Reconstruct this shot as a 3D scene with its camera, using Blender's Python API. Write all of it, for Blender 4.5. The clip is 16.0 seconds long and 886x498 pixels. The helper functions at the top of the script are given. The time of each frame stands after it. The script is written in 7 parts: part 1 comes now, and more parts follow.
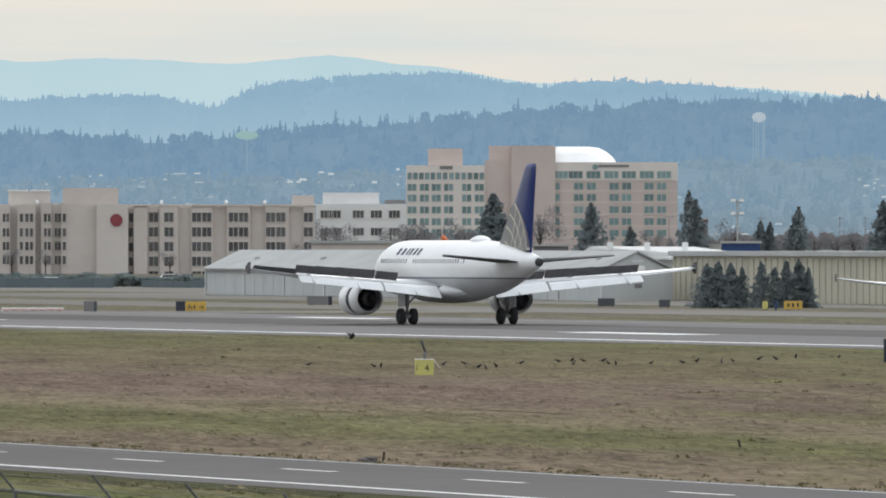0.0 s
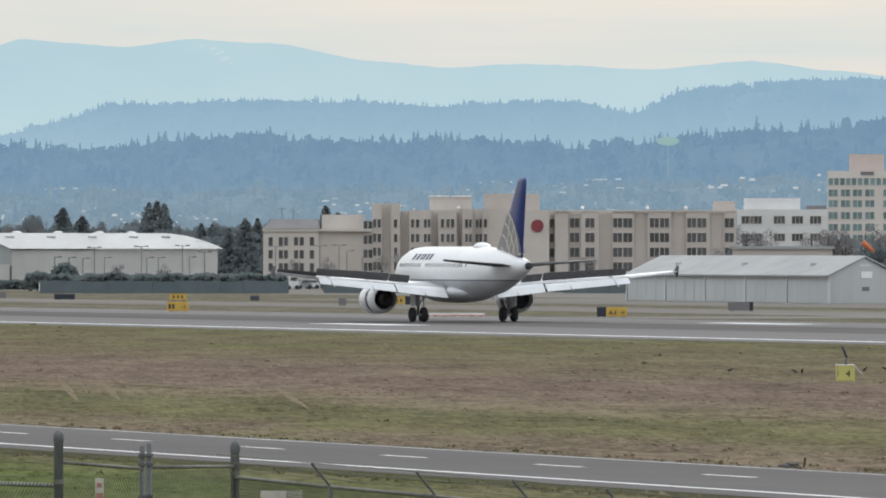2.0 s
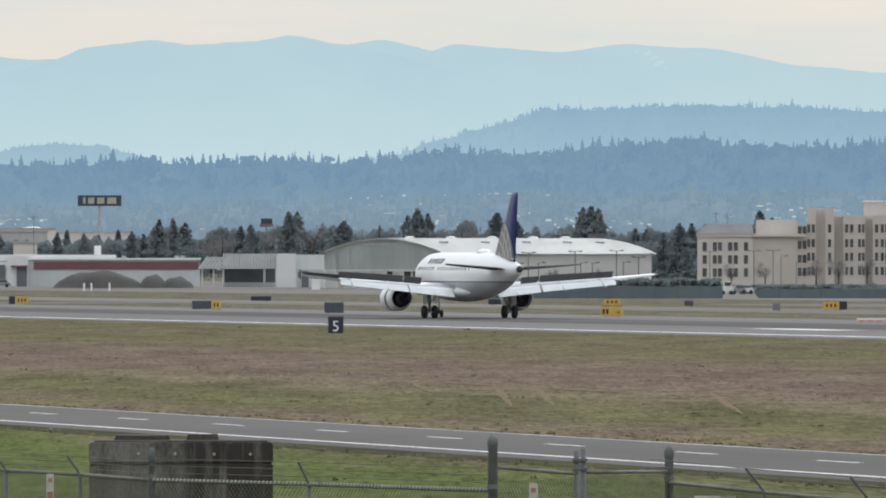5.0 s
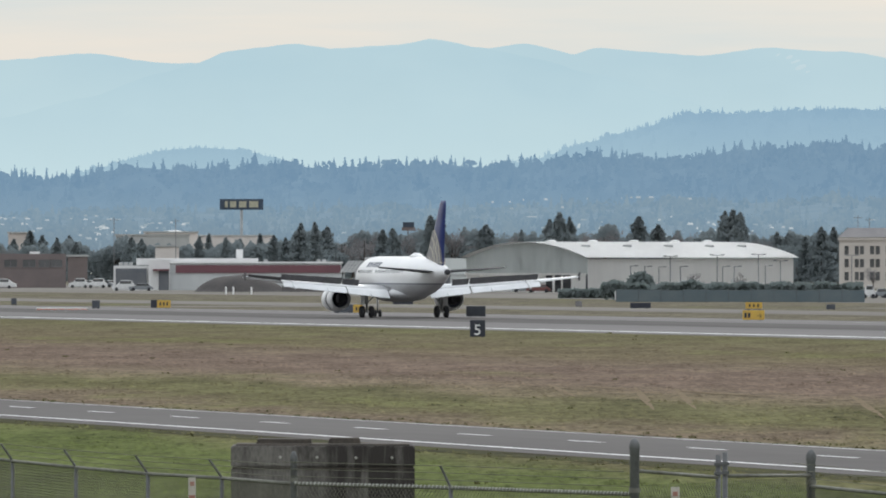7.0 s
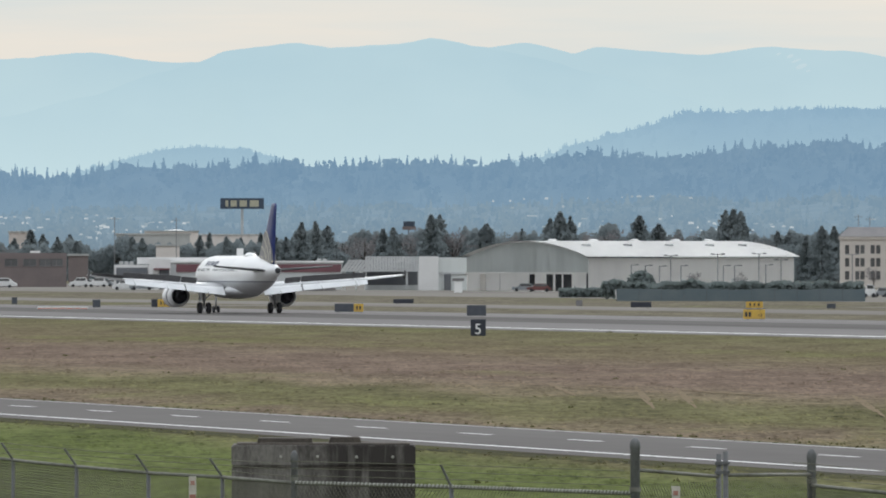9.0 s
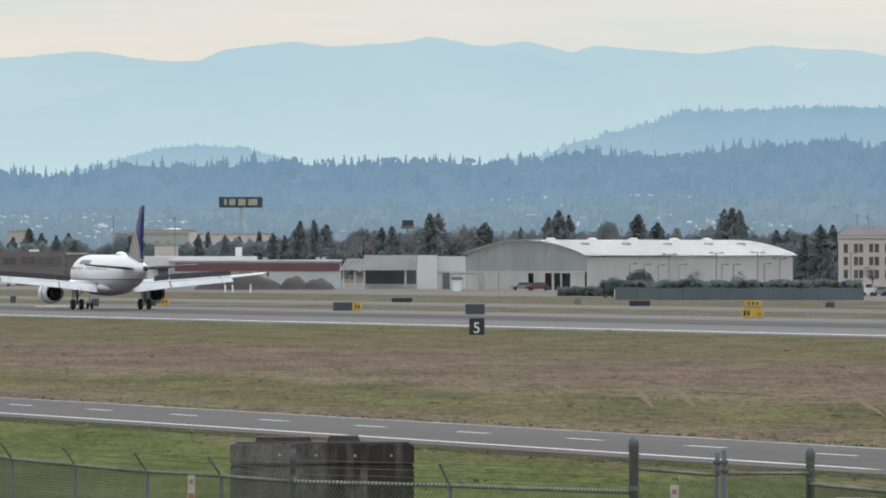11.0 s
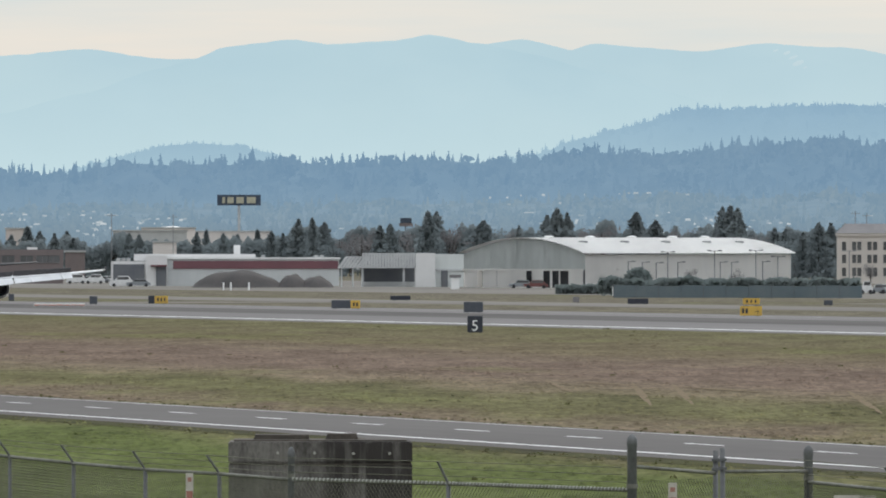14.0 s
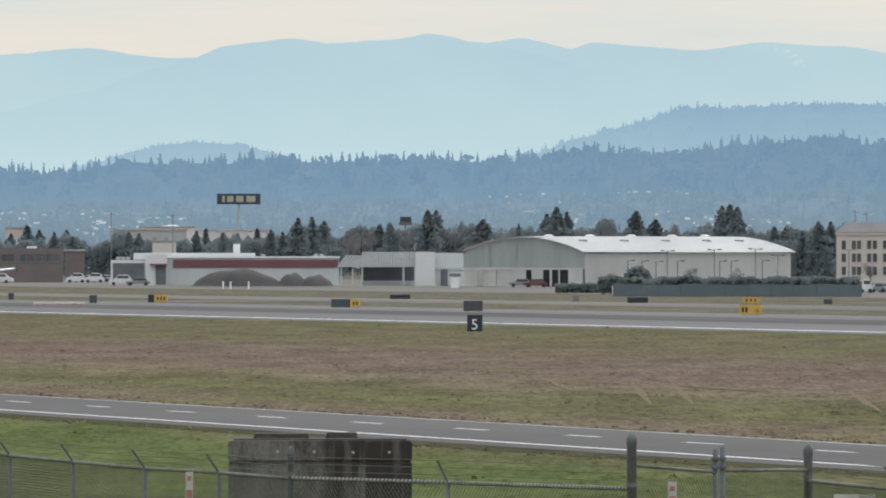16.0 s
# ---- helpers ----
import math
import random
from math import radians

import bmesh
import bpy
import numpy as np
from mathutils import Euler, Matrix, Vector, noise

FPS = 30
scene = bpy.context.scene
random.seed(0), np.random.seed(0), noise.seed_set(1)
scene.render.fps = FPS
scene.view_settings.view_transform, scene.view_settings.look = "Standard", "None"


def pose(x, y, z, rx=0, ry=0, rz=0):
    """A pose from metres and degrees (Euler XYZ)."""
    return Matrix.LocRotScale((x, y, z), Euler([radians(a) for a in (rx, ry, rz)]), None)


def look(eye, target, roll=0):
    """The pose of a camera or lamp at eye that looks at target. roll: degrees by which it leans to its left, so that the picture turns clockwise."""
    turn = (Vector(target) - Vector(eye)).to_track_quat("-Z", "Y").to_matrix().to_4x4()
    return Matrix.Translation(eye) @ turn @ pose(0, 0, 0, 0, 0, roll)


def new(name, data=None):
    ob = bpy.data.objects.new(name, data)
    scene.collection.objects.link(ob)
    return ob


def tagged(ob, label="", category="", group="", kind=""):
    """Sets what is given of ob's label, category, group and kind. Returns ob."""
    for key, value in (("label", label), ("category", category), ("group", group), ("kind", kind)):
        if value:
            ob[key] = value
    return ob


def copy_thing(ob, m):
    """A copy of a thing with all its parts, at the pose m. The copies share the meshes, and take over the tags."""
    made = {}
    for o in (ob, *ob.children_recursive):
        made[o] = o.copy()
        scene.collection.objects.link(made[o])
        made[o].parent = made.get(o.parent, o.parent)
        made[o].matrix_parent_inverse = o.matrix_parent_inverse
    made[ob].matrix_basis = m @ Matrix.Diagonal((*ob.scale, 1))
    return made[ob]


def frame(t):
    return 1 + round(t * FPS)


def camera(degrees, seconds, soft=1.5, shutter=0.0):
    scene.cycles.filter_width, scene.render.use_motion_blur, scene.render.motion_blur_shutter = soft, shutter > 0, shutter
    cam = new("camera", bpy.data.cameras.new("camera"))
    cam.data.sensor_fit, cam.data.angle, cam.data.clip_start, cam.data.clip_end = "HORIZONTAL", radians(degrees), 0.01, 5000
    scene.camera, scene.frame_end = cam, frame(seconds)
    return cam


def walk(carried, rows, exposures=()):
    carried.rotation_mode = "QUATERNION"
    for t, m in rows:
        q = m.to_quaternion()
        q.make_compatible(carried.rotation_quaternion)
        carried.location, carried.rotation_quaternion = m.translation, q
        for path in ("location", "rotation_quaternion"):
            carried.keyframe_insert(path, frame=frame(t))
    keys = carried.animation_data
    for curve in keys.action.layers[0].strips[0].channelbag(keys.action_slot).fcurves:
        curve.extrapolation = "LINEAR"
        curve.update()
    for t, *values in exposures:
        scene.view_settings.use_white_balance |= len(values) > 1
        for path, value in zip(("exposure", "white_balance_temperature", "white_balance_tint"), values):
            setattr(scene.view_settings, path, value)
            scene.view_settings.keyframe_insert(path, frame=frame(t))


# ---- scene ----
# a fixed eye on a low bank, turning to follow the aircraft
FOCAL = 20000.0            # lens, in units of a 1568-wide picture
BASE = 17500.0             # ranges in the plan below are given for this lens and stretched to the true one
EYE_Z = 5.66
LEVEL = 452.0              # height of the horizon in the last view
HEAD = radians(14.08)      # the runway runs this far to the left of the last view
cam = camera(math.degrees(2 * math.atan(784 / FOCAL)), 16.0, soft=1.9)

# seconds, turn to the right and tilt down from the last view, in lens units
TURNS = [
    (0.0, 1759, 16), (0.5, 1535, 12), (1.0, 1341, 10.5), (1.5, 1168, 8), (2.0, 1014, 6), (2.5, 866, 6), (3.0, 728, 5),
    (3.5, 600, 3), (4.0, 474, 0), (4.5, 358, -1), (5.0, 246, -3), (5.2, 203, -3.5), (5.7, 108, -5.5), (6.2, 42, -7.5),
    (6.7, 6, -9), (7.0, -5, -9.5), (7.3, -8.5, -9), (7.5, -6, -8), (8.0, -7, -8), (8.5, -7.5, -8), (9.0, -6, -8),
    (9.2, -5.5, -7.8), (10.3, -4.5, -6.5), (11.3, -3.2, -5.4), (11.5, -3, -5), (12.0, -2.5, -3.5), (12.5, -1.5, -3),
    (13.0, -1, -3), (13.5, -1, -2.2), (14.0, -0.5, -2), (14.5, -0.5, -1.5), (15.0, 0, -0.5), (15.5, 0, -0.3), (16.0, 0, 0)]
UNIT = math.degrees(1 / FOCAL)
walk(cam, [(t, pose(0, 0, EYE_Z, 90 + (LEVEL - 441 + dy * -1) * UNIT, 0, -dx * UNIT)) for t, dx, dy in TURNS])

# ---- light ----
world = bpy.data.worlds.new("sky")
scene.world = world
world.use_nodes = True
wt = world.node_tree
wt.nodes.clear()


def wnode(kind, **sets):
    n = wt.nodes.new(kind)
    for k, v in sets.items():
        n.inputs[k].default_value = v
    return n


sky = wt.nodes.new("ShaderNodeTexSky")
sky.sky_type = "NISHITA"
sky.sun_disc = False
sky.sun_elevation = radians(27)
sky.sun_rotation = radians(12)
sky.dust_density = 4.0
# a thin high overcast: cream and pale blue streaks lying low over the hills
co = wt.nodes.new("ShaderNodeTexCoord")
mp = wt.nodes.new("ShaderNodeMapping")
mp.inputs["Scale"].default_value = (14.0, 14.0, 190.0)
wt.links.new(co.outputs["Generated"], mp.inputs["Vector"])
nz = wnode("ShaderNodeTexNoise", Scale=1.0, Detail=5.0, Roughness=0.55)
wt.links.new(mp.outputs["Vector"], nz.inputs["Vector"])
ramp = wt.nodes.new("ShaderNodeValToRGB")
ramp.color_ramp.elements[0].position, ramp.color_ramp.elements[0].color = 0.36, (0.72, 0.80, 0.82, 1)
ramp.color_ramp.elements[1].position, ramp.color_ramp.elements[1].color = 0.62, (0.87, 0.85, 0.80, 1)
wt.links.new(nz.outputs["Fac"], ramp.inputs["Fac"])
# an overcast is brighter overhead than at the horizon
sep = wt.nodes.new("ShaderNodeSeparateXYZ")
wt.links.new(co.outputs["Generated"], sep.inputs[0])
rise = wt.nodes.new("ShaderNodeMapRange")
for k_, v_ in (("From Min", 0.03), ("From Max", 0.7), ("To Min", 0.96), ("To Max", 1.85)):
    rise.inputs[k_].default_value = v_
wt.links.new(sep.outputs["Z"], rise.inputs["Value"])
b_sky = wnode("ShaderNodeBackground", Strength=0.06)
b_cloud = wnode("ShaderNodeBackground", Strength=0.92)
wt.links.new(rise.outputs["Result"], b_cloud.inputs["Strength"])
wt.links.new(sky.outputs["Color"], b_sky.inputs["Color"])
tint = wt.nodes.new("ShaderNodeMix")
tint.data_type = "RGBA"
tint.inputs["B"].default_value = (0.79, 0.84, 0.89, 1)
lift = wt.nodes.new("ShaderNodeMapRange")
lift.inputs["From Min"].default_value, lift.inputs["From Max"].default_value = 0.05, 0.4
wt.links.new(sep.outputs["Z"], lift.inputs["Value"])
wt.links.new(lift.outputs["Result"], tint.inputs["Factor"])
wt.links.new(ramp.outputs["Color"], tint.inputs["A"])
wt.links.new(tint.outputs["Result"], b_cloud.inputs["Color"])
mix = wnode("ShaderNodeMixShader", Fac=0.86)
wt.links.new(b_sky.outputs[0], mix.inputs[1])
wt.links.new(b_cloud.outputs[0], mix.inputs[2])
wo = wt.nodes.new("ShaderNodeOutputWorld")
wt.links.new(mix.outputs[0], wo.inputs["Surface"])

sun = new("sun", bpy.data.lights.new("sun", "SUN"))
sun.data.energy, sun.data.angle, sun.data.color = 0.75, radians(20), (1.0, 0.96, 0.91)
sun.matrix_world = look((800, 2600, 1400), (0, 0, 0))
scene.view_settings.exposure = 0.0

# ---- materials ----


def material(name, color, rough=0.7, color2=None, scale=1.0, metal=0.0, bump=0.0, stretch=(1, 1, 1), spread=0.5, glow=None,
             fine=6.0, vary=0.0, detail=5.0, spec=0.3):
    """A surface with large stains and fine grain: two noises mix color and color2, metres in object space."""
    m = bpy.data.materials.new(name)
    m.use_nodes = True
    nt = m.node_tree
    p = nt.nodes["Principled BSDF"]
    p.inputs["Roughness"].default_value = rough
    p.inputs["Metallic"].default_value = metal
    p.inputs["Specular IOR Level"].default_value = spec
    color2 = color2 or tuple(c * 0.8 for c in color)
    tc = nt.nodes.new("ShaderNodeTexCoord")
    mpn = nt.nodes.new("ShaderNodeMapping")
    mpn.inputs["Scale"].default_value = stretch
    nt.links.new(tc.outputs["Object"], mpn.inputs["Vector"])
    n1 = nt.nodes.new("ShaderNodeTexNoise")
    n1.inputs["Scale"].default_value, n1.inputs["Detail"].default_value = scale, detail
    n2 = nt.nodes.new("ShaderNodeTexNoise")
    n2.inputs["Scale"].default_value, n2.inputs["Detail"].default_value = scale * fine, 3.0
    for n in (n1, n2):
        nt.links.new(mpn.outputs["Vector"], n.inputs["Vector"])
    add = nt.nodes.new("ShaderNodeMath")
    add.operation = "MULTIPLY_ADD"
    nt.links.new(n2.outputs["Fac"], add.inputs[0])
    add.inputs[1].default_value = 0.45
    nt.links.new(n1.outputs["Fac"], add.inputs[2])
    mr = nt.nodes.new("ShaderNodeMapRange")
    mr.inputs["From Min"].default_value, mr.inputs["From Max"].default_value = 0.725 - spread * 0.4, 0.725 + spread * 0.4
    nt.links.new(add.outputs[0], mr.inputs["Value"])
    mx = nt.nodes.new("ShaderNodeMix")
    mx.data_type = "RGBA"
    mx.inputs["A"].default_value, mx.inputs["B"].default_value = (*color, 1), (*color2, 1)
    nt.links.new(mr.outputs["Result"], mx.inputs["Factor"])
    out = mx.outputs["Result"]
    if vary:
        oi = nt.nodes.new("ShaderNodeObjectInfo")
        hs = nt.nodes.new("ShaderNodeHueSaturation")
        rr = nt.nodes.new("ShaderNodeMapRange")
        rr.inputs["To Min"].default_value, rr.inputs["To Max"].default_value = 1 - vary, 1 + vary
        nt.links.new(oi.outputs["Random"], rr.inputs["Value"])
        nt.links.new(rr.outputs["Result"], hs.inputs["Value"])
        nt.links.new(out, hs.inputs["Color"])
        out = hs.outputs["Color"]
    nt.links.new(out, p.inputs["Base Color"])
    if bump:
        bn = nt.nodes.new("ShaderNodeBump")
        bn.inputs["Strength"].default_value, bn.inputs["Distance"].default_value = bump, 0.05
        nt.links.new(n2.outputs["Fac"], bn.inputs["Height"])
        nt.links.new(bn.outputs["Normal"], p.inputs["Normal"])
    if glow:
        p.inputs["Emission Color"].default_value = (*glow, 1)
        p.inputs["Emission Strength"].default_value = 1.0
    return m


M_ASPHALT = material("asphalt", (0.116, 0.109, 0.106), 0.95, (0.142, 0.134, 0.130), 0.05, stretch=(1, 0.15, 1), fine=20, spec=0.03)
M_RUNWAY = material("runway_asphalt", (0.164, 0.157, 0.154), 0.95, (0.186, 0.178, 0.174), 0.03, stretch=(1, 0.1, 1), fine=20, spec=0.03)
M_CONCRETE_TAXI = material("pale_concrete", (0.20, 0.188, 0.17), 0.95, (0.155, 0.145, 0.13), 0.03, stretch=(1, 0.1, 1), fine=12, spec=0.03)
M_WORN = material("worn_grey_marking", (0.26, 0.255, 0.25), 0.8, (0.17, 0.165, 0.16), 0.6, stretch=(1, 0.2, 1), spread=0.25)
M_LINE = material("white_marking", (0.78, 0.78, 0.77), 0.7, (0.66, 0.66, 0.65), 0.3)

# ---- plan ----


def spot(px, r, z=0.0):
    """The place at range r on the bearing px (lens units from the last view)."""
    b = (px - 784) / FOCAL
    d = r * FOCAL / BASE
    return Vector((d * math.sin(b), d * math.cos(b), z))


def height(py, r):
    return EYE_Z - (py - LEVEL) * r / BASE


def along(u, v, z=0.0):
    """A place u metres up the runway and v metres to its right from the eye."""
    return Vector((-u * math.sin(HEAD) + v * math.cos(HEAD), u * math.cos(HEAD) + v * math.sin(HEAD), z))


AXIS = Matrix.Rotation(HEAD, 4, "Z")     # local y runs up the runway, local x to its right


def mesh(name, bm, mat, smooth=False):
    me = bpy.data.meshes.new(name)
    bm.normal_update()
    bm.to_mesh(me)
    bm.free()
    for m in (mat if isinstance(mat, (list, tuple)) else [mat]):
        me.materials.append(m)
    if smooth:
        for poly in me.polygons:
            poly.use_smooth = True
    return me


def part(name, bm, mat, parent=None, label="", m=None, smooth=False):
    ob = new(name, mesh(name, bm, mat, smooth))
    if m is not None:
        ob.matrix_basis = m
    if parent is not None:
        ob.parent = parent
    return tagged(ob, label)


def box(bm, x0, x1, y0, y1, z0, z1, mi=0):
    v = [bm.verts.new(c) for c in ((x0, y0, z0), (x1, y0, z0), (x1, y1, z0), (x0, y1, z0), (x0, y0, z1), (x1, y0, z1), (x1, y1, z1), (x0, y1, z1))]
    for f in ((3, 2, 1, 0), (4, 5, 6, 7), (0, 1, 5, 4), (1, 2, 6, 5), (2, 3, 7, 6), (3, 0, 4, 7)):
        bm.faces.new([v[i] for i in f]).material_index = mi
    return bm


def boxes(*args):
    bm = bmesh.new()
    for a in args:
        box(bm, *a)
    return bm


def thing(name, m, label, category, group="", kind=""):
    ob = new(name)
    ob.matrix_basis = m
    ob.empty_display_size = 0.5
    return tagged(ob, label, category, group, kind)


def strip(bm, u0, u1, v0, v1, z, mi=0):
    f = bm.faces.new([bm.verts.new((a, b, z)) for a, b in ((v0, u0), (v1, u0), (v1, u1), (v0, u1))])
    f.material_index = mi

M_WHITE = material("white_gloss_paint", (0.80, 0.80, 0.80), 0.28, (0.74, 0.74, 0.75), 0.4, spec=0.5)
M_BELLY = material("grey_belly_paint", (0.58, 0.585, 0.60), 0.35, (0.50, 0.505, 0.52), 0.5, spec=0.5)
M_BELLYLINE = material("slate_line_paint", (0.20, 0.21, 0.25), 0.4, (0.17, 0.18, 0.22), 0.5)
M_WING = material("wing_grey_paint", (0.70, 0.71, 0.72), 0.4, (0.60, 0.61, 0.62), 0.8, spec=0.5)
# shade of the backlit raised panels is put into this dark paint
M_SPOILER = material("dark_paint_and_panel_shade", (0.085, 0.083, 0.088), 0.7, (0.12, 0.117, 0.12), 2.0)
M_NAVY = material("navy_paint", (0.010, 0.022, 0.12), 0.35, (0.014, 0.03, 0.15), 0.6, spec=0.5)
M_LETTER = material("slate_blue_lettering", (0.075, 0.085, 0.13), 0.4, (0.095, 0.105, 0.15), 0.6)
M_DUCT = material("navy_duct_lining", (0.012, 0.014, 0.035), 0.5, (0.02, 0.022, 0.045), 2)
M_GLOBE = material("globe_grey_paint", (0.22, 0.215, 0.22), 0.4, (0.17, 0.165, 0.17), 0.7, spec=0.5)
M_GOLD = material("pale_gold_paint", (0.66, 0.60, 0.48), 0.4, (0.55, 0.5, 0.4), 0.8)
# the tailplane's shaded look is put into this dark grey
M_TAILGREY = material("shaded_tailplane_grey", (0.075, 0.076, 0.08), 0.65, (0.06, 0.061, 0.064), 0.8)
# tyre black is lifted by a haze veil put into the colour
M_TYRE = material("rubber", (0.032, 0.033, 0.038), 0.85, (0.048, 0.048, 0.052), 5)
M_METAL = material("bare_metal", (0.42, 0.42, 0.43), 0.4, (0.33, 0.33, 0.34), 3, metal=0.6)
# this dark metal carries the same haze lift in its colour
M_DARK = material("sooty_hazed_metal", (0.034, 0.034, 0.04), 0.6, (0.05, 0.05, 0.054), 3)
M_CABIN = material("cabin_window_glass", (0.20, 0.22, 0.25), 0.15, (0.07, 0.08, 0.1), 3, spec=0.5)
M_STUCCO = material("beige_stucco", (0.555, 0.50, 0.47), 0.9, (0.48, 0.43, 0.395), 0.08, vary=0.04)
M_STUCCO2 = material("pale_stucco", (0.60, 0.55, 0.51), 0.9, (0.52, 0.475, 0.445), 0.08)
M_PINK = material("pink_stucco", (0.555, 0.47, 0.435), 0.9, (0.49, 0.415, 0.39), 0.06)
M_PINKPALE = material("pale_pink_stucco", (0.60, 0.52, 0.48), 0.9, (0.54, 0.47, 0.44), 0.06)
M_CREAM = material("cream_stucco", (0.68, 0.63, 0.59), 0.9, (0.61, 0.565, 0.535), 0.06)
M_PANE = material("tinted_pane", (0.07, 0.072, 0.076), 0.2, (0.12, 0.12, 0.12), 0.15, spec=0.3, vary=0.3)
M_TEAL = material("teal_tinted_pane", (0.13, 0.205, 0.215), 0.2, (0.24, 0.33, 0.33), 0.2, spec=0.3, vary=0.3)
M_SLATE = material("grey_roofing", (0.16, 0.155, 0.16), 0.85, (0.21, 0.20, 0.20), 0.2)
M_ROOFWHITE = material("white_roof_sheet", (0.80, 0.80, 0.79), 0.5, (0.70, 0.70, 0.695), 0.10, stretch=(1, 0.3, 1))
M_ROOFPALE = material("pale_roof_sheet", (0.37, 0.375, 0.37), 0.85, (0.30, 0.305, 0.305), 0.12, spec=0.1)
M_ROOFGREY = material("weathered_roof_sheet", (0.42, 0.425, 0.42), 0.6, (0.34, 0.345, 0.345), 0.12)
M_SHED = material("pale_green_grey_cladding", (0.62, 0.645, 0.635), 0.6, (0.53, 0.555, 0.545), 0.15, stretch=(1, 1, 0.2))
M_CLAD = material("white_cladding", (0.50, 0.515, 0.515), 0.6, (0.43, 0.445, 0.45), 0.15, stretch=(1, 1, 0.2))
M_CLADW = material("off_white_cladding", (0.83, 0.815, 0.79), 0.6, (0.76, 0.745, 0.725), 0.15, stretch=(1, 1, 0.2))
M_OFFICE = material("white_office_render", (0.68, 0.675, 0.67), 0.85, (0.60, 0.595, 0.59), 0.1)
M_TAN = material("tan_cladding", (0.50, 0.47, 0.38), 0.65, (0.40, 0.375, 0.30), 0.15, stretch=(1, 1, 0.15))
M_MAROON = material("maroon_fascia", (0.175, 0.078, 0.09), 0.6, (0.145, 0.07, 0.082), 0.2)
M_BRICK = material("brown_brick_wall", (0.185, 0.152, 0.148), 0.9, (0.155, 0.132, 0.13), 0.3)
# shade inside openings is put into this colour; it also serves dark glass
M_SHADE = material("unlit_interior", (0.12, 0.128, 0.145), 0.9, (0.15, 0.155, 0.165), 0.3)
M_EARTH = material("dark_earth", (0.064, 0.060, 0.060), 0.95, (0.088, 0.080, 0.076), 0.4, bump=0.4)


def stained_concrete():
    """Old formed concrete: mottled grey, one broad soot-black stain, rain streaks down both."""
    m = material("stained_concrete", (0.175, 0.162, 0.152), 0.9, (0.068, 0.061, 0.058), 2.2, stretch=(1, 1, 0.4), spread=0.4, fine=9, bump=0.5)
    nt = m.node_tree
    p = nt.nodes["Principled BSDF"]
    under = p.inputs["Base Color"].links[0].from_socket
    tc = nt.nodes.new("ShaderNodeTexCoord")

    def layer(scale, stretch, lo, hi):
        mp_ = nt.nodes.new("ShaderNodeMapping")
        mp_.inputs["Scale"].default_value = stretch
        nt.links.new(tc.outputs["Object"], mp_.inputs["Vector"])
        n = nt.nodes.new("ShaderNodeTexNoise")
        n.inputs["Scale"].default_value, n.inputs["Detail"].default_value = scale, 5.0
        nt.links.new(mp_.outputs["Vector"], n.inputs["Vector"])
        r_ = nt.nodes.new("ShaderNodeMapRange")
        r_.inputs["From Min"].default_value, r_.inputs["From Max"].default_value = lo, hi
        nt.links.new(n.outputs["Fac"], r_.inputs["Value"])
        return n.outputs["Fac"], r_.outputs["Result"]

    edge, _ = layer(1.7, (1, 1, 0.5), 0, 1)
    _, streak = layer(5.0, (1, 1, 0.10), 0.70, 0.50)
    sp = nt.nodes.new("ShaderNodeSeparateXYZ")
    nt.links.new(tc.outputs["Object"], sp.inputs[0])
    shift = nt.nodes.new("ShaderNodeMath")
    shift.operation = "MULTIPLY_ADD"
    shift.inputs[1].default_value = 1.3
    nt.links.new(edge, shift.inputs[0])
    nt.links.new(sp.outputs["X"], shift.inputs[2])
    mr = nt.nodes.new("ShaderNodeMapRange")
    mr.interpolation_type = "SMOOTHSTEP"
    mr.inputs["From Min"].default_value, mr.inputs["From Max"].default_value, mr.inputs["To Max"].default_value = 2.35, 2.85, 0.95
    nt.links.new(shift.outputs[0], mr.inputs["Value"])
    both = nt.nodes.new("ShaderNodeMath")
    both.operation = "MULTIPLY"
    nt.links.new(mr.outputs["Result"], both.inputs[0])
    nt.links.new(streak, both.inputs[1])
    mx = nt.nodes.new("ShaderNodeMix")
    mx.data_type = "RGBA"
    mx.inputs["B"].default_value = (0.036, 0.031, 0.030, 1)
    nt.links.new(both.outputs[0], mx.inputs["Factor"])
    nt.links.new(under, mx.inputs["A"])
    nt.links.new(mx.outputs["Result"], p.inputs["Base Color"])
    return m


M_CONC = stained_concrete()
M_CONCDARK = material("mossy_dark_concrete", (0.05, 0.045, 0.04), 0.95, (0.10, 0.085, 0.07), 2.5, bump=0.3)
M_PALEKNOB = material("pale_mortar_plug", (0.36, 0.35, 0.32), 0.9)
M_GALV = material("weathered_galvanised_steel", (0.15, 0.152, 0.155), 0.75, (0.09, 0.09, 0.092), 4, metal=0.0)
M_POLE = material("grey_lamp_post_steel", (0.24, 0.245, 0.255), 0.7, (0.19, 0.195, 0.20), 2)
M_RAIL = material("lichen_grey_steel", (0.19, 0.19, 0.165), 0.8, (0.12, 0.115, 0.10), 3)
M_WIRE = material("dull_wire", (0.12, 0.122, 0.09), 0.8, (0.16, 0.155, 0.115), 4)
M_TIE = material("bright_tie_wire", (0.48, 0.48, 0.45), 0.6, (0.36, 0.36, 0.34), 6)
# sign blacks and yellow are paled by haze put into the colours
M_BLACK = material("hazed_black_sign_face", (0.026, 0.03, 0.042), 0.5, (0.036, 0.04, 0.052), 2)
M_BACK = material("hazed_dark_sign_back", (0.06, 0.068, 0.082), 0.6, (0.078, 0.084, 0.098), 2)
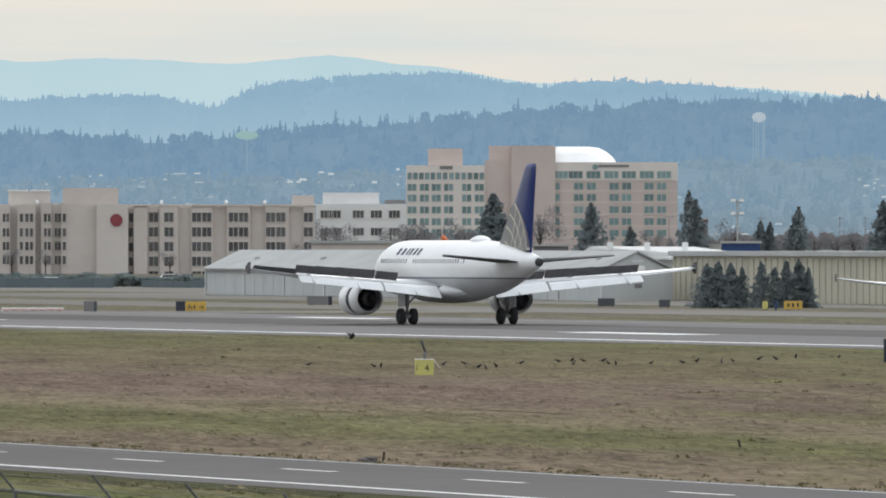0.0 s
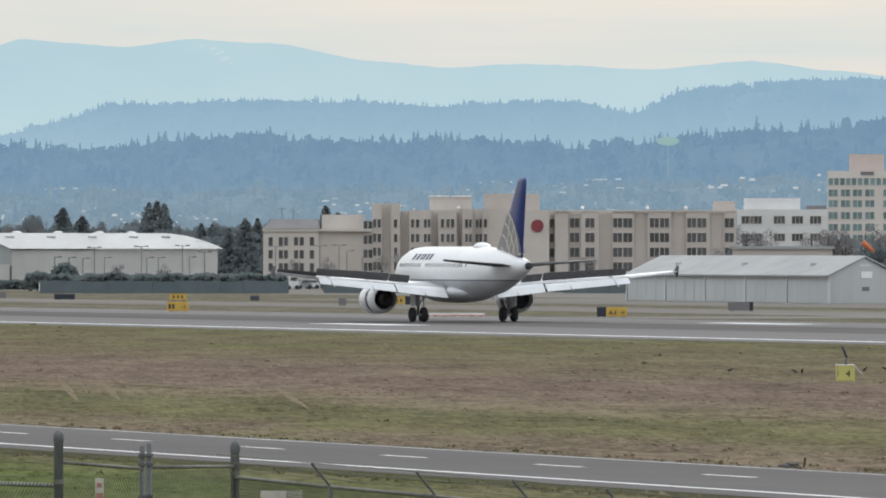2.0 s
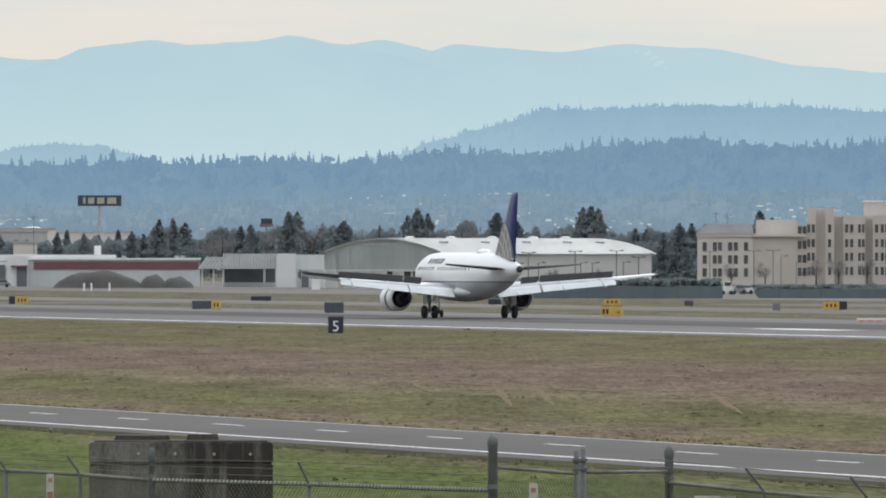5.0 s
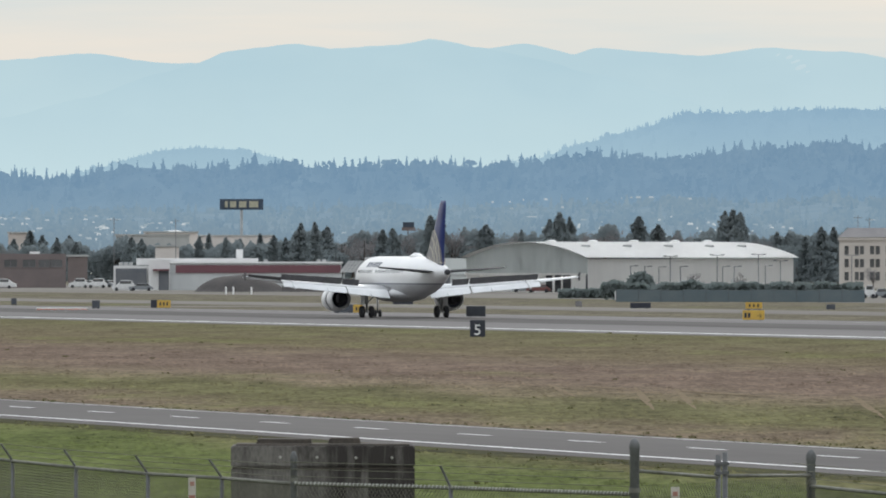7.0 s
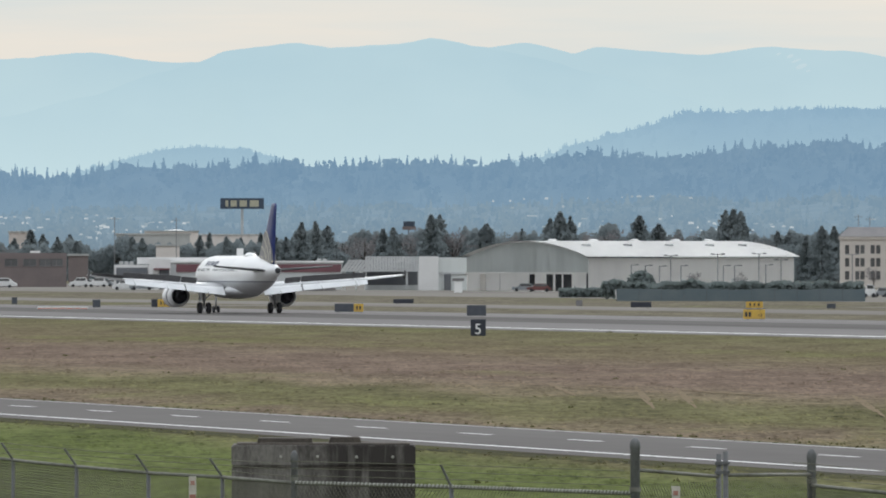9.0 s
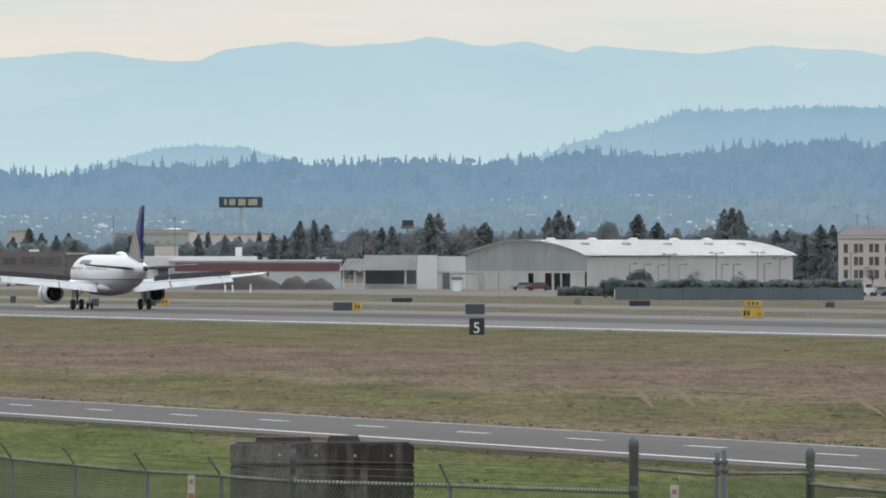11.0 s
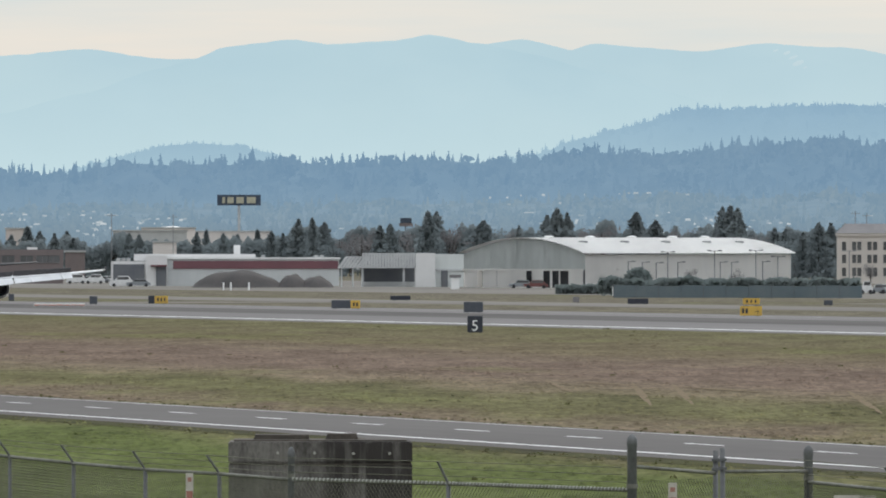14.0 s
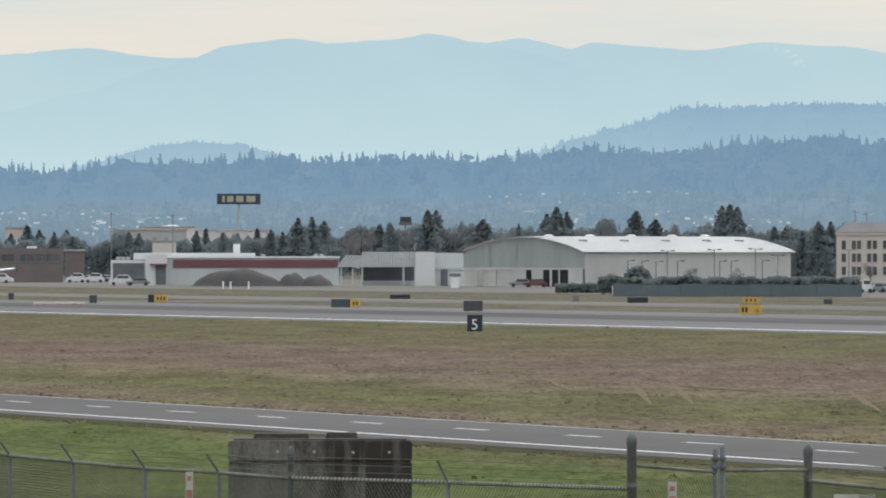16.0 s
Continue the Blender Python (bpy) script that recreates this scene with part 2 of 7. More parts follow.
M_YELLOW = material("yellow_sign_face", (0.58, 0.37, 0.07), 0.5, (0.50, 0.33, 0.08), 1.5)
M_PALEYEL = material("faded_yellow_box", (0.56, 0.52, 0.17), 0.7, (0.48, 0.45, 0.16), 1.5)
M_RED = material("red_disc", (0.25, 0.06, 0.07), 0.5, (0.21, 0.05, 0.06), 1.0)
M_ORANGE = material("orange_cloth", (0.62, 0.16, 0.07), 0.7, (0.5, 0.14, 0.06), 2.0)
M_BLUE = material("deep_blue_panel", (0.022, 0.05, 0.15), 0.5, (0.028, 0.058, 0.17), 0.3)
# far store sign and billboard colours are dulled by haze put into them
M_SIGNYEL = material("hazed_sign_yellow", (0.42, 0.385, 0.28), 0.6)
M_SIGNBLUE = material("hazed_sign_blue", (0.045, 0.06, 0.085), 0.6, (0.055, 0.07, 0.095), 0.3)
M_BARK = material("bark", (0.07, 0.055, 0.045), 0.95, (0.05, 0.04, 0.033), 3)
# haze is put into the tree, hedge and fabric colours, paler and bluer
M_FIR = material("hazed_fir_needles", (0.106, 0.122, 0.126), 0.9, (0.122, 0.136, 0.138), 0.5, vary=0.15, spec=0.1)
M_BARE = material("hazed_bare_twigs", (0.15, 0.14, 0.138), 0.95, (0.125, 0.117, 0.117), 0.6, vary=0.2, spec=0.1)
M_HEDGE = material("hazed_green_hedge", (0.10, 0.12, 0.12), 0.95, (0.125, 0.14, 0.138), 0.5, spec=0.1)
M_SCREEN = material("hazed_fence_fabric", (0.105, 0.135, 0.15), 0.9, (0.13, 0.155, 0.165), 0.4)
M_TUFT = material("weed_blades", (0.10, 0.112, 0.04), 0.95, (0.14, 0.118, 0.065), 0.4, spec=0.1)


def thin_leaves(m, color):
    """Needles and leaves let part of the light through; color adds haze."""
    nt = m.node_tree
    tr = nt.nodes.new("ShaderNodeBsdfTranslucent")
    tr.inputs["Color"].default_value = (*color, 1)
    ad = nt.nodes.new("ShaderNodeAddShader")
    nt.links.new(nt.nodes["Principled BSDF"].outputs[0], ad.inputs[0])
    nt.links.new(tr.outputs[0], ad.inputs[1])
    # leaf clumps shade as part of their crown rather than each by its own tilt
    ge = nt.nodes.new("ShaderNodeNewGeometry")
    sm = nt.nodes.new("ShaderNodeVectorMath")
    sm.operation = "SCALE"
    sm.inputs["Scale"].default_value = 0.35
    nt.links.new(ge.outputs["Normal"], sm.inputs[0])
    up = nt.nodes.new("ShaderNodeVectorMath")
    up.inputs[1].default_value = (0.0, -0.55, 0.6)
    nt.links.new(sm.outputs[0], up.inputs[0])
    nm = nt.nodes.new("ShaderNodeVectorMath")
    nm.operation = "NORMALIZE"
    nt.links.new(up.outputs[0], nm.inputs[0])
    nt.links.new(nm.outputs[0], nt.nodes["Principled BSDF"].inputs["Normal"])
    out = [n for n in nt.nodes if n.type == "OUTPUT_MATERIAL"][0]
    nt.links.new(ad.outputs[0], out.inputs["Surface"])


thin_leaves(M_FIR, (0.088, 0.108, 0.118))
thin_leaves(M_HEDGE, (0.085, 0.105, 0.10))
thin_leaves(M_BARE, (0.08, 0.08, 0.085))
M_BIRD = material("black_feathers", (0.012, 0.011, 0.012), 0.6, (0.02, 0.018, 0.018), 6)
M_CARW = material("white_car_paint", (0.7, 0.7, 0.7), 0.3, spec=0.5)
M_CARR = material("dull_red_car_paint", (0.16, 0.055, 0.05), 0.3, spec=0.5)
M_CARG = material("grey_car_paint", (0.25, 0.27, 0.29), 0.3, spec=0.5)


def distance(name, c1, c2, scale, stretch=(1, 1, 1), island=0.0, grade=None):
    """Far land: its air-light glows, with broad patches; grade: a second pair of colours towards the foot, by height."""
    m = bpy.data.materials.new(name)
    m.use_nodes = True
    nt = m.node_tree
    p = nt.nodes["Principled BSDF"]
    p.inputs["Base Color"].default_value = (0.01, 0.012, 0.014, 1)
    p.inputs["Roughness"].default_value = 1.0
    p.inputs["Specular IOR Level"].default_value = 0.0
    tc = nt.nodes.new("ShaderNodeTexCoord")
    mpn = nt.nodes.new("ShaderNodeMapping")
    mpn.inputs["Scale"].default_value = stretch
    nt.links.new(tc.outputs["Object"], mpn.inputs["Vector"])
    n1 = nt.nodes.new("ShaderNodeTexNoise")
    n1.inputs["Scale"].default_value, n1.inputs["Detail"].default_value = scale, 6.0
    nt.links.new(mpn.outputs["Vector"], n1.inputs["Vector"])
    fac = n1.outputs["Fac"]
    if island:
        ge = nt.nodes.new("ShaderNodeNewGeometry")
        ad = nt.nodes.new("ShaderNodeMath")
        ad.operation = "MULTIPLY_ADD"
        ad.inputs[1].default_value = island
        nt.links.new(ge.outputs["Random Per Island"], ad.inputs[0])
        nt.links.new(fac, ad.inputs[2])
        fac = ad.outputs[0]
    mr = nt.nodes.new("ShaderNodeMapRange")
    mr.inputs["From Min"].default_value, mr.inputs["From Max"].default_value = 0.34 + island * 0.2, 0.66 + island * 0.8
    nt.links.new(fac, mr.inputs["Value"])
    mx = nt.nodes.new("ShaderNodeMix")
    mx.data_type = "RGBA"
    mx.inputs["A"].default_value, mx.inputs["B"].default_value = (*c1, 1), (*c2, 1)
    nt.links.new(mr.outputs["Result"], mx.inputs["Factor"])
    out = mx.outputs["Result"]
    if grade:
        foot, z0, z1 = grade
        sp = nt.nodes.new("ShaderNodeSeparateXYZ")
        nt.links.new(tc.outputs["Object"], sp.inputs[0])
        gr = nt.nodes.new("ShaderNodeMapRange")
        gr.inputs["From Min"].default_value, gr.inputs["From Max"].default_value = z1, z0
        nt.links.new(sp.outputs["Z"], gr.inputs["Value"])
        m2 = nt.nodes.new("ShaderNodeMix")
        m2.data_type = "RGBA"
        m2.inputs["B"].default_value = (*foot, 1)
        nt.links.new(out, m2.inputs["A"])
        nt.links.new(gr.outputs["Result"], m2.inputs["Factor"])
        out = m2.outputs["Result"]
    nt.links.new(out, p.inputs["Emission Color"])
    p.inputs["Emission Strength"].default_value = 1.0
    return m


# haze is put into these glowing far-land colours, paler towards the foot
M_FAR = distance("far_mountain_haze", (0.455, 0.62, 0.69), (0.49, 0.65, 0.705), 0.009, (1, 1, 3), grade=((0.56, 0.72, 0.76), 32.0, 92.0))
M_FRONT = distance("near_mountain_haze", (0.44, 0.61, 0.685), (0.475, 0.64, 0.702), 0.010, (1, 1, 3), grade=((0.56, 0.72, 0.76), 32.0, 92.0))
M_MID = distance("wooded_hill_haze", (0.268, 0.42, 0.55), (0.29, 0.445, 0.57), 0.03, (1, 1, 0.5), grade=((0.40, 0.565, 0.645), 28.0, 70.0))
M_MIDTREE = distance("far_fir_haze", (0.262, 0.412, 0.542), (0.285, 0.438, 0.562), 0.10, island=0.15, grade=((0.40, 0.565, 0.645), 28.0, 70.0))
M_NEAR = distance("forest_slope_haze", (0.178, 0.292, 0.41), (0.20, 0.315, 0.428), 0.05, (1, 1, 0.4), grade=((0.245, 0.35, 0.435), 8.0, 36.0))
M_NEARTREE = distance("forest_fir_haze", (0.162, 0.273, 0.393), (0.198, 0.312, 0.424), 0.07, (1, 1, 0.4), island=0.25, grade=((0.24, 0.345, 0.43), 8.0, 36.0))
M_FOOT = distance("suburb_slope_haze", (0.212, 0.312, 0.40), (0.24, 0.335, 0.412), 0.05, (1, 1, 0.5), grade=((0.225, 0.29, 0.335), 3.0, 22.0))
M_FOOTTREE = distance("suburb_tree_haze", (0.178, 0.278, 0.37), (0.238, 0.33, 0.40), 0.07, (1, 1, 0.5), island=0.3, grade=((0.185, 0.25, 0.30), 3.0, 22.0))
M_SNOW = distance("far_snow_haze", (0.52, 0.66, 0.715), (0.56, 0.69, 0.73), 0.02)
# roofs, tanks and legs are no lamps: their glow carries the haze
M_SUBROOF = distance("far_roof_haze_glint", (0.28, 0.36, 0.41), (0.52, 0.58, 0.61), 0.05, island=0.9)
M_TOWERGREEN = distance("far_green_tank_haze", (0.26, 0.42, 0.43), (0.30, 0.45, 0.45), 0.05)
M_TOWERLEG = distance("far_tower_leg_haze", (0.24, 0.35, 0.44), (0.27, 0.38, 0.46), 0.05)
M_TOWERWHITE = distance("far_white_tank_haze", (0.40, 0.48, 0.55), (0.46, 0.53, 0.58), 0.05)

# ---- ground ----


def turf(name="winter_turf", blades_vary=0.0):
    """Winter turf: bands along the runway where it is mown, wetter or drier, broken up at several scales."""
    m = bpy.data.materials.new(name)
    m.use_nodes = True
    nt = m.node_tree
    p = nt.nodes["Principled BSDF"]
    p.inputs["Roughness"].default_value, p.inputs["Specular IOR Level"].default_value = 1.0, 0.02
    tc = nt.nodes.new("ShaderNodeTexCoord")

    turn = nt.nodes.new("ShaderNodeMapping")
    turn.inputs["Rotation"].default_value = (0, 0, HEAD)
    nt.links.new(tc.outputs["Object"], turn.inputs["Vector"])

    def nz_(scale, stretch, detail=5.0):
        mp_ = nt.nodes.new("ShaderNodeMapping")
        mp_.inputs["Scale"].default_value = stretch
        nt.links.new(turn.outputs["Vector"], mp_.inputs["Vector"])
        n = nt.nodes.new("ShaderNodeTexNoise")
        n.inputs["Scale"].default_value, n.inputs["Detail"].default_value = scale, detail
        nt.links.new(mp_.outputs["Vector"], n.inputs["Vector"])
        return n.outputs["Fac"]

    def math_(op, a, b, c=None):
        n = nt.nodes.new("ShaderNodeMath")
        n.operation = op
        for i, v in enumerate((a, b, c)):
            if v is None:
                continue
            if isinstance(v, (int, float)):
                n.inputs[i].default_value = v
            else:
                nt.links.new(v, n.inputs[i])
        return n.outputs[0]

    sp = nt.nodes.new("ShaderNodeSeparateXYZ")
    nt.links.new(tc.outputs["Object"], sp.inputs[0])
    patch = nz_(0.035, (1.0, 0.12, 1), 6.0)
    spots_ = nz_(0.22, (1.0, 0.16, 1), 5.0)
    fine_ = nz_(1.1, (1.0, 0.16, 1), 6.0)
    grain = nz_(3.6, (1.0, 0.13, 1), 4.0)
    lush = nz_(0.028, (1.0, 0.3, 1), 6.0)
    wob = math_("MULTIPLY_ADD", math_("SUBTRACT", patch, 0.5), 34.0, sp.outputs["X"])
    wob = math_("MULTIPLY_ADD", math_("SUBTRACT", spots_, 0.5), 18.0, wob)
    ramp_ = nt.nodes.new("ShaderNodeValToRGB")
    cr = ramp_.color_ramp
    stops = ((0, (.092, .116, .031)), (76, (.096, .114, .034)), (83, (.120, .108, .050)), (90, (.164, .126, .080)), (99, (.152, .119, .072)), (106, (.118, .109, .048)), (113, (.116, .109, .048)), (119, (.150, .123, .069)),
             (126, (.160, .123, .078)), (134, (.148, .108, .074)), (150, (.145, .106, .073)), (160, (.144, .110, .070)), (172, (.134, .108, .060)), (190, (.128, .107, .057)), (206, (.121, .107, .053)), (222, (.114, .105, .048)),
             (236, (.14, .124, .08)), (400, (.135, .12, .08)))
    while len(cr.elements) < len(stops):
        cr.elements.new(0.5)
    for e, (v, c) in zip(cr.elements, stops):
        e.position, e.color = v / 400, (c[0], c[1], c[2] * 1.12, 1)
    nt.links.new(math_("DIVIDE", wob, 400.0), ramp_.inputs["Fac"])
    hs = nt.nodes.new("ShaderNodeHueSaturation")
    val = math_("MULTIPLY_ADD", math_("SUBTRACT", spots_, 0.5), 1.1, 0.94)
    val = math_("MULTIPLY_ADD", math_("SUBTRACT", fine_, 0.5), 1.15, val)
    val = math_("MULTIPLY_ADD", math_("SUBTRACT", grain, 0.5), 1.5, val)
    if blades_vary:
        ge = nt.nodes.new("ShaderNodeNewGeometry")
        val = math_("MULTIPLY_ADD", math_("SUBTRACT", ge.outputs["Random Per Island"], 0.5), blades_vary, val)
    nt.links.new(val, hs.inputs["Value"])
    # greener, wetter patches
    wet = nt.nodes.new("ShaderNodeMapRange")
    wet.interpolation_type = "SMOOTHSTEP"
    for k_, v_ in (("From Min", 0.53), ("From Max", 0.70), ("To Max", 0.55)):
        wet.inputs[k_].default_value = v_
    nt.links.new(math_("MULTIPLY_ADD", math_("SUBTRACT", spots_, 0.5), 0.35, lush), wet.inputs["Value"])
    gm = nt.nodes.new("ShaderNodeMix")
    gm.data_type = "RGBA"
    gm.inputs["B"].default_value = (0.104, 0.109, 0.040, 1)
    nt.links.new(wet.outputs["Result"], gm.inputs["Factor"])
    nt.links.new(ramp_.outputs["Color"], gm.inputs["A"])
    nt.links.new(gm.outputs["Result"], hs.inputs["Color"])
    nt.links.new(hs.outputs["Color"], p.inputs["Base Color"])
    if blades_vary:
        # blades scatter light like the sward round them
        up = nt.nodes.new("ShaderNodeCombineXYZ")
        up.inputs["Z"].default_value = 1.0
        nt.links.new(up.outputs[0], p.inputs["Normal"])
        return m
    bn = nt.nodes.new("ShaderNodeBump")
    bn.inputs["Strength"].default_value, bn.inputs["Distance"].default_value = 0.35, 0.12
    nt.links.new(fine_, bn.inputs["Height"])
    nt.links.new(bn.outputs["Normal"], p.inputs["Normal"])
    return m


M_TURF = turf()
M_GRASS = turf("winter_grass", 0.5)
bm = bmesh.new()
bmesh.ops.create_grid(bm, x_segments=60, y_segments=60, size=5200)
ground = part("ground", bm, M_TURF, label="flat airfield turf, winter brown with greener streaks", m=AXIS)
tagged(ground, category="ground", kind="structure")

V_EDGE, V_MID, V_FAR = 231.9, 267.0, 287.0
bm = bmesh.new()
strip(bm, -200, 3000, V_EDGE - 6, V_FAR + 7, 0.02)
runway = tagged(part("runway", bm, M_RUNWAY, label="wide grey asphalt runway with white markings", m=AXIS), category="runway", kind="structure")


def marking(parent, u0, u1, v0, v1, z, name="edge_line"):
    bm_ = bmesh.new()
    strip(bm_, u0, u1, v0, v1, z)
    return part(name, bm_, M_LINE, parent)


marking(runway, -200, 3000, V_EDGE - 0.4, V_EDGE + 1.0, 0.032)
far_line = marking(runway, -200, 3000, V_FAR - 0.95, V_FAR, 0.032)
far_line.data.materials[0] = M_WORN
for u in (524, 674, 829):
    for v in (249.0, 281.0):
        marking(runway, u, u + 22.5, v, v + 3.4, 0.034, "touchdown_bar")
bm = bmesh.new()
strip(bm, 100, 2600, V_MID - 12, V_MID + 8, 0.026)
part("rubber_marks", bm, material("rubber_darkened_asphalt", (0.088, 0.083, 0.081), 0.95, (0.135, 0.127, 0.123), 0.25, stretch=(1, 0.02, 1), fine=5, spec=0.03), runway, "darker tyre-marked asphalt")

bm = bmesh.new()
strip(bm, -200, 3000, 324, 350, 0.02)
taxiway = tagged(part("taxiway", bm, M_CONCRETE_TAXI, label="pale concrete taxiway beyond the runway", m=AXIS), category="taxiway", kind="structure")
bm = bmesh.new()
strip(bm, -200, 1300, 372, 520, 0.02)
apron = tagged(part("apron", bm, M_CONCRETE_TAXI, label="pale concrete apron before the hangars", m=AXIS), category="apron", kind="structure")
bm = bmesh.new()
strip(bm, 1300, 2600, 420, 620, 0.02)
tagged(part("apron", bm, M_CONCRETE_TAXI, label="pale concrete apron before the warehouse", m=AXIS), category="apron", kind="structure")
for u in (430, 905, 1340):
    bm = bmesh.new()
    strip(bm, u, u + 30, V_FAR + 7, 324, 0.024)
    tagged(part("taxiway", bm, M_CONCRETE_TAXI, label="short concrete link from runway to taxiway", m=AXIS), category="taxiway", kind="structure")

V_ROAD = 84.5
bm = bmesh.new()
strip(bm, -100, 1500, V_ROAD - 1.6, V_ROAD + 10.1, 0.02)
road = tagged(part("road", bm, M_ASPHALT, label="grey asphalt service road with white lines", m=AXIS), category="road", kind="structure")
marking(road, -100, 1500, V_ROAD, V_ROAD + 0.32, 0.028)
worn = marking(road, -100, 1500, V_ROAD + 9.4, V_ROAD + 9.65, 0.028)
worn.data.materials[0] = material("faded_white_marking", (0.50, 0.495, 0.48), 0.8, (0.30, 0.295, 0.285), 0.5, stretch=(1, 0.15, 1), spread=0.3)
bm = bmesh.new()
strip(bm, 0, 4.1, V_ROAD + 5.3, V_ROAD + 5.54, 0.028)
dash = mesh("dash", bm, M_LINE)
for i in range(60):
    ob = new("dash", dash)
    ob.parent = road
    ob.location = (0, i * 14.17 + 12.6, 0)
# gravel verge of the road
bm = bmesh.new()
strip(bm, -100, 1500, V_ROAD - 3.6, V_ROAD - 1.6, 0.012)
tagged(part("verge", bm, material("dark_verge_soil", (0.045, 0.042, 0.028), 0.95, (0.070, 0.072, 0.030), 0.7, stretch=(1, 0.2, 1), spec=0.02), label="dark soil verge beside the road", m=AXIS), category="verge", kind="structure")

# weeds and tussocks
rng = random.Random(5)
verts, faces = [], []
for i in range(300, 1000):
    v = rng.uniform(20, 226) if i < 420 else (V_ROAD + 10.0 + rng.random() ** 2 * 2.2 if i < 800 else V_ROAD - 2.6 - rng.random() ** 2 * 2.0)
    if i < 420 and V_ROAD - 5 < v < V_ROAD + 10.4:
        continue
    px = rng.uniform(-60, 3400)
    u = v / math.tan(HEAD + (px - 784) / FOCAL)
    base = along(u, v, 0)
    k = (1.0 if i < 420 else 0.62) * rng.uniform(0.4, 1.0) * (1.8 if rng.random() < 0.03 else 1.0)
    for j in range(5):
        a = rng.uniform(0, 6.283)
        o = Vector((rng.uniform(-0.22, 0.22), rng.uniform(-0.6, 0.6), 0)) * k
        d = Vector((math.cos(a) * 0.09, math.sin(a) * 0.09, 0)) * k
        s = len(verts)
        verts += [tuple(base + o - d), tuple(base + o + d), tuple(base + o + Vector((rng.uniform(-0.06, 0.06), 0, rng.uniform(0.05, 0.13) * k)))]
        faces.append((s, s + 1, s + 2))
me = bpy.data.meshes.new("weeds")
me.from_pydata(verts, [], faces)
me.materials.append(M_TUFT)
tagged(new("weeds", me), "scattered low weeds and tussocks in the turf", "weeds", kind="stuff")

# grass tussocks all over the turf, of the turf's own colours
rng = random.Random(17)
verts, faces = [], []
for i in range(110000):
    v = 24.0 / (1.0 - rng.random() * (1 - 24.0 / 225))
    if V_ROAD - 2.4 < v < V_ROAD + 10.2:
        continue
    u = v / math.tan(HEAD + (rng.uniform(-60, 3400) - 784) / FOCAL)
    clump = noise.noise((v * 0.25, u * 0.06, 0)) + 0.6 * noise.noise((v * 0.9, u * 0.2, 4))
    if clump < rng.uniform(-0.7, 0.25):
        continue
    k = (0.35 + 0.65 * rng.random() ** 2) * (0.8 + 0.7 * max(0.0, clump)) * (0.30 + 0.70 * min(1.0, v / 120))
    for j in range(3):
        x, y, w = v + rng.uniform(-0.16, 0.16) * k, u + rng.uniform(-0.3, 0.3) * k, rng.uniform(0.05, 0.14) * k
        s = len(verts)
        verts += [(x - w, y + rng.uniform(-0.06, 0.06), 0), (x + w, y, 0), (x + rng.uniform(-0.08, 0.08) * k, y + rng.uniform(0.08, 0.5) * k, rng.uniform(0.04, 0.12) * k)]
        faces.append((s, s + 1, s + 2))
me = bpy.data.meshes.new("grass")
me.from_pydata(verts, [], faces)
me.materials.append(M_GRASS)
grass = new("grass", me)
grass.matrix_basis = AXIS
tagged(grass, "short winter grass in brown and green tussocks", "grass", kind="stuff")

# pale wheel tracks across the dry turf
M_TRACK = material("dry_pale_turf", (0.19, 0.15, 0.10), 1.0, (0.155, 0.118, 0.08), 0.6, spread=0.3, spec=0.02)


def ground_at(px, py, z):
    return spot(px, BASE * (EYE_Z - z) / (py - LEVEL), z)


for level_, ((xa, ya), (xb, yb), w) in enumerate((((830, 666), (930, 672), 0.7), ((965, 671), (1012, 692), 0.4), ((1030, 674), (1120, 680), 0.7), ((1118, 675), (1152, 716), 0.32), ((1190, 678), (1226, 714), 0.32),
                                                  ((1196, 682), (1345, 692), 0.8), ((1500, 690), (1560, 730), 0.35), ((2290, 742), (2420, 746), 0.6), ((2560, 738), (2760, 748), 0.6))):
    rise_ = 0.010 + 0.004 * (level_ % 3)
    a, b = ground_at(xa, ya, rise_), ground_at(xb, yb, rise_)
    d = (b - a).normalized()
    n = Vector((-d.y, d.x, 0)) * w / 2
    bm = bmesh.new()
    rows_ = []
    for i in range(13):
        k = i / 12
        c = a.lerp(b, k)
        q = 0.25 + math.sin(math.pi * k) * (0.75 + 0.4 * noise.noise((xa * 0.1, k * 6, 0)))
        rows_.append((bm.verts.new(c - n * q), bm.verts.new(c + n * q)))
    for r0, r1 in zip(rows_, rows_[1:]):
        bm.faces.new((r0[0], r0[1], r1[1], r1[0]))
    bmesh.ops.recalc_face_normals(bm, faces=bm.faces)
    tagged(part("turf_track", bm, M_TRACK, label="pale dry track worn in the turf"), category="track", kind="structure")

# ---- far land ----


def profile(points, px):
    for (x0, y0), (x1, y1) in zip(points, points[1:]):
        if px <= x1:
            k = max(0.0, (px - x0) / (x1 - x0))
            k = k * k * (3 - 2 * k) * 0.5 + k * 0.5
            return y0 + (y1 - y0) * k
    return points[-1][1]


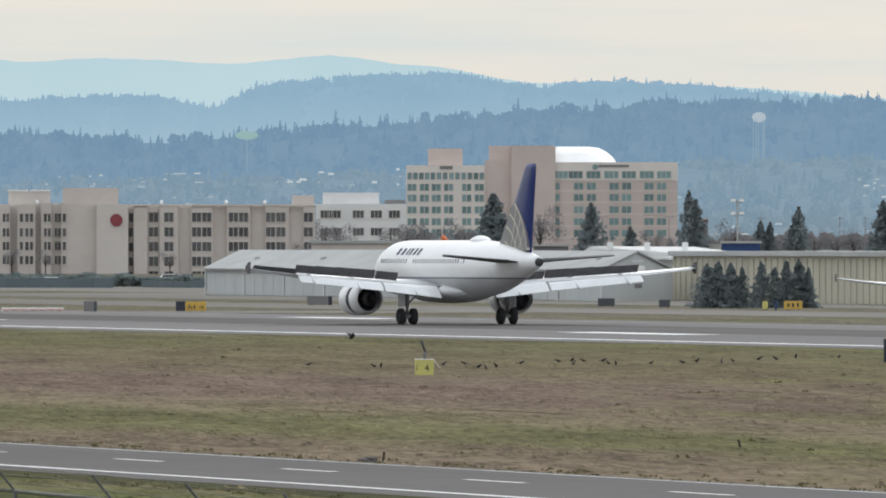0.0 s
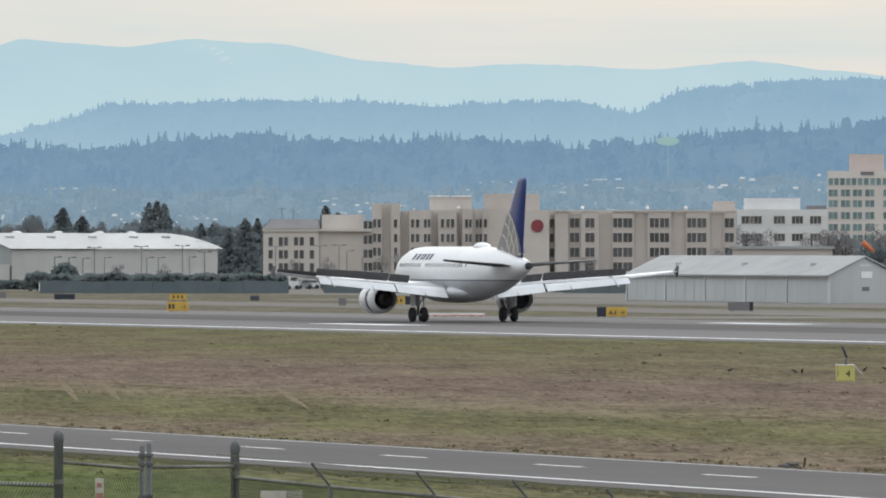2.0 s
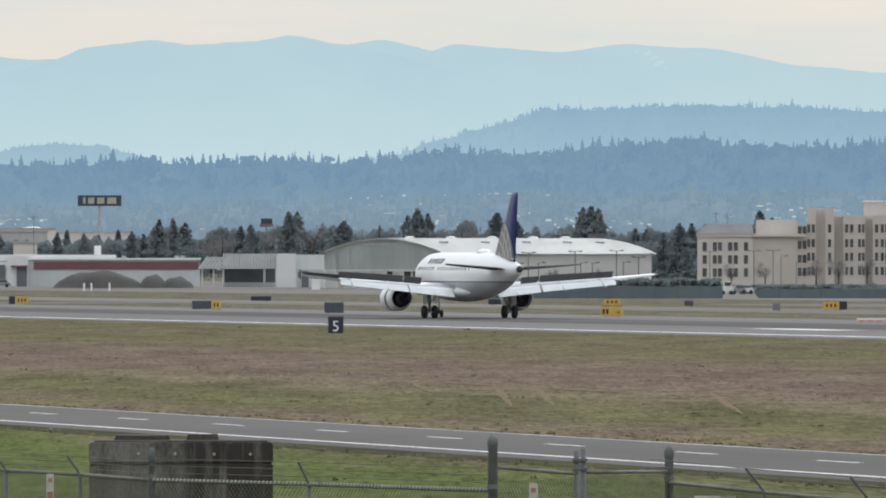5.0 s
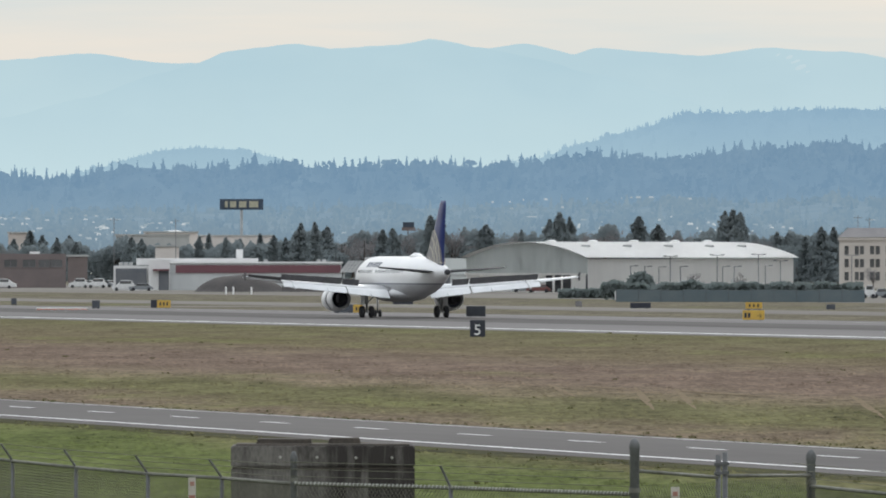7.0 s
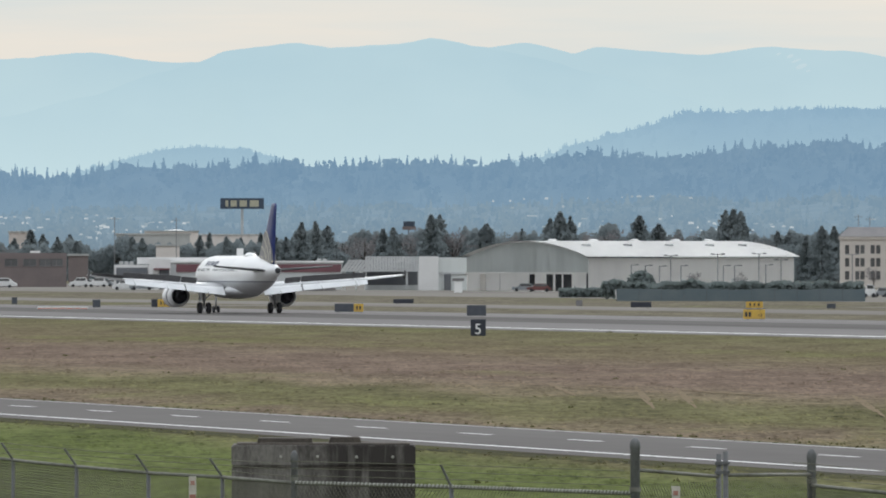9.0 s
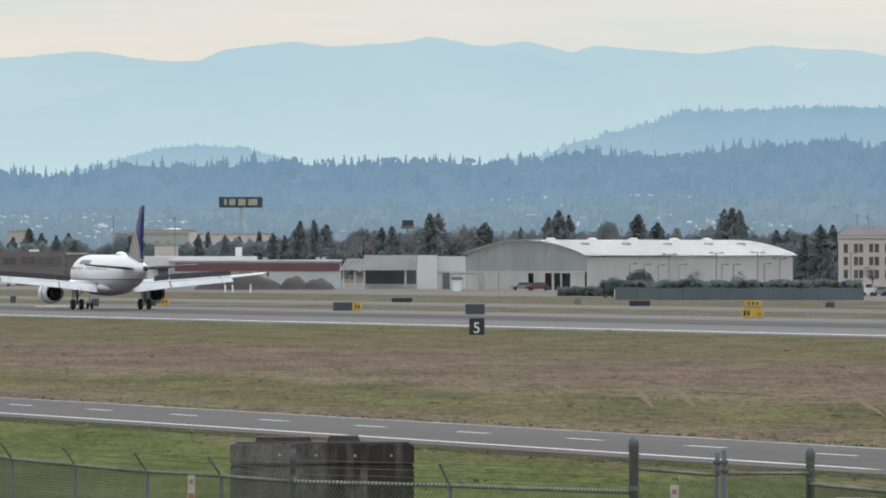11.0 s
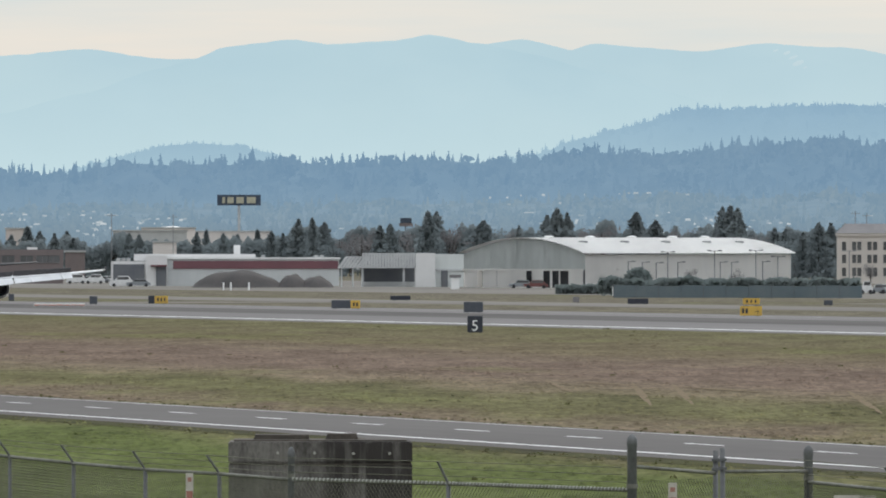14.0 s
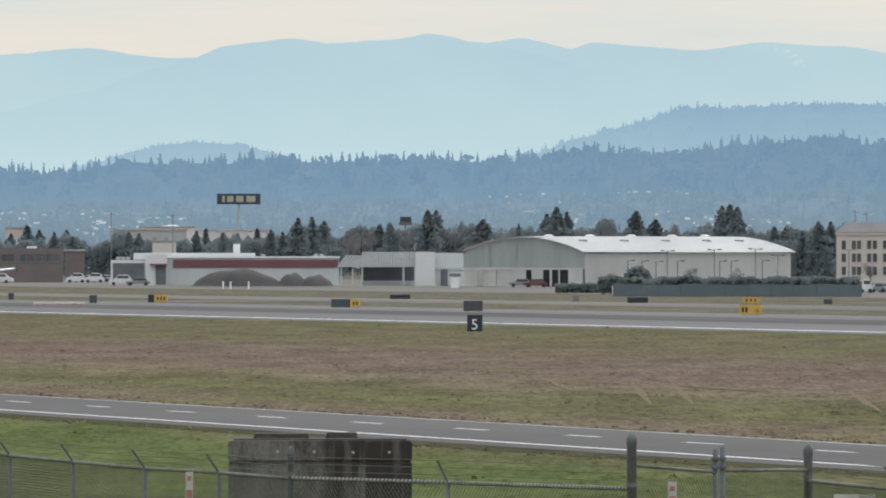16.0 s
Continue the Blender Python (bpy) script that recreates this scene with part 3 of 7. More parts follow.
def ridge(name, points, r, foot, mat, label, rough, step=14, thick=260):
    """A long hill: crest by bearing and height, sloping down towards the eye."""
    bm = bmesh.new()
    rows = []
    px = points[0][0]
    while px <= points[-1][0]:
        n = noise.noise((px * 0.013, r * 0.01, 0)) * 0.6 + noise.noise((px * 0.05, r * 0.01, 3)) * 0.4
        y = profile(points, px) + n * rough
        col = []
        for k in range(7):
            a = k / 6
            rr = r - thick * (1 - a) ** 1.2
            yy = foot + (y - foot) * a
            wob = 0 if k in (0, 6) else noise.noise((px * 0.01, a * 5, r)) * 14
            col.append(bm.verts.new(spot(px, rr + wob * 3, height(yy, rr))))
        rows.append(col)
        px += step
    for c0, c1 in zip(rows, rows[1:]):
        for k in range(6):
            bm.faces.new((c0[k], c1[k], c1[k + 1], c0[k + 1]))
    return tagged(part(name, bm, mat, label=label, smooth=True), category="hill", kind="structure")


def fir_spires(name, points, r, mat, label, rng, count, drop, size, thick, bias=1.0, crest=0, round_share=0.35):
    """Far woods on a hill: ragged stacks of cones and rounder crowns, standing in clumps, with a closed row along the crest."""
    verts, faces = [], []
    lo, hi = points[0][0], points[-1][0]
    for i in range(count + crest):
        top = i >= count
        px = rng.uniform(lo, hi)
        d = rng.random() ** bias
        clump = 0.5 + 0.5 * noise.noise((px * 0.017, d * 4, r)) + 0.35 * noise.noise((px * 0.06, d * 9, r))
        if top:
            d = rng.random() * 0.04
        elif clump < rng.uniform(0.1, 0.5):
            continue
        crest_y = profile(points, px)
        y = crest_y + 3 + d * (drop if drop < 200 else drop - crest_y)
        rr = r - 6 - thick * d
        h = size * rng.uniform(0.45, 0.95) * (0.6 + 0.55 * clump) * (1.2 if top else 1.0) * (1.45 if rng.random() < 0.04 else 1)
        rounded = rng.random() < round_share
        w = h * (rng.uniform(0.32, 0.45) if rounded else rng.uniform(0.19, 0.32))
        h *= 0.78 if rounded else 1.0
        base = spot(px, rr, height(y, rr) - h * (0.42 if top else 0.3))
        if not rounded:
            for z0, z1, k in ((0.0, 0.5, 0.85), (0.25, 0.72, 0.66), (0.5, 0.98, 0.42)):
                s = len(verts)
                for j in range(5):
                    a = j * 1.2566 + rng.random() * 0.6
                    q = w * k * rng.uniform(0.7, 1.15)
                    verts.append((base.x + math.cos(a) * q, base.y + math.sin(a) * q, base.z + h * (z0 + rng.uniform(-0.05, 0.05))))
                verts.append((base.x + rng.uniform(-0.1, 0.1) * w, base.y, base.z + h * z1))
                faces += [(s + j, s + (j + 1) % 5, s + 5) for j in range(5)]
        # loose clumps of leaves that make the outline ragged
        for j in range(30 if rounded else 16):
            if rounded:
                a, z, q = rng.uniform(0, 6.283), rng.uniform(-1, 1), rng.random() ** 0.4
                flat = math.sqrt(1 - z * z) * q * w
                cx, cy, cz, k = base.x + math.cos(a) * flat, base.y + math.sin(a) * flat, base.z + h * (0.5 + 0.42 * z * q), w * rng.uniform(0.2, 0.4)
            else:
                z = rng.random() ** 1.3
                a, q = rng.uniform(0, 6.283), w * (1 - z) ** 0.8 * rng.uniform(0.5, 1.0)
                cx, cy, cz, k = base.x + math.cos(a) * q, base.y + math.sin(a) * q, base.z + h * z * 0.97, w * (0.12 + 0.24 * (1 - z)) * rng.uniform(0.6, 1.2)
            s = len(verts)
            verts += [(cx + k * rng.uniform(0.5, 1.2) * dx, cy, cz + k * rng.uniform(0.5, 1.1) * dz) for dx, dz in ((-1, -0.6), (0.1, -0.9), (1, -0.3), (0.6, 0.7), (-0.5, 0.8))]
            faces.append((s, s + 1, s + 2, s + 3, s + 4))
    me = bpy.data.meshes.new(name)
    me.from_pydata(verts, [], faces)
    me.materials.append(mat)
    return tagged(new(name, me), label, "trees", kind="stuff")


CREST_FAR = [(-900, 118), (-300, 100), (0, 97), (150, 86), (300, 103), (345, 102), (400, 80), (520, 68), (580, 77), (690, 71), (755, 60), (860, 76), (920, 66),
             (1010, 87), (1050, 75), (1230, 90), (1350, 75), (1506, 84), (1666, 114), (1814, 126), (1948, 119), (2168, 130), (2340, 115),
             (2519, 134), (2719, 165), (3059, 171), (3327, 190), (4200, 210)]
CREST_FRONT = [(-500, 250), (-200, 228), (0, 200), (150, 163), (280, 120), (345, 103), (400, 82), (520, 70), (580, 79), (690, 73), (755, 62), (860, 79), (950, 96), (1050, 124), (1200, 165), (1320, 205), (1420, 240)]
CREST_HUMP = [(110, 306), (160, 292), (205, 278), (250, 266), (300, 256), (360, 253), (420, 256), (470, 267), (510, 284), (560, 304)]
CREST_MID = [(860, 300), (900, 283), (1020, 248), (1120, 219), (1210, 192), (1340, 191), (1420, 186), (1630, 187), (1800, 197), (1900, 188), (2030, 189),
             (2130, 207), (2238, 166), (2430, 150), (2555, 147), (2709, 171), (2809, 162), (2959, 166), (3159, 186), (3327, 196), (4200, 200)]
CREST_NEAR = [(-900, 300), (0, 302), (110, 307), (200, 293), (340, 292), (500, 288), (740, 285), (880, 290), (1060, 268), (1200, 280), (1300, 256), (1500, 252),
              (1620, 268), (1800, 255), (2028, 270), (2268, 251), (2509, 235), (2709, 216), (2959, 204), (3327, 198), (4200, 195)]
# a lower, browner foothill with houses between the trees
CREST_FOOT = [(-900, 372), (0, 372), (400, 366), (900, 358), (1300, 350), (1700, 345), (2200, 335), (2700, 318), (3327, 300), (4200, 300)]
rng = random.Random(11)
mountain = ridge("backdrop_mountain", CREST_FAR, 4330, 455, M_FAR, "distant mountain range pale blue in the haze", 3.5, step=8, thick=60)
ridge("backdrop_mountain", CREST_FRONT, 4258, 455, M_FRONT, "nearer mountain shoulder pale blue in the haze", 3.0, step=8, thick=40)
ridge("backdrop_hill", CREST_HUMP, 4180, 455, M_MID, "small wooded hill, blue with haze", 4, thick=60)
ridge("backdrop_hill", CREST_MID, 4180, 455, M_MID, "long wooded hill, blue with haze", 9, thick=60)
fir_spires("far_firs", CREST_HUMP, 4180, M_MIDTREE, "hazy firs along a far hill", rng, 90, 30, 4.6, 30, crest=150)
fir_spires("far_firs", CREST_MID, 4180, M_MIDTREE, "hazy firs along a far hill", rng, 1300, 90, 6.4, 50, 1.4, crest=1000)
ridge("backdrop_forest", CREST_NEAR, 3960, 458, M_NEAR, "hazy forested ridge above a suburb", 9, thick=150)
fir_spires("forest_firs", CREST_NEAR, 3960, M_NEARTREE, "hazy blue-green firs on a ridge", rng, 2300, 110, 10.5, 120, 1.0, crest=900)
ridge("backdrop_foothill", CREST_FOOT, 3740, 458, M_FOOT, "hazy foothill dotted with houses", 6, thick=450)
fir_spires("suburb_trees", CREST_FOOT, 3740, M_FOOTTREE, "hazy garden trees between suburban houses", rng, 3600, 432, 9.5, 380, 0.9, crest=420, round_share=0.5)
bm = bmesh.new()
for c_ in range(46):
    mid, deep = rng.uniform(-700, 4000), rng.random() ** 1.3
    for i in range(rng.randrange(4, 15)):
        px = mid + rng.gauss(0, 34)
        d = min(1.0, max(0.0, deep + rng.gauss(0, 0.10)))
        y = profile(CREST_FOOT, px) - 12 + d * (72 + max(0.0, 372 - profile(CREST_FOOT, px)))
        rr = 3715 - 400 * max(0.0, d - 0.05)
        w, h = rng.uniform(0.4, 1.7) * (0.6 + 0.8 * rng.random() ** 4), rng.uniform(0.3, 0.85)
        c = spot(px, rr, height(y, rr))
        v_ = [bm.verts.new(p) for p in ((c.x - w, c.y, c.z), (c.x + w, c.y, c.z), (c.x + w, c.y + 3, c.z), (c.x - w, c.y + 3, c.z), (c.x - w * 0.8, c.y + 1.4, c.z + h), (c.x + w * 0.8, c.y + 1.4, c.z + h))]
        for f in ((0, 1, 5, 4), (1, 2, 5), (2, 3, 4, 5), (3, 0, 4), (3, 2, 1, 0)):
            bm.faces.new([v_[q] for q in f])
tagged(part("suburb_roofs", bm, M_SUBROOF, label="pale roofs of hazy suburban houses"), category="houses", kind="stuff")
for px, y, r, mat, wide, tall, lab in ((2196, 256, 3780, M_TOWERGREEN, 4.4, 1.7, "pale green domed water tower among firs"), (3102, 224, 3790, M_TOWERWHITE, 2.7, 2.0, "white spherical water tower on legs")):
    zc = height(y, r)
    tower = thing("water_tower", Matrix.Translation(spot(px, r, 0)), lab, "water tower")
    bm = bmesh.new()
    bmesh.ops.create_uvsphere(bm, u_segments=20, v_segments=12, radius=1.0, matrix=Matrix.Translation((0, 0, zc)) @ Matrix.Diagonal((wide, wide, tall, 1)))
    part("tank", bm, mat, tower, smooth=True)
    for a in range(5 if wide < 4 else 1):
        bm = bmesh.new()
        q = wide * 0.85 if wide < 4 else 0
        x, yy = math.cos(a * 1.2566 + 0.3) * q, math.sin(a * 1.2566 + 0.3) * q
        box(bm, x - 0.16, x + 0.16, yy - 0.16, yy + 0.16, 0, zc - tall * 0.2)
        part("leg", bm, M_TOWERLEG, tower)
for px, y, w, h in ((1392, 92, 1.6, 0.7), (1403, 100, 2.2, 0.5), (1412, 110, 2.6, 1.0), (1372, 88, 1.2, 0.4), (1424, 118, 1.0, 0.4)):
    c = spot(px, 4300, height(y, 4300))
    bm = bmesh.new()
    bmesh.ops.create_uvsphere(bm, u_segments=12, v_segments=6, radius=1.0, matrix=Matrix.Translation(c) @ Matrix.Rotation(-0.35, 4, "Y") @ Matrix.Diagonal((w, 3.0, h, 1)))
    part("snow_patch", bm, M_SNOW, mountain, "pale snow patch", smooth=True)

# ---- the airliner ----


def loft(rings, closed=True, caps=True):
    bm = bmesh.new()
    vs = [[bm.verts.new(c) for c in ring] for ring in rings]
    n = len(vs[0])
    for a, b in zip(vs, vs[1:]):
        for i in range(n if closed else n - 1):
            bm.faces.new((a[i], a[(i + 1) % n], b[(i + 1) % n], b[i]))
    if caps:
        bm.faces.new(vs[0][::-1])
        bm.faces.new(vs[-1])
    bmesh.ops.recalc_face_normals(bm, faces=bm.faces)
    return bm


def foil(x, lead, trail, z, thick, vertical=False):
    """A wing section: chord along y, from the leading to the trailing edge."""
    ring = []
    for k, up in ((0, 0), (0.06, 0.32), (0.25, 0.5), (0.55, 0.42), (1, 0.04), (1, -0.04), (0.55, -0.34), (0.25, -0.46), (0.06, -0.28)):
        y = lead + (trail - lead) * k
        ring.append((x + up * thick, y, z) if vertical else (x, y, z + up * thick))
    return ring


def tube(sections, n=24, center=(0, 0)):
    """A body turned about a line along y: rows of y, radius."""
    return loft([[(center[0] + r * math.cos(6.28319 * i / n), y, center[1] + r * math.sin(6.28319 * i / n)) for i in range(n)] for y, r in sections])


plane = thing("airliner", Matrix(), "white twin-engine jet airliner, navy tail, spoilers raised, rolling on the runway", "airplane")
STATIONS = [(16.1, 0.06, 3.5), (15.85, 0.5, 3.52), (15.3, 0.95, 3.6), (14.4, 1.38, 3.74), (13.2, 1.72, 3.88), (11.6, 1.93, 3.98), (10, 1.98, 4.0), (5, 1.98, 4.0), (0, 1.98, 4.0),
            (-5, 1.98, 4.0), (-7, 1.93, 4.03), (-9, 1.78, 4.1), (-11, 1.52, 4.19), (-13, 1.2, 4.29), (-15, 0.84, 4.4), (-16.5, 0.55, 4.47), (-17.45, 0.36, 4.5)]
SEG = 48
bm = loft([[(r * math.cos(6.28319 * i / SEG), y, c + r * 1.03 * math.sin(6.28319 * i / SEG)) for i in range(SEG)] for y, r, c in STATIONS])
for z in (3.40, 3.28):
    bmesh.ops.bisect_plane(bm, geom=bm.verts[:] + bm.edges[:] + bm.faces[:], plane_co=(0, 0, z), plane_no=(0, 0, 1))
for f in bm.faces:
    z = f.calc_center_median().z
    f.material_index = 0 if z > 3.40 else (2 if z > 3.28 else 1)
fuselage = part("fuselage", bm, (M_WHITE, M_BELLY, M_BELLYLINE), plane, "white fuselage with a grey belly and a thin dark line", smooth=True)
part("tail_exhaust", tube([(-17.43, 0.30), (-17.75, 0.27), (-17.76, 0.1)], 16, (0, 4.5)), M_DARK, fuselage, "dark tail exhaust", smooth=True)
part("wing_fairing", loft([[(math.cos(6.28319 * i / 24) * w, y, 2.35 + math.sin(6.28319 * i / 24) * h) for i in range(24)] for y, w, h in
     ((7.5, 0.3, 0.1), (6.5, 1.5, 0.55), (4.5, 2.1, 0.8), (1, 2.2, 0.85), (-2, 2.05, 0.75), (-4.5, 1.4, 0.5), (-6.0, 0.4, 0.2))]), M_BELLY, fuselage, smooth=True)
part("antenna_dome", loft([[(math.cos(6.28319 * i / 16) * w, y, 5.95 + max(0, math.sin(6.28319 * i / 16)) * h) for i in range(16)] for y, w, h in
     ((-3.9, 0.1, 0.05), (-4.2, 0.5, 0.35), (-5.0, 0.62, 0.44), (-6.0, 0.5, 0.36), (-6.6, 0.1, 0.05))]), M_WHITE, fuselage, "white antenna dome", smooth=True)
part("cockpit_window", loft([[(-x, y, z) for y, x, z in ((14.9, 1.02, 4.25), (13.6, 1.52, 4.38), (13.5, 1.36, 4.85), (14.6, 0.95, 4.62))], [(-x + 0.25, y, z) for y, x, z in ((14.9, 1.02, 4.25), (13.6, 1.52, 4.38), (13.5, 1.36, 4.85), (14.6, 0.95, 4.62))]]), M_CABIN, fuselage)
cabin = mesh("cabin_window", boxes((-0.012, 0.012, -0.11, 0.11, -0.15, 0.15)), M_CABIN)
for side in (-1, 1):
    for i in range(34):
        y = 11.2 - i * 0.545
        if i in (11, 12):
            continue
        ob = new("cabin_window", cabin)
        ob.parent = fuselage
        x = 1.98 * math.cos(math.asin(0.55 / 2.04)) if y > -6 else 1.86
        ob.matrix_basis = Matrix.Translation((side * x, y, 4.55)) @ Matrix.Rotation(-side * 0.27, 4, "Y")
# the name on the fuselage: plain slanted shapes
for i, w in enumerate((0.34, 0.40, 0.13, 0.30, 0.30, 0.38)):
    y = 8.4 - (0, 1.06, 2.16, 2.74, 3.66, 4.52)[i]
    bm = bmesh.new()
    pts = [(y, -0.27), (y - w, -0.27), (y - w - 0.16, 0.27), (y - 0.16, 0.27)]
    lo = [bm.verts.new((-0.012, a, b)) for a, b in pts]
    hi = [bm.verts.new((0.06, a, b)) for a, b in pts]
    bm.faces.new(lo)
    bm.faces.new(hi[::-1])
    for j in range(4):
        bm.faces.new((lo[j], hi[j], hi[(j + 1) % 4], lo[(j + 1) % 4]))
    bmesh.ops.recalc_face_normals(bm, faces=bm.faces)
    part("lettering_bar", bm, M_LETTER, fuselage, "slanted navy letter shape", m=Matrix.Translation((-1.615, 0, 5.24)) @ Matrix.Rotation(0.62, 4, "Y"))

for side, nm in ((-1, "left"), (1, "right")):
    q = side
    bm = loft([foil(q * 1.6, 5.9, -1.5, 2.75, 0.95), foil(q * 6.3, 3.3, -1.45, 3.08, 0.6), foil(q * 12, 0.3, -2.65, 3.48, 0.36), foil(q * 16.9, -2.3, -3.85, 4.02, 0.2)])
    wing = part("wing", bm, M_WING, plane, "pale grey swept wing", smooth=True)
    # flaps let down behind the wing
    for x0, x1, y0, y1, z0, z1, ch in ((2.1, 6.2, -1.35, -1.35, 2.72, 3.02, 1.6), (6.35, 13.0, -1.5, -2.75, 3.00, 3.53, 1.15)):
        a = radians(30)
        def sec(x, y, z, c):
            d, u = (math.cos(a), math.sin(a)), (math.sin(a), math.cos(a))
            ring = []
            for k, t in ((0, 0), (0.1, 0.09), (0.4, 0.1), (1, 0.0), (1, -0.03), (0.4, -0.06), (0.1, -0.07)):
                ring.append((q * x, y - k * c * d[0] + t * u[0] * -1 * c, z - k * c * d[1] + t * u[1] * c))
            return ring
        part("flap", loft([sec(x0, y0, z0, ch), sec(x1, y1, z1, ch * 0.78)]), M_WING, wing, "lowered pale grey flap")
    # spoilers standing up on the wing, their backlit shade put into the colour
    for x0, x1, h in ((4.75, 6.4, 0.74), (6.5, 8.12, 0.80), (8.13, 9.77, 0.78), (9.78, 11.42, 0.74), (11.43, 13.0, 0.70)):
        def hinge(x):
            k = (x - 1.6) / 15.3
            trail = -1.5 if x < 6.3 else -1.45 - (x - 6.3) / 10.6 * 2.4
            z = 2.9 + 0.37 * (x - 1.6) / 4.7 if x < 6.3 else 3.27 + (x - 6.3) / 10.6 * 0.76
            return trail + 1.25 - 0.5 * k, z
        bm = bmesh.new()
        pts = []
        for x in (x0, x1):
            y, z = hinge(x)
            pts.append([(q * x, y, z), (q * x, y + 0.05, z + 0.02), (q * x, y + 0.05 - h * 0.62, z + h * 0.8), (q * x, y - h * 0.64, z + h * 0.78)])
        bm2 = loft(pts)
        part("spoiler", bm2, M_SPOILER, wing, "raised dark spoiler panel")
    # flap track fairings, wing tip fence
    for x, y, z in ((3.9, -1.5, 2.43), (8.3, -2.0, 2.82), (11.9, -2.75, 3.13)):
        part("flap_fairing", loft([[(q * x + math.cos(a) * r, y + yy, z + zz + math.sin(a) * r * 1.3) for a in (0, 0.79, 1.57, 2.36, 3.14, 3.93, 4.71, 5.5)] for yy, zz, r in
             ((2.2, 0.62, 0.04), (1.2, 0.48, 0.13), (0.0, 0.18, 0.15), (-0.9, -0.16, 0.1), (-1.2, -0.28, 0.02))]), M_WING, wing, smooth=True)
    # aileron: standing up on one wing in the shade colour, drooped on the other
    ya = [(-2.6 - (x - 13.1) * 0.235, 3.57 + (x - 13.1) * 0.108) for x in (13.1, 16.6)]
    up_a = 0.34 if q < 0 else -0.12
    part("aileron", loft([[(q * x, y + 0.12, z + 0.09), (q * x, y - 0.55 * k, z + 0.09 + up_a * k), (q * x, y - 0.55 * k, z + 0.05 + up_a * k), (q * x, y + 0.12, z + 0.02)] for (y, z), x, k in zip(ya, (13.1, 16.6), (1.0, 0.7))]),
         M_SPOILER if q < 0 else M_WING, wing, "raised dark aileron" if q < 0 else "drooped pale aileron")
    part("wingtip_fence", loft([[(q * 16.92 + t, -2.7, 4.05), (q * 16.92 + t, -3.5, 4.49), (q * 16.92 + t, -3.9, 4.49), (q * 16.92 + t, -3.85, 3.97), (q * 16.92 + t, -3.7, 3.62), (q * 16.92 + t, -3.45, 3.62)] for t in (-0.03, 0.03)]), M_SPOILER, wing, "dark wing tip fence")
    # engine, its reverser sleeve slid back
    ex, ez = q * 5.75, 1.82
    engine = part("engine", tube([(6.30, 0.92), (6.45, 1.04), (6.25, 1.14), (5.75, 1.2), (5.10, 1.2), (4.85, 1.18), (4.80, 0.9)], 32, (ex, ez)), M_WHITE, plane, "white engine nacelle with its reverser open", smooth=True)
    part("reverser_gap", tube([(4.82, 1.08), (3.95, 1.08)], 28, (ex, ez)), M_DARK, engine, "dark reverser opening", smooth=True)
    part("reverser_sleeve", tube([(3.97, 0.98), (3.95, 1.17), (3.30, 1.12), (2.60, 0.98), (2.56, 0.92), (2.80, 0.86), (3.40, 0.84)], 32, (ex, ez)), M_WHITE, engine, smooth=True)
    part("fan_duct", tube([(3.38, 0.85), (3.36, 0.3)], 28, (ex, ez)), M_DUCT, engine, "dark navy fan duct")
    part("core_nozzle", tube([(3.40, 0.62), (2.60, 0.56), (2.00, 0.43), (2.02, 0.38), (2.30, 0.3)], 24, (ex, ez)), M_DARK, engine, "sooty core nozzle", smooth=True)
    part("inlet", tube([(6.35, 0.93), (5.70, 0.86), (5.68, 0.1)], 28, (ex, ez)), M_DARK, engine)
    part("pylon", loft([[(ex - 0.2, 5.6, ez + 1.0), (ex + 0.2, 5.6, ez + 1.0), (ex + 0.22, 1.6, ez + 0.7), (ex - 0.22, 1.6, ez + 0.7)], [(ex - 0.18, 4.2, ez + 1.45), (ex + 0.18, 4.2, ez + 1.45), (ex + 0.2, 1.0, ez + 1.3), (ex - 0.2, 1.0, ez + 1.3)]]), M_WING, engine)
    # main gear
    gx = q * 3.8
    gear = part("main_gear", loft([[(gx + math.cos(a) * r, yy + math.sin(a) * r, z) for a in [6.28319 * i / 12 for i in range(12)]] for z, r, yy in
         ((0.5, 0.11, 0), (1.3, 0.11, 0), (1.35, 0.17, 0), (2.9, 0.19, 0.25))]), M_METAL, plane, "grey main landing gear with twin tyres", smooth=True)
    part("axle", boxes((gx - 0.5, gx + 0.5, -0.1, 0.1, 0.48, 0.68)), M_METAL, gear)
    part("side_brace", loft([[(gx - q * 0.05, 0.1, 1.5), (gx - q * 0.05, 0.25, 1.5), (gx - q * 0.2, 0.25, 1.5), (gx - q * 0.2, 0.1, 1.5)], [(gx - q * 1.4, 0.1, 2.8), (gx - q * 1.4, 0.25, 2.8), (gx - q * 1.6, 0.25, 2.8), (gx - q * 1.6, 0.1, 2.8)]]), M_METAL, gear)
    part("gear_door", boxes((gx + q * 0.42 - 0.04, gx + q * 0.42 + 0.04, -0.7, 0.65, 1.25, 2.75)), M_WING, gear)
    for dx in (-0.47, 0.47):
        tyre = part("tyre", loft([[(gx + dx + ox, math.cos(6.28319 * i / 28) * r, 0.585 + math.sin(6.28319 * i / 28) * r) for i in range(28)] for ox, r in
             ((-0.2, 0.38), (-0.21, 0.5), (-0.15, 0.57), (0, 0.585), (0.15, 0.57), (0.21, 0.5), (0.2, 0.38))]), M_TYRE, gear, "black tyre", smooth=True)
    # tailplane
    part("tailplane", loft([foil(q * 0.5, -11.6, -15.3, 4.5, 0.34), foil(q * 6.2, -14.6, -16.2, 4.95, 0.18)]), M_TAILGREY, plane, "dark grey tailplane", smooth=True)
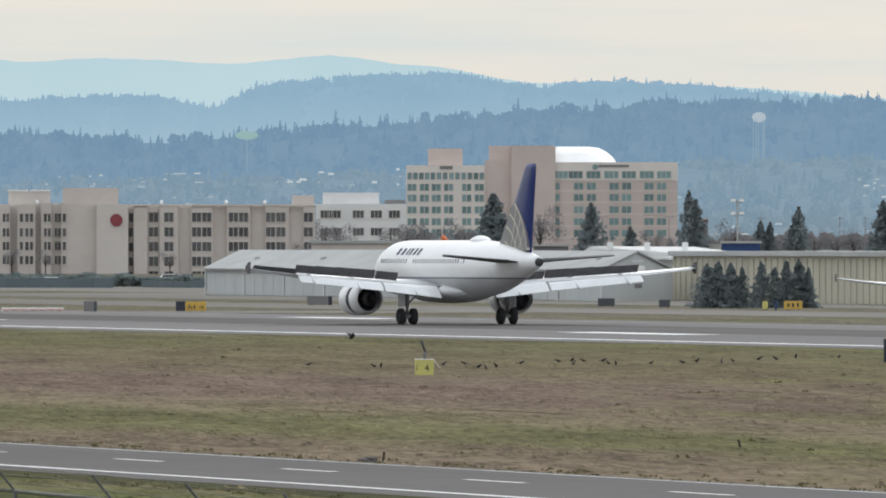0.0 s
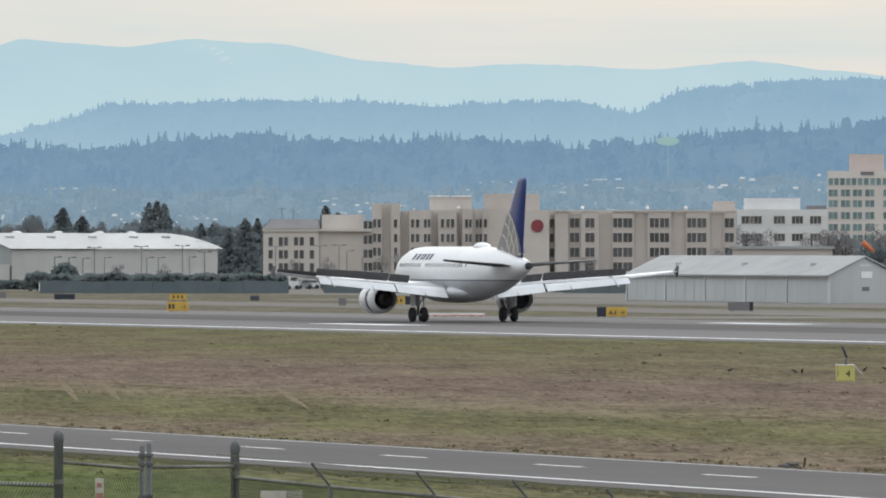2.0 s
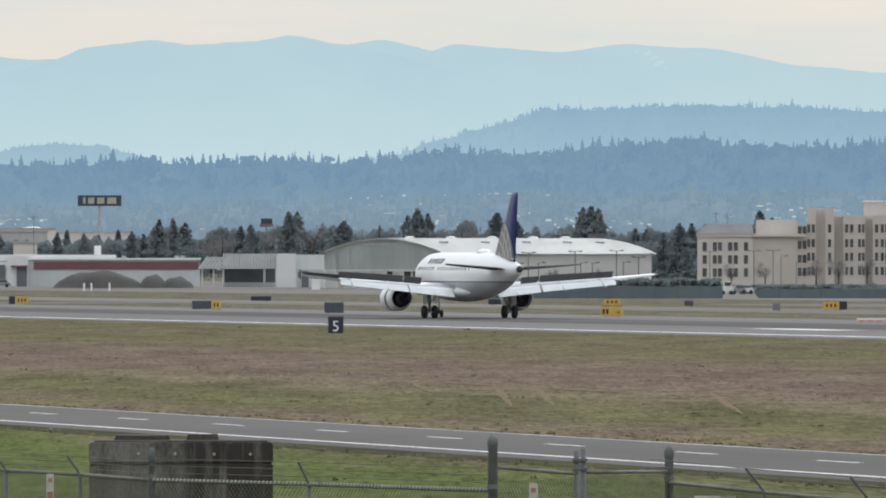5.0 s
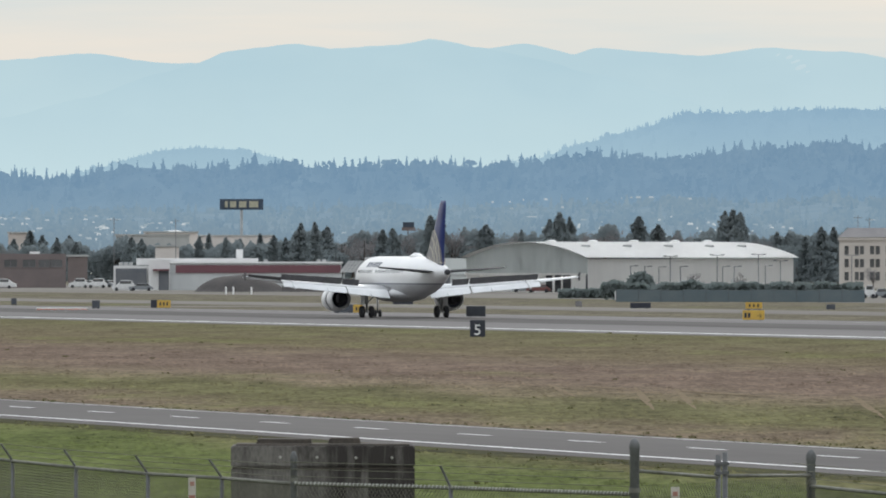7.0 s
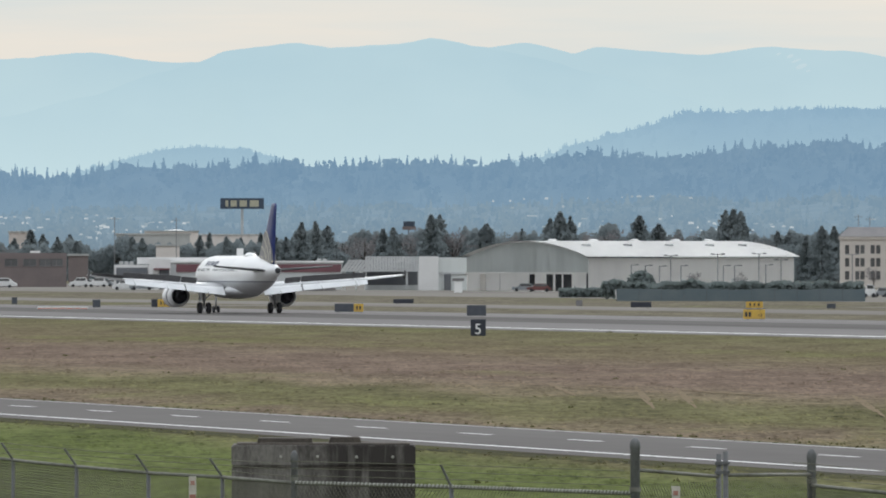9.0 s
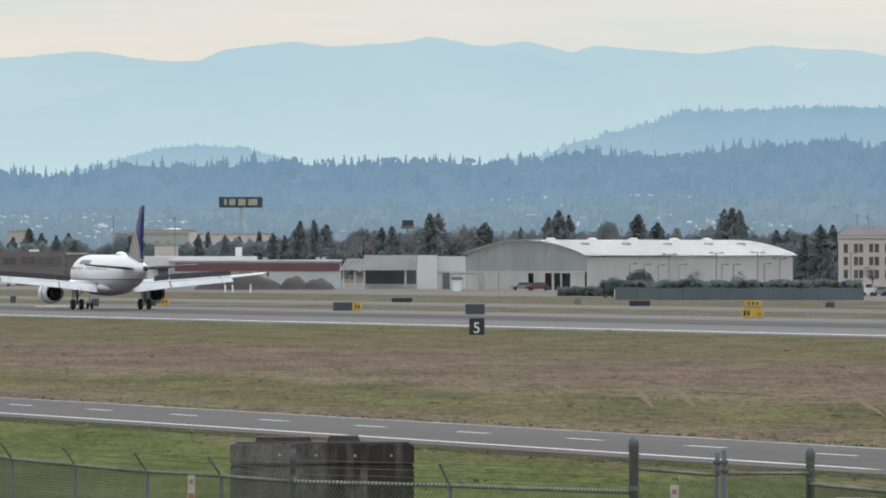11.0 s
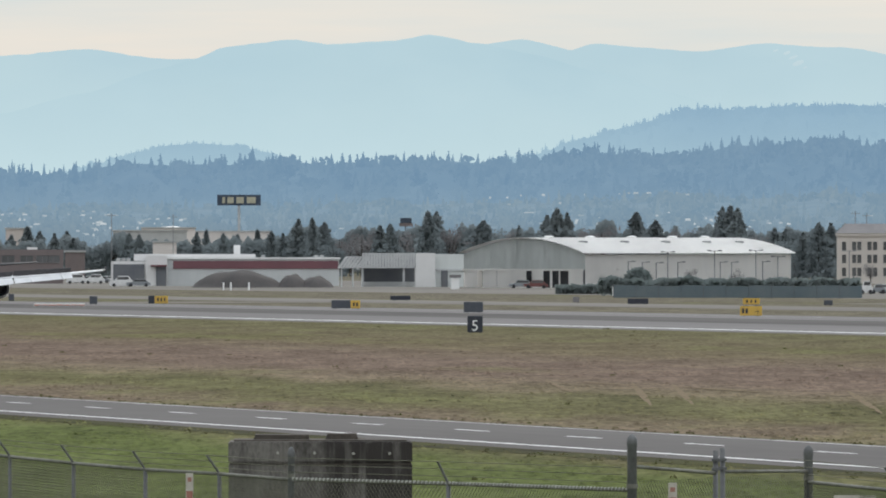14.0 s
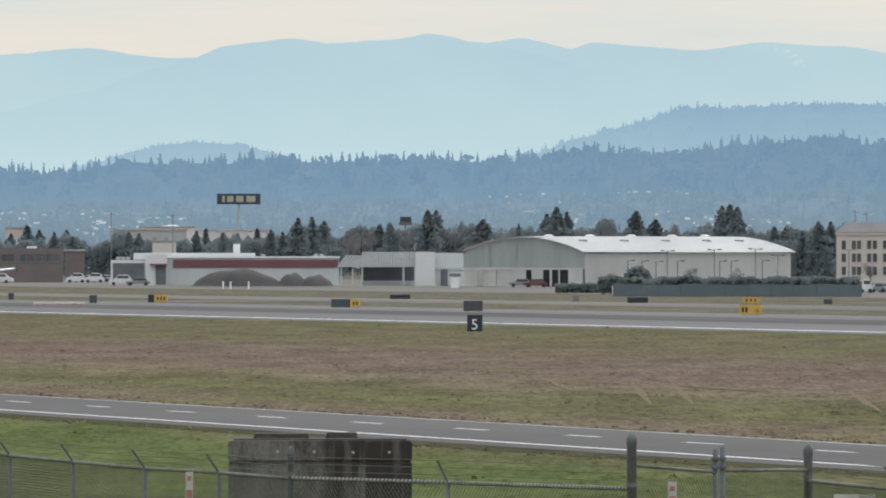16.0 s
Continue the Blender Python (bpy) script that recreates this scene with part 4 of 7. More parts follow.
gear = part("nose_gear", loft([[(math.cos(a) * r, 11.05 + math.sin(a) * r, z) for a in [6.28319 * i / 10 for i in range(10)]] for z, r in ((0.35, 0.08), (1.2, 0.09), (2.4, 0.12))]), M_METAL, plane, "slim nose landing gear", smooth=True)
for dx in (-0.25, 0.25):
    part("tyre", loft([[(dx + ox, 11.05 + math.cos(6.28319 * i / 20) * r, 0.38 + math.sin(6.28319 * i / 20) * r) for i in range(20)] for ox, r in ((-0.1, 0.25), (-0.1, 0.34), (0, 0.38), (0.1, 0.34), (0.1, 0.25))]), M_TYRE, gear, smooth=True)


def fin_lead(z):
    return -9.3 - (z - 5.3) / 6.46 * 5.85


def fin_half(z):
    return 0.24 - (z - 5.2) / 6.5 * 0.13


fin = part("fin", loft([foil(0, -6.9, -15.9, 4.9, 0.3, True)] + [foil(0, fin_lead(z), -15.9 - (z - 4.9) / 6.86 * 1.15, z, fin_half(z) * 2, True) for z in (5.75, 7, 8.5, 10, 11.15)] +
                       [foil(0, -15.1, -16.85, 11.45, 0.1, True)]), M_NAVY, plane, "navy tail fin", smooth=True)
CG, RG = (-10.6, 3.9), 5.35


def on_fin(pts, grow):
    """A sheet lying just proud of the fin's side."""
    ring = [[(side * (fin_half(max(z, 5.0)) + grow), y, z) for y, z in pts] for side in (-1, 1)]
    return loft(ring)


outline = [(fin_lead(z) - 0.12, z) for z in (5.35, 6.2, 7.0, 7.8, 8.5)]
arc = [(y, z) for y, z in [(CG[0] - RG * math.sin(radians(b)), CG[1] + RG * math.cos(radians(b))) for b in range(22, 78, 5)] if z > 5.1 and y > -15.8 and y < fin_lead(max(z, 5.3)) - 0.1]
globe = part("globe_panel", on_fin(outline + arc + [(-15.2, 5.15)], 0.012), M_GLOBE, fin, "grey globe pattern on the fin")
for b0 in (0, 1, 2, 3):
    rr = RG - 0.05 - b0 * 1.05
    pts = [(CG[0] - rr * math.sin(radians(b)), CG[1] + rr * math.cos(radians(b))) for b in range(10, 84, 4)]
    pts = [(y, z) for y, z in pts if z > 5.2 and y < fin_lead(max(z, 5.3)) - 0.15 and y > -15.75]
    if len(pts) > 2:
        inner = [(CG[0] + (y - CG[0]) * (rr - 0.11) / rr, CG[1] + (z - CG[1]) * (rr - 0.11) / rr) for y, z in pts]
        part("globe_line", on_fin(pts + inner[::-1], 0.022), M_GOLD, globe, "pale gold globe line")
for b in (28, 42, 56, 70):
    pts = []
    for k in range(9):
        rr = 1.6 + k * (RG - 1.7) / 8
        bb = radians(b + (RG - rr) * 5)
        pts.append((CG[0] - rr * math.sin(bb), CG[1] + rr * math.cos(bb)))
    pts = [(y, z) for y, z in pts if z > 5.2 and y < fin_lead(max(z, 5.3)) - 0.15 and y > -15.75]
    if len(pts) > 2:
        part("globe_line", on_fin(pts + [(y - 0.09, z) for y, z in pts[::-1]], 0.026), M_GOLD, globe, "pale gold globe line")

# ---- buildings ----


class Site:
    """A building's own frame: x along its front from bearing a to b, y away from the eye, at range r0 to r1."""

    def __init__(self, a, b, r0, r1=None):
        r1 = r1 or r0
        p, q = spot(a, r0), spot(b, r1)
        self.a, self.b, self.r0, self.r1 = a, b, r0, r1
        self.wide = (q - p).length
        self.m = Matrix.Translation(p) @ Matrix.Rotation(math.atan2(q.y - p.y, q.x - p.x), 4, "Z")

    def x(self, px):
        return (px - self.a) / (self.b - self.a) * self.wide

    def z(self, py, px=None):
        k = 0 if px is None else (px - self.a) / (self.b - self.a)
        return height(py, self.r0 + (self.r1 - self.r0) * k)


def window_mesh(w, h, pane, frame_mat, bars=1):
    """Frame round a set-back pane, with a sill; origin at the middle of its foot, facing -y."""
    loop = []
    for sx, sz in ((-1, 0), (1, 0), (1, 1), (-1, 1)):
        x0, x1, z0, z1 = sx * (w / 2 + 0.06), sx * (w / 2 - 0.03), (h if sz else -0.1), (h - 0.08 if sz else 0.0)
        loop.append([(x0, -0.16, z0), (x0, 0.05, z0), (x1, 0.05, z1), (x1, -0.12, z1)])
    bm = loft(loop + [loop[0]], caps=False)
    bmesh.ops.remove_doubles(bm, verts=bm.verts[:], dist=0.001)
    for i in range(bars):
        x = -w / 2 + w * (i + 1) / (bars + 1)
        box(bm, x - 0.04, x + 0.04, -0.1, 0.05, 0, h - 0.1)
    pm = boxes((-w / 2 + 0.03, w / 2 - 0.03, -0.06, 0.04, 0, h - 0.08))
    return mesh("window", bm, frame_mat), mesh("pane", pm, pane)


def put_windows(parent, meshes, spots, y=0.0):
    wm, pm = meshes
    for x, z in spots:
        ob = new("window", wm)
        ob.parent = parent
        ob.location = (x, y, z)
        pane = new("pane", pm)
        pane.parent = ob


def wall(parent, site, px0, px1, top, mat, y0=0.0, depth=14.0, foot=None, name="wall", label=""):
    z0 = 0.0 if foot is None else site.z(foot)
    return part(name, boxes((site.x(px0), site.x(px1), y0, y0 + depth, z0, site.z(top))), mat, parent, label)


# long beige hotel
H1 = Site(1480, 2317, 2020)
hotel = thing("hotel", H1.m, "long beige six-storey hotel with rows of windows and a red disc", "hotel")
wall(hotel, H1, 1480, 1578, 411, M_STUCCO2, 0, 16)
bm = bmesh.new()
x0, x1, z0, z1 = H1.x(1478), H1.x(1580), H1.z(411), H1.z(394)
vs = [bm.verts.new(c) for c in ((x0, -0.5, z0), (x1, -0.5, z0), (x1, 16.5, z0), (x0, 16.5, z0), (x0 + 2, 5, z1), (x1 - 0.5, 5, z1), (x1 - 0.5, 12, z1), (x0 + 2, 12, z1))]
for f in ((3, 2, 1, 0), (4, 5, 6, 7), (0, 1, 5, 4), (1, 2, 6, 5), (2, 3, 7, 6), (3, 0, 4, 7)):
    bm.faces.new([vs[i] for i in f])
part("roof", bm, M_SLATE, hotel, "dark hipped roof")
wall(hotel, H1, 1578, 1672, 411, M_STUCCO, 0.6, 16)
part("cornice", boxes((H1.x(1478), H1.x(1672), -0.35, 0.9, H1.z(416), H1.z(411))), M_STUCCO2, hotel)
wall(hotel, H1, 1583, 1658, 386, M_STUCCO2, 4, 10, 412, "penthouse")
BAYS = [(1672, 1690, 366, 0.8), (1690, 1706, 366, 2.4), (1706, 1722, 366, 0.8), (1722, 1738, 380, 3.0), (1738, 1777, 378, 0.8), (1777, 1790, 380, 3.0), (1790, 1822, 378, 0.4), (1822, 1832, 380, 3.0), (1832, 1850, 376, 0.8),
        (1850, 1868, 376, 2.6), (1868, 1878, 376, 0.8)]
for a, b, t, y in BAYS:
    wall(hotel, H1, a, b, t, M_STUCCO if y < 2 else M_STUCCO2, y, 16, name="bay")
wall(hotel, H1, 1774, 1848, 355, M_STUCCO2, 5, 9, 380, "penthouse")
wall(hotel, H1, 1870, 1969, 349, M_STUCCO, 5, 9, 380, "penthouse")
for a in (1772, 1812):
    part("roof_cap", boxes((H1.x(a), H1.x(a + 36), 4.8, 14.2, H1.z(355) + 0.01, H1.z(352))), M_ROOFWHITE, hotel, "white roof cap")
wall(hotel, H1, 1878, 1930, 379, M_STUCCO, 0.9, 16, name="sign_tower")
wall(hotel, H1, 1930, 1986, 378, M_STUCCO2, -0.6, 16, name="sign_tower")
bm = bmesh.new()
bmesh.ops.create_cone(bm, cap_ends=True, segments=40, radius1=1.28, radius2=1.28, depth=0.2, matrix=Matrix.Translation((H1.x(1965), -0.72, H1.z(406))) @ Matrix.Rotation(radians(90), 4, "X"))
disc = part("sign_disc", bm, M_RED, hotel, "round dark red sign")
part("sign_mark", boxes((H1.x(1965) - 0.5, H1.x(1965) + 0.5, -0.86, -0.80, H1.z(406) - 0.45, H1.z(406) + 0.45)), material("faded_red", (0.30, 0.065, 0.075)), disc)
for a, b, y in ((1986, 1996, 2.6), (1996, 2020, 0.2), (2020, 2042, 1.6), (2042, 2074, 0.0), (2074, 2098, 1.6), (2098, 2136, 0.2), (2136, 2160, 0.9), (2160, 2202, 0.0), (2202, 2228, 0.9), (2228, 2270, 0.0), (2270, 2296, 0.9), (2296, 2317, 0.0)):
    wall(hotel, H1, a, b, 381 - (b - 1986) * 0.006, M_STUCCO if y < 1 else M_STUCCO2, y, 16, name="bay")
part("parapet", boxes((H1.x(1986), H1.x(2317), -0.12, 0.4, H1.z(381) + 0.01, H1.z(378))), M_STUCCO2, hotel)
wall(hotel, H1, 2278, 2316, 362, M_STUCCO, 6, 8, 382, "penthouse")
narrow = window_mesh(0.9, 1.8, M_PANE, M_STUCCO2, 0)
tall = window_mesh(0.72, 1.75, M_PANE, M_STUCCO2, 0)
wide = window_mesh(1.9, 1.95, M_PANE, M_STUCCO2, 1)
put_windows(hotel, narrow, [(H1.x(px), H1.z(py + 8)) for px in (1493, 1511, 1520, 1538, 1548, 1566) for py in (433, 456, 479)], 0.0)
put_windows(hotel, narrow, [(H1.x(px), H1.z(py + 8)) for px in (1661, 1669.5) for py in (405, 430, 455, 478)], 0.6)
put_windows(hotel, tall, [(H1.x(px), H1.z(py + 7)) for px in (1677, 1685) for py in (402, 428, 452, 477)], 0.8)
put_windows(hotel, tall, [(H1.x(px), H1.z(py + 7)) for px in (1714, 1744, 1753, 1767, 1773, 1840, 1846, 1873) for py in (402, 428, 452, 477)], 0.8)
put_windows(hotel, tall, [(H1.x(px), H1.z(py + 7)) for px in (1797, 1807, 1815) for py in (402, 428, 452, 477)], 0.4)
put_windows(hotel, tall, [(H1.x(px), H1.z(py + 7)) for px in (1859, 1863.5) for py in (402, 428, 452, 477)], 2.6)
put_windows(hotel, wide, [(H1.x(px), H1.z(py + 9)) for px in (2058, 2172, 2190, 2238, 2256, 2304.5) for py in (400, 426, 452, 478, 504)], 0.0)
put_windows(hotel, wide, [(H1.x(px), H1.z(py + 9)) for px in (2107, 2125) for py in (400, 426, 452, 478, 504)], 0.2)
put_windows(hotel, wide, [(H1.x(2031), H1.z(py + 9)) for py in (400, 426, 452, 478, 504)], 1.6)
put_windows(hotel, narrow, [(H1.x(1991), H1.z(py + 9)) for py in (400, 426, 452, 478, 504)], 2.6)
for px in (1683, 1699, 1825, 2045, 2160, 2228):
    bm = bmesh.new()
    bmesh.ops.create_uvsphere(bm, u_segments=10, v_segments=6, radius=0.4, matrix=Matrix.Translation((H1.x(px), 3.5, H1.z(374))))
    part("roof_vent", bm, M_ROOFWHITE, hotel, "white roof vent")

# white office behind
H2 = Site(2315, 2480, 2300)
office = thing("office_building", H2.m, "white three-storey office building with dark windows", "office")
wall(office, H2, 2318, 2478, 377, M_OFFICE, 0, 18)
wall(office, H2, 2330, 2430, 357, M_OFFICE, 4, 10, 378, "penthouse")
wall(office, H2, 2440, 2476, 370, M_SLATE, 4, 6, 378, "roof_plant")
big = window_mesh(2.6, 1.8, M_PANE, M_CREAM, 2)
put_windows(office, big, [(H2.x(px), H2.z(py + 7)) for px in (2336, 2352, 2393, 2425, 2457) for py in (395, 426)])

# large pink hotel
H3 = Site(2478, 2958, 2680)
suites = thing("hotel", H3.m, "large pink and cream eight-storey hotel with teal windows", "hotel")
wall(suites, H3, 2478, 2617, 309, M_CREAM, 0, 18)
wall(suites, H3, 2516, 2577, 279, M_PINK, 5, 10, 311, "penthouse")
wall(suites, H3, 2617, 2664, 300, M_PINK, 0.5, 18, name="stair_tower")
wall(suites, H3, 2624, 2664, 274, M_PINK, 4, 12, 302, "penthouse")
wall(suites, H3, 2664, 2742, 274, M_PINK, -1.5, 20, name="lift_tower")
wall(suites, H3, 2742, 2958, 306, M_PINK, 0, 18)
part("upper_band", boxes((H3.x(2742), H3.x(2958.6), -0.15, 0.0, H3.z(336), H3.z(306) + 0.4)), M_CREAM, suites, "cream top storey")
for i, py in enumerate((356, 376.5, 397.5, 418.5, 438)):
    part("floor_band", boxes((H3.x(2742), H3.x(2958.4), -0.08, 0.0, H3.z(py), H3.z(py - 4))), M_PINKPALE, suites)
bm = bmesh.new()
rings = []
for y, k in ((0.6, 0.06), (7.0, 0.62), (13.0, 1.0), (17.0, 0.9)):
    rings.append([(H3.x(2742), y, H3.z(307))] + [(H3.x(2742), y, H3.z(307) + (H3.z(275) - H3.z(307)) * k)] + [(H3.x(px), y, H3.z(307) + (H3.z(275) - H3.z(307)) * up_ * k) for px, up_ in ((2800, 1.0), (2818, 0.93), (2832, 0.72), (2844, 0.42), (2853, 0.0))])
part("atrium_roof", loft(rings), M_ROOFWHITE, suites, "white curved atrium roof")
teal_w = window_mesh(3.8, 2.0, M_TEAL, M_CREAM, 2)
teal_s = window_mesh(2.55, 1.95, M_TEAL, M_CREAM, 1)
teal_n = window_mesh(1.25, 1.95, M_TEAL, M_CREAM, 0)
X3 = lambda c: 2459 + c / 2.47
put_windows(suites, teal_w, [(H3.x(X3(c)), H3.z(332)) for c in (722, 787, 865, 943, 1020, 1098, 1173)], -0.15)
put_windows(suites, teal_s, [(H3.x(X3(c)), H3.z(py + 6)) for c in (800, 856, 955, 1010, 1108, 1163) for py in (346, 366, 387.6, 408.6, 429)], -0.08)
put_windows(suites, teal_n, [(H3.x(X3(708)), H3.z(py + 6)) for py in (346, 366, 387.6, 408.6, 429)], -0.08)
put_windows(suites, teal_n, [(H3.x(X3(c)), H3.z(334)) for c in (62, 87, 113, 138, 163, 190, 217, 245, 271, 298, 325, 352, 377)], 0)
put_windows(suites, teal_n, [(H3.x(X3(c)), H3.z(py + 6)) for c in (62, 82, 116, 136, 168, 188, 222, 242, 301, 321, 356, 376) for py in (348, 367, 388, 409, 428)], 0)
part("sign_board", boxes((H3.x(2818), H3.x(2872), -0.3, -0.16, H3.z(312), H3.z(308))), M_SLATE, suites, "grey unreadable sign letters")
bm = bmesh.new()
bmesh.ops.create_cone(bm, cap_ends=True, segments=24, radius1=0.75, radius2=0.75, depth=0.15, matrix=Matrix.Translation((H3.x(2812), -0.3, H3.z(312))) @ Matrix.Rotation(radians(90), 4, "X"))
part("sign_disc", bm, M_TEAL, suites, "round teal sign")
part("sign_board", boxes((H3.x(2537), H3.x(2560), -0.2, 0.0, H3.z(316), H3.z(310))), M_SLATE, suites)

# arched hangar: its gable end and its long side both run away from the near corner
corner = spot(1035, 1770)
front = spot(820, 1794) - corner
side_v = spot(1399, 1796) - corner
W_H, L_H = front.length, side_v.length
e1, e2 = front.normalized(), side_v.normalized()
EAVE, RISE = height(449, 1770), height(421, 1785) - height(449, 1785)


def hangar_at(a, b, z):
    p = corner + e1 * a + e2 * b
    return (p.x, p.y, z)


def arch(k, grow=0.0):
    return EAVE + (RISE + grow) * math.sin(math.pi * k) ** 0.85


hangar = thing("hangar", Matrix(), "arched aircraft hangar with a white roof and grey-green doors", "hangar")
N = 22
for b in (0.0, L_H):
    bm = bmesh.new()
    ring = [bm.verts.new(hangar_at(W_H * i / N, b, arch(i / N))) for i in range(N + 1)]
    lo = [bm.verts.new(hangar_at(W_H * i / N, b, 3.2 if b == 0 else 0.0)) for i in range(N + 1)]
    for i in range(N):
        bm.faces.new((lo[i], lo[i + 1], ring[i + 1], ring[i]))
    bmesh.ops.solidify(bm, geom=bm.faces[:], thickness=0.3)
    part("gable_wall", bm, M_SHED, hangar, "ribbed grey-green gable wall")
for a in (0.0, W_H):
    bm = bmesh.new()
    p = [bm.verts.new(hangar_at(a, b, z)) for b, z in ((0, 0), (L_H, 0), (L_H, EAVE), (0, EAVE))]
    bm.faces.new(p)
    bmesh.ops.solidify(bm, geom=bm.faces[:], thickness=0.3)
    part("side_wall", bm, M_CLADW, hangar, "white side wall")
bm = bmesh.new()
rows = [[bm.verts.new(hangar_at(W_H * (-0.02 + 1.04 * i / N), b, arch(i / N) + 0.25)) for i in range(N + 1)] for b in (-0.8, L_H * 0.25, L_H * 0.5, L_H * 0.75, L_H + 0.8)]
for r0, r1 in zip(rows, rows[1:]):
    for i in range(N):
        bm.faces.new((r0[i], r0[i + 1], r1[i + 1], r1[i]))
bmesh.ops.solidify(bm, geom=bm.faces[:], thickness=-0.35)
roof = part("roof", bm, M_ROOFWHITE, hangar, "white curved metal roof", smooth=True)
for k in (0.12, 0.32, 0.52, 0.72, 0.88):
    for a in (0.22, 0.5):
        c = Vector(hangar_at(W_H * a, L_H * k, arch(a) + 0.3))
        if a == 0.5:
            bm = bmesh.new()
            bmesh.ops.create_uvsphere(bm, u_segments=14, v_segments=8, radius=1.0, matrix=Matrix.Translation(c) @ Matrix.Diagonal((0.95, 0.95, 0.3, 1)))
            part("roof_vent", bm, M_ROOFWHITE, roof, "low white domed roof vent", smooth=True)
        else:
            part("roof_vent", boxes((c.x - 0.8, c.x + 0.8, c.y - 0.5, c.y + 0.5, c.z - 0.3, c.z + 0.25)), M_ROOFGREY, roof)
for i in range(1, 9):
    k = i / 9
    p0, p1 = Vector(hangar_at(W_H * k - 0.15, -0.12, 3.3)), Vector(hangar_at(W_H * k + 0.15, -0.12, 3.3))
    bm = bmesh.new()
    q = [bm.verts.new(c) for c in (p0, p1, (p1.x, p1.y, arch(k) - 0.2), (p0.x, p0.y, arch(k) - 0.2))]
    bm.faces.new(q)
    bmesh.ops.solidify(bm, geom=bm.faces[:], thickness=0.03)
    part("gable_rib", bm, M_SHED, hangar)
# a flat dark sheet stands for the shade inside the hangar
bm = bmesh.new()
q = [bm.verts.new(hangar_at(a, 4.0, z)) for a, z in ((0.4, 0), (W_H - 0.4, 0), (W_H - 0.4, 3.4), (0.4, 3.4))]
bm.faces.new(q)
part("hangar_interior", bm, M_SHADE, hangar, "dark sheet for the shade behind the doors")
for a, b in ((0.01, 0.13), (0.20, 0.214), (0.265, 0.285), (0.335, 0.43), (0.474, 0.60), (0.603, 0.72), (0.723, 0.84), (0.885, 0.99)):
    bm = bmesh.new()
    q = [bm.verts.new(hangar_at(W_H * k, -0.06 - 0.1 * (int(a * 100) % 2), z)) for k, z in ((a, 0), (b, 0), (b, 3.3), (a, 3.3))]
    bm.faces.new(q)
    bmesh.ops.solidify(bm, geom=bm.faces[:], thickness=0.15)
    part("sliding_door", bm, M_CLADW, hangar, "grey-green sliding hangar door")
bm = bmesh.new()
q = [bm.verts.new(hangar_at(a, -0.35, z)) for a, z in ((0, 3.05), (W_H, 3.05), (W_H, 3.4), (0, 3.4))]
bm.faces.new(q)
bmesh.ops.solidify(bm, geom=bm.faces[:], thickness=0.2)
part("door_header", bm, M_CLADW, hangar)
for k in (0.2, 0.45, 0.7):
    p = Vector(hangar_at(-0.05, L_H * k, 0))
    part("side_door", boxes((p.x - 0.5, p.x + 0.5, p.y - 0.2, p.y + 0.2, 0, 2.2)), M_SHED, hangar)

# low buildings beside the hangar
S = Site(735, 822, 1825)
annex = thing("annex", S.m, "low grey-green annex beside the hangar with a white end", "annex")
wall(annex, S, 735, 770, 446, M_OFFICE, -1, 14, name="white_end")
wall(annex, S, 770, 822, 448, M_SHED, 0.5, 12)
# solid dark panel on the wall, coloured as the doorway's shade
part("doorway", boxes((S.x(780), S.x(792), 0.2, 0.6, 0, S.z(477))), M_SHADE, annex, "dark panel for the shade of an open doorway")
part("header", boxes((S.x(770), S.x(822), 0.25, 0.5, S.z(478), S.z(474))), M_CLAD, annex)
S = Site(595, 735, 1840)
shed = thing("open_shed", S.m, "open-fronted shed with a corrugated pale roof", "shed")
# back wall coloured dark for the shade inside the shed
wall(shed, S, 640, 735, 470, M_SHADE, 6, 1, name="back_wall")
for px in (641, 714, 735):
    part("post", boxes((S.x(px) - 0.2, S.x(px) + 0.2, 0, 0.4, 0, S.z(470))), M_CLAD, shed)
part("low_wall", boxes((S.x(641), S.x(735), 3.6, 3.9, 0, S.z(497))), M_CLAD, shed)
for i in range(19):
    x0 = S.x(640) + (S.x(735) - S.x(640)) * i / 19
    x1 = S.x(640) + (S.x(735) - S.x(640)) * (i + 0.92) / 19
    bm = bmesh.new()
    q = [bm.verts.new(c) for c in ((x0, -0.6, S.z(473)), (x1, -0.6, S.z(473)), (x1, 7, S.z(446)), (x0, 7, S.z(446)))]
    bm.faces.new(q)
    bmesh.ops.solidify(bm, geom=bm.faces[:], thickness=-0.12)
    part("roof_panel", bm, M_ROOFGREY, shed)
for i in range(7):
    x0 = S.x(596 + i * 6.4)
    bm = bmesh.new()
    q = [bm.verts.new(c) for c in ((x0, -0.6, S.z(473)), (x0 + 0.6, -0.6, S.z(473)), (x0 + 0.6 + 1.6, 7, S.z(452)), (x0 + 1.6, 7, S.z(452)))]
    bm.faces.new(q)
    bmesh.ops.solidify(bm, geom=bm.faces[:], thickness=-0.12)
    part("roof_panel", bm, M_ROOFGREY, shed)
for px in (604, 624):
    part("post", boxes((S.x(px) - 0.15, S.x(px) + 0.15, 0, 0.3, 0, S.z(473))), M_CLAD, shed)
S = Site(196, 600, 1885)
depot = thing("warehouse", S.m, "low white warehouse with a broad maroon stripe", "warehouse")
wall(depot, S, 296, 600, 457, M_CLAD, 0, 25)
part("stripe", boxes((S.x(306), S.x(598), -0.2, 0.0, S.z(474), S.z(460))), M_MAROON, depot, "maroon stripe")
part("roof_edge", boxes((S.x(294), S.x(602), -0.3, 25.2, S.z(457) + 0.01, S.z(454))), M_ROOFWHITE, depot)
wall(depot, S, 236, 452, 448, M_OFFICE, 6, 20, 460, "upper_storey")
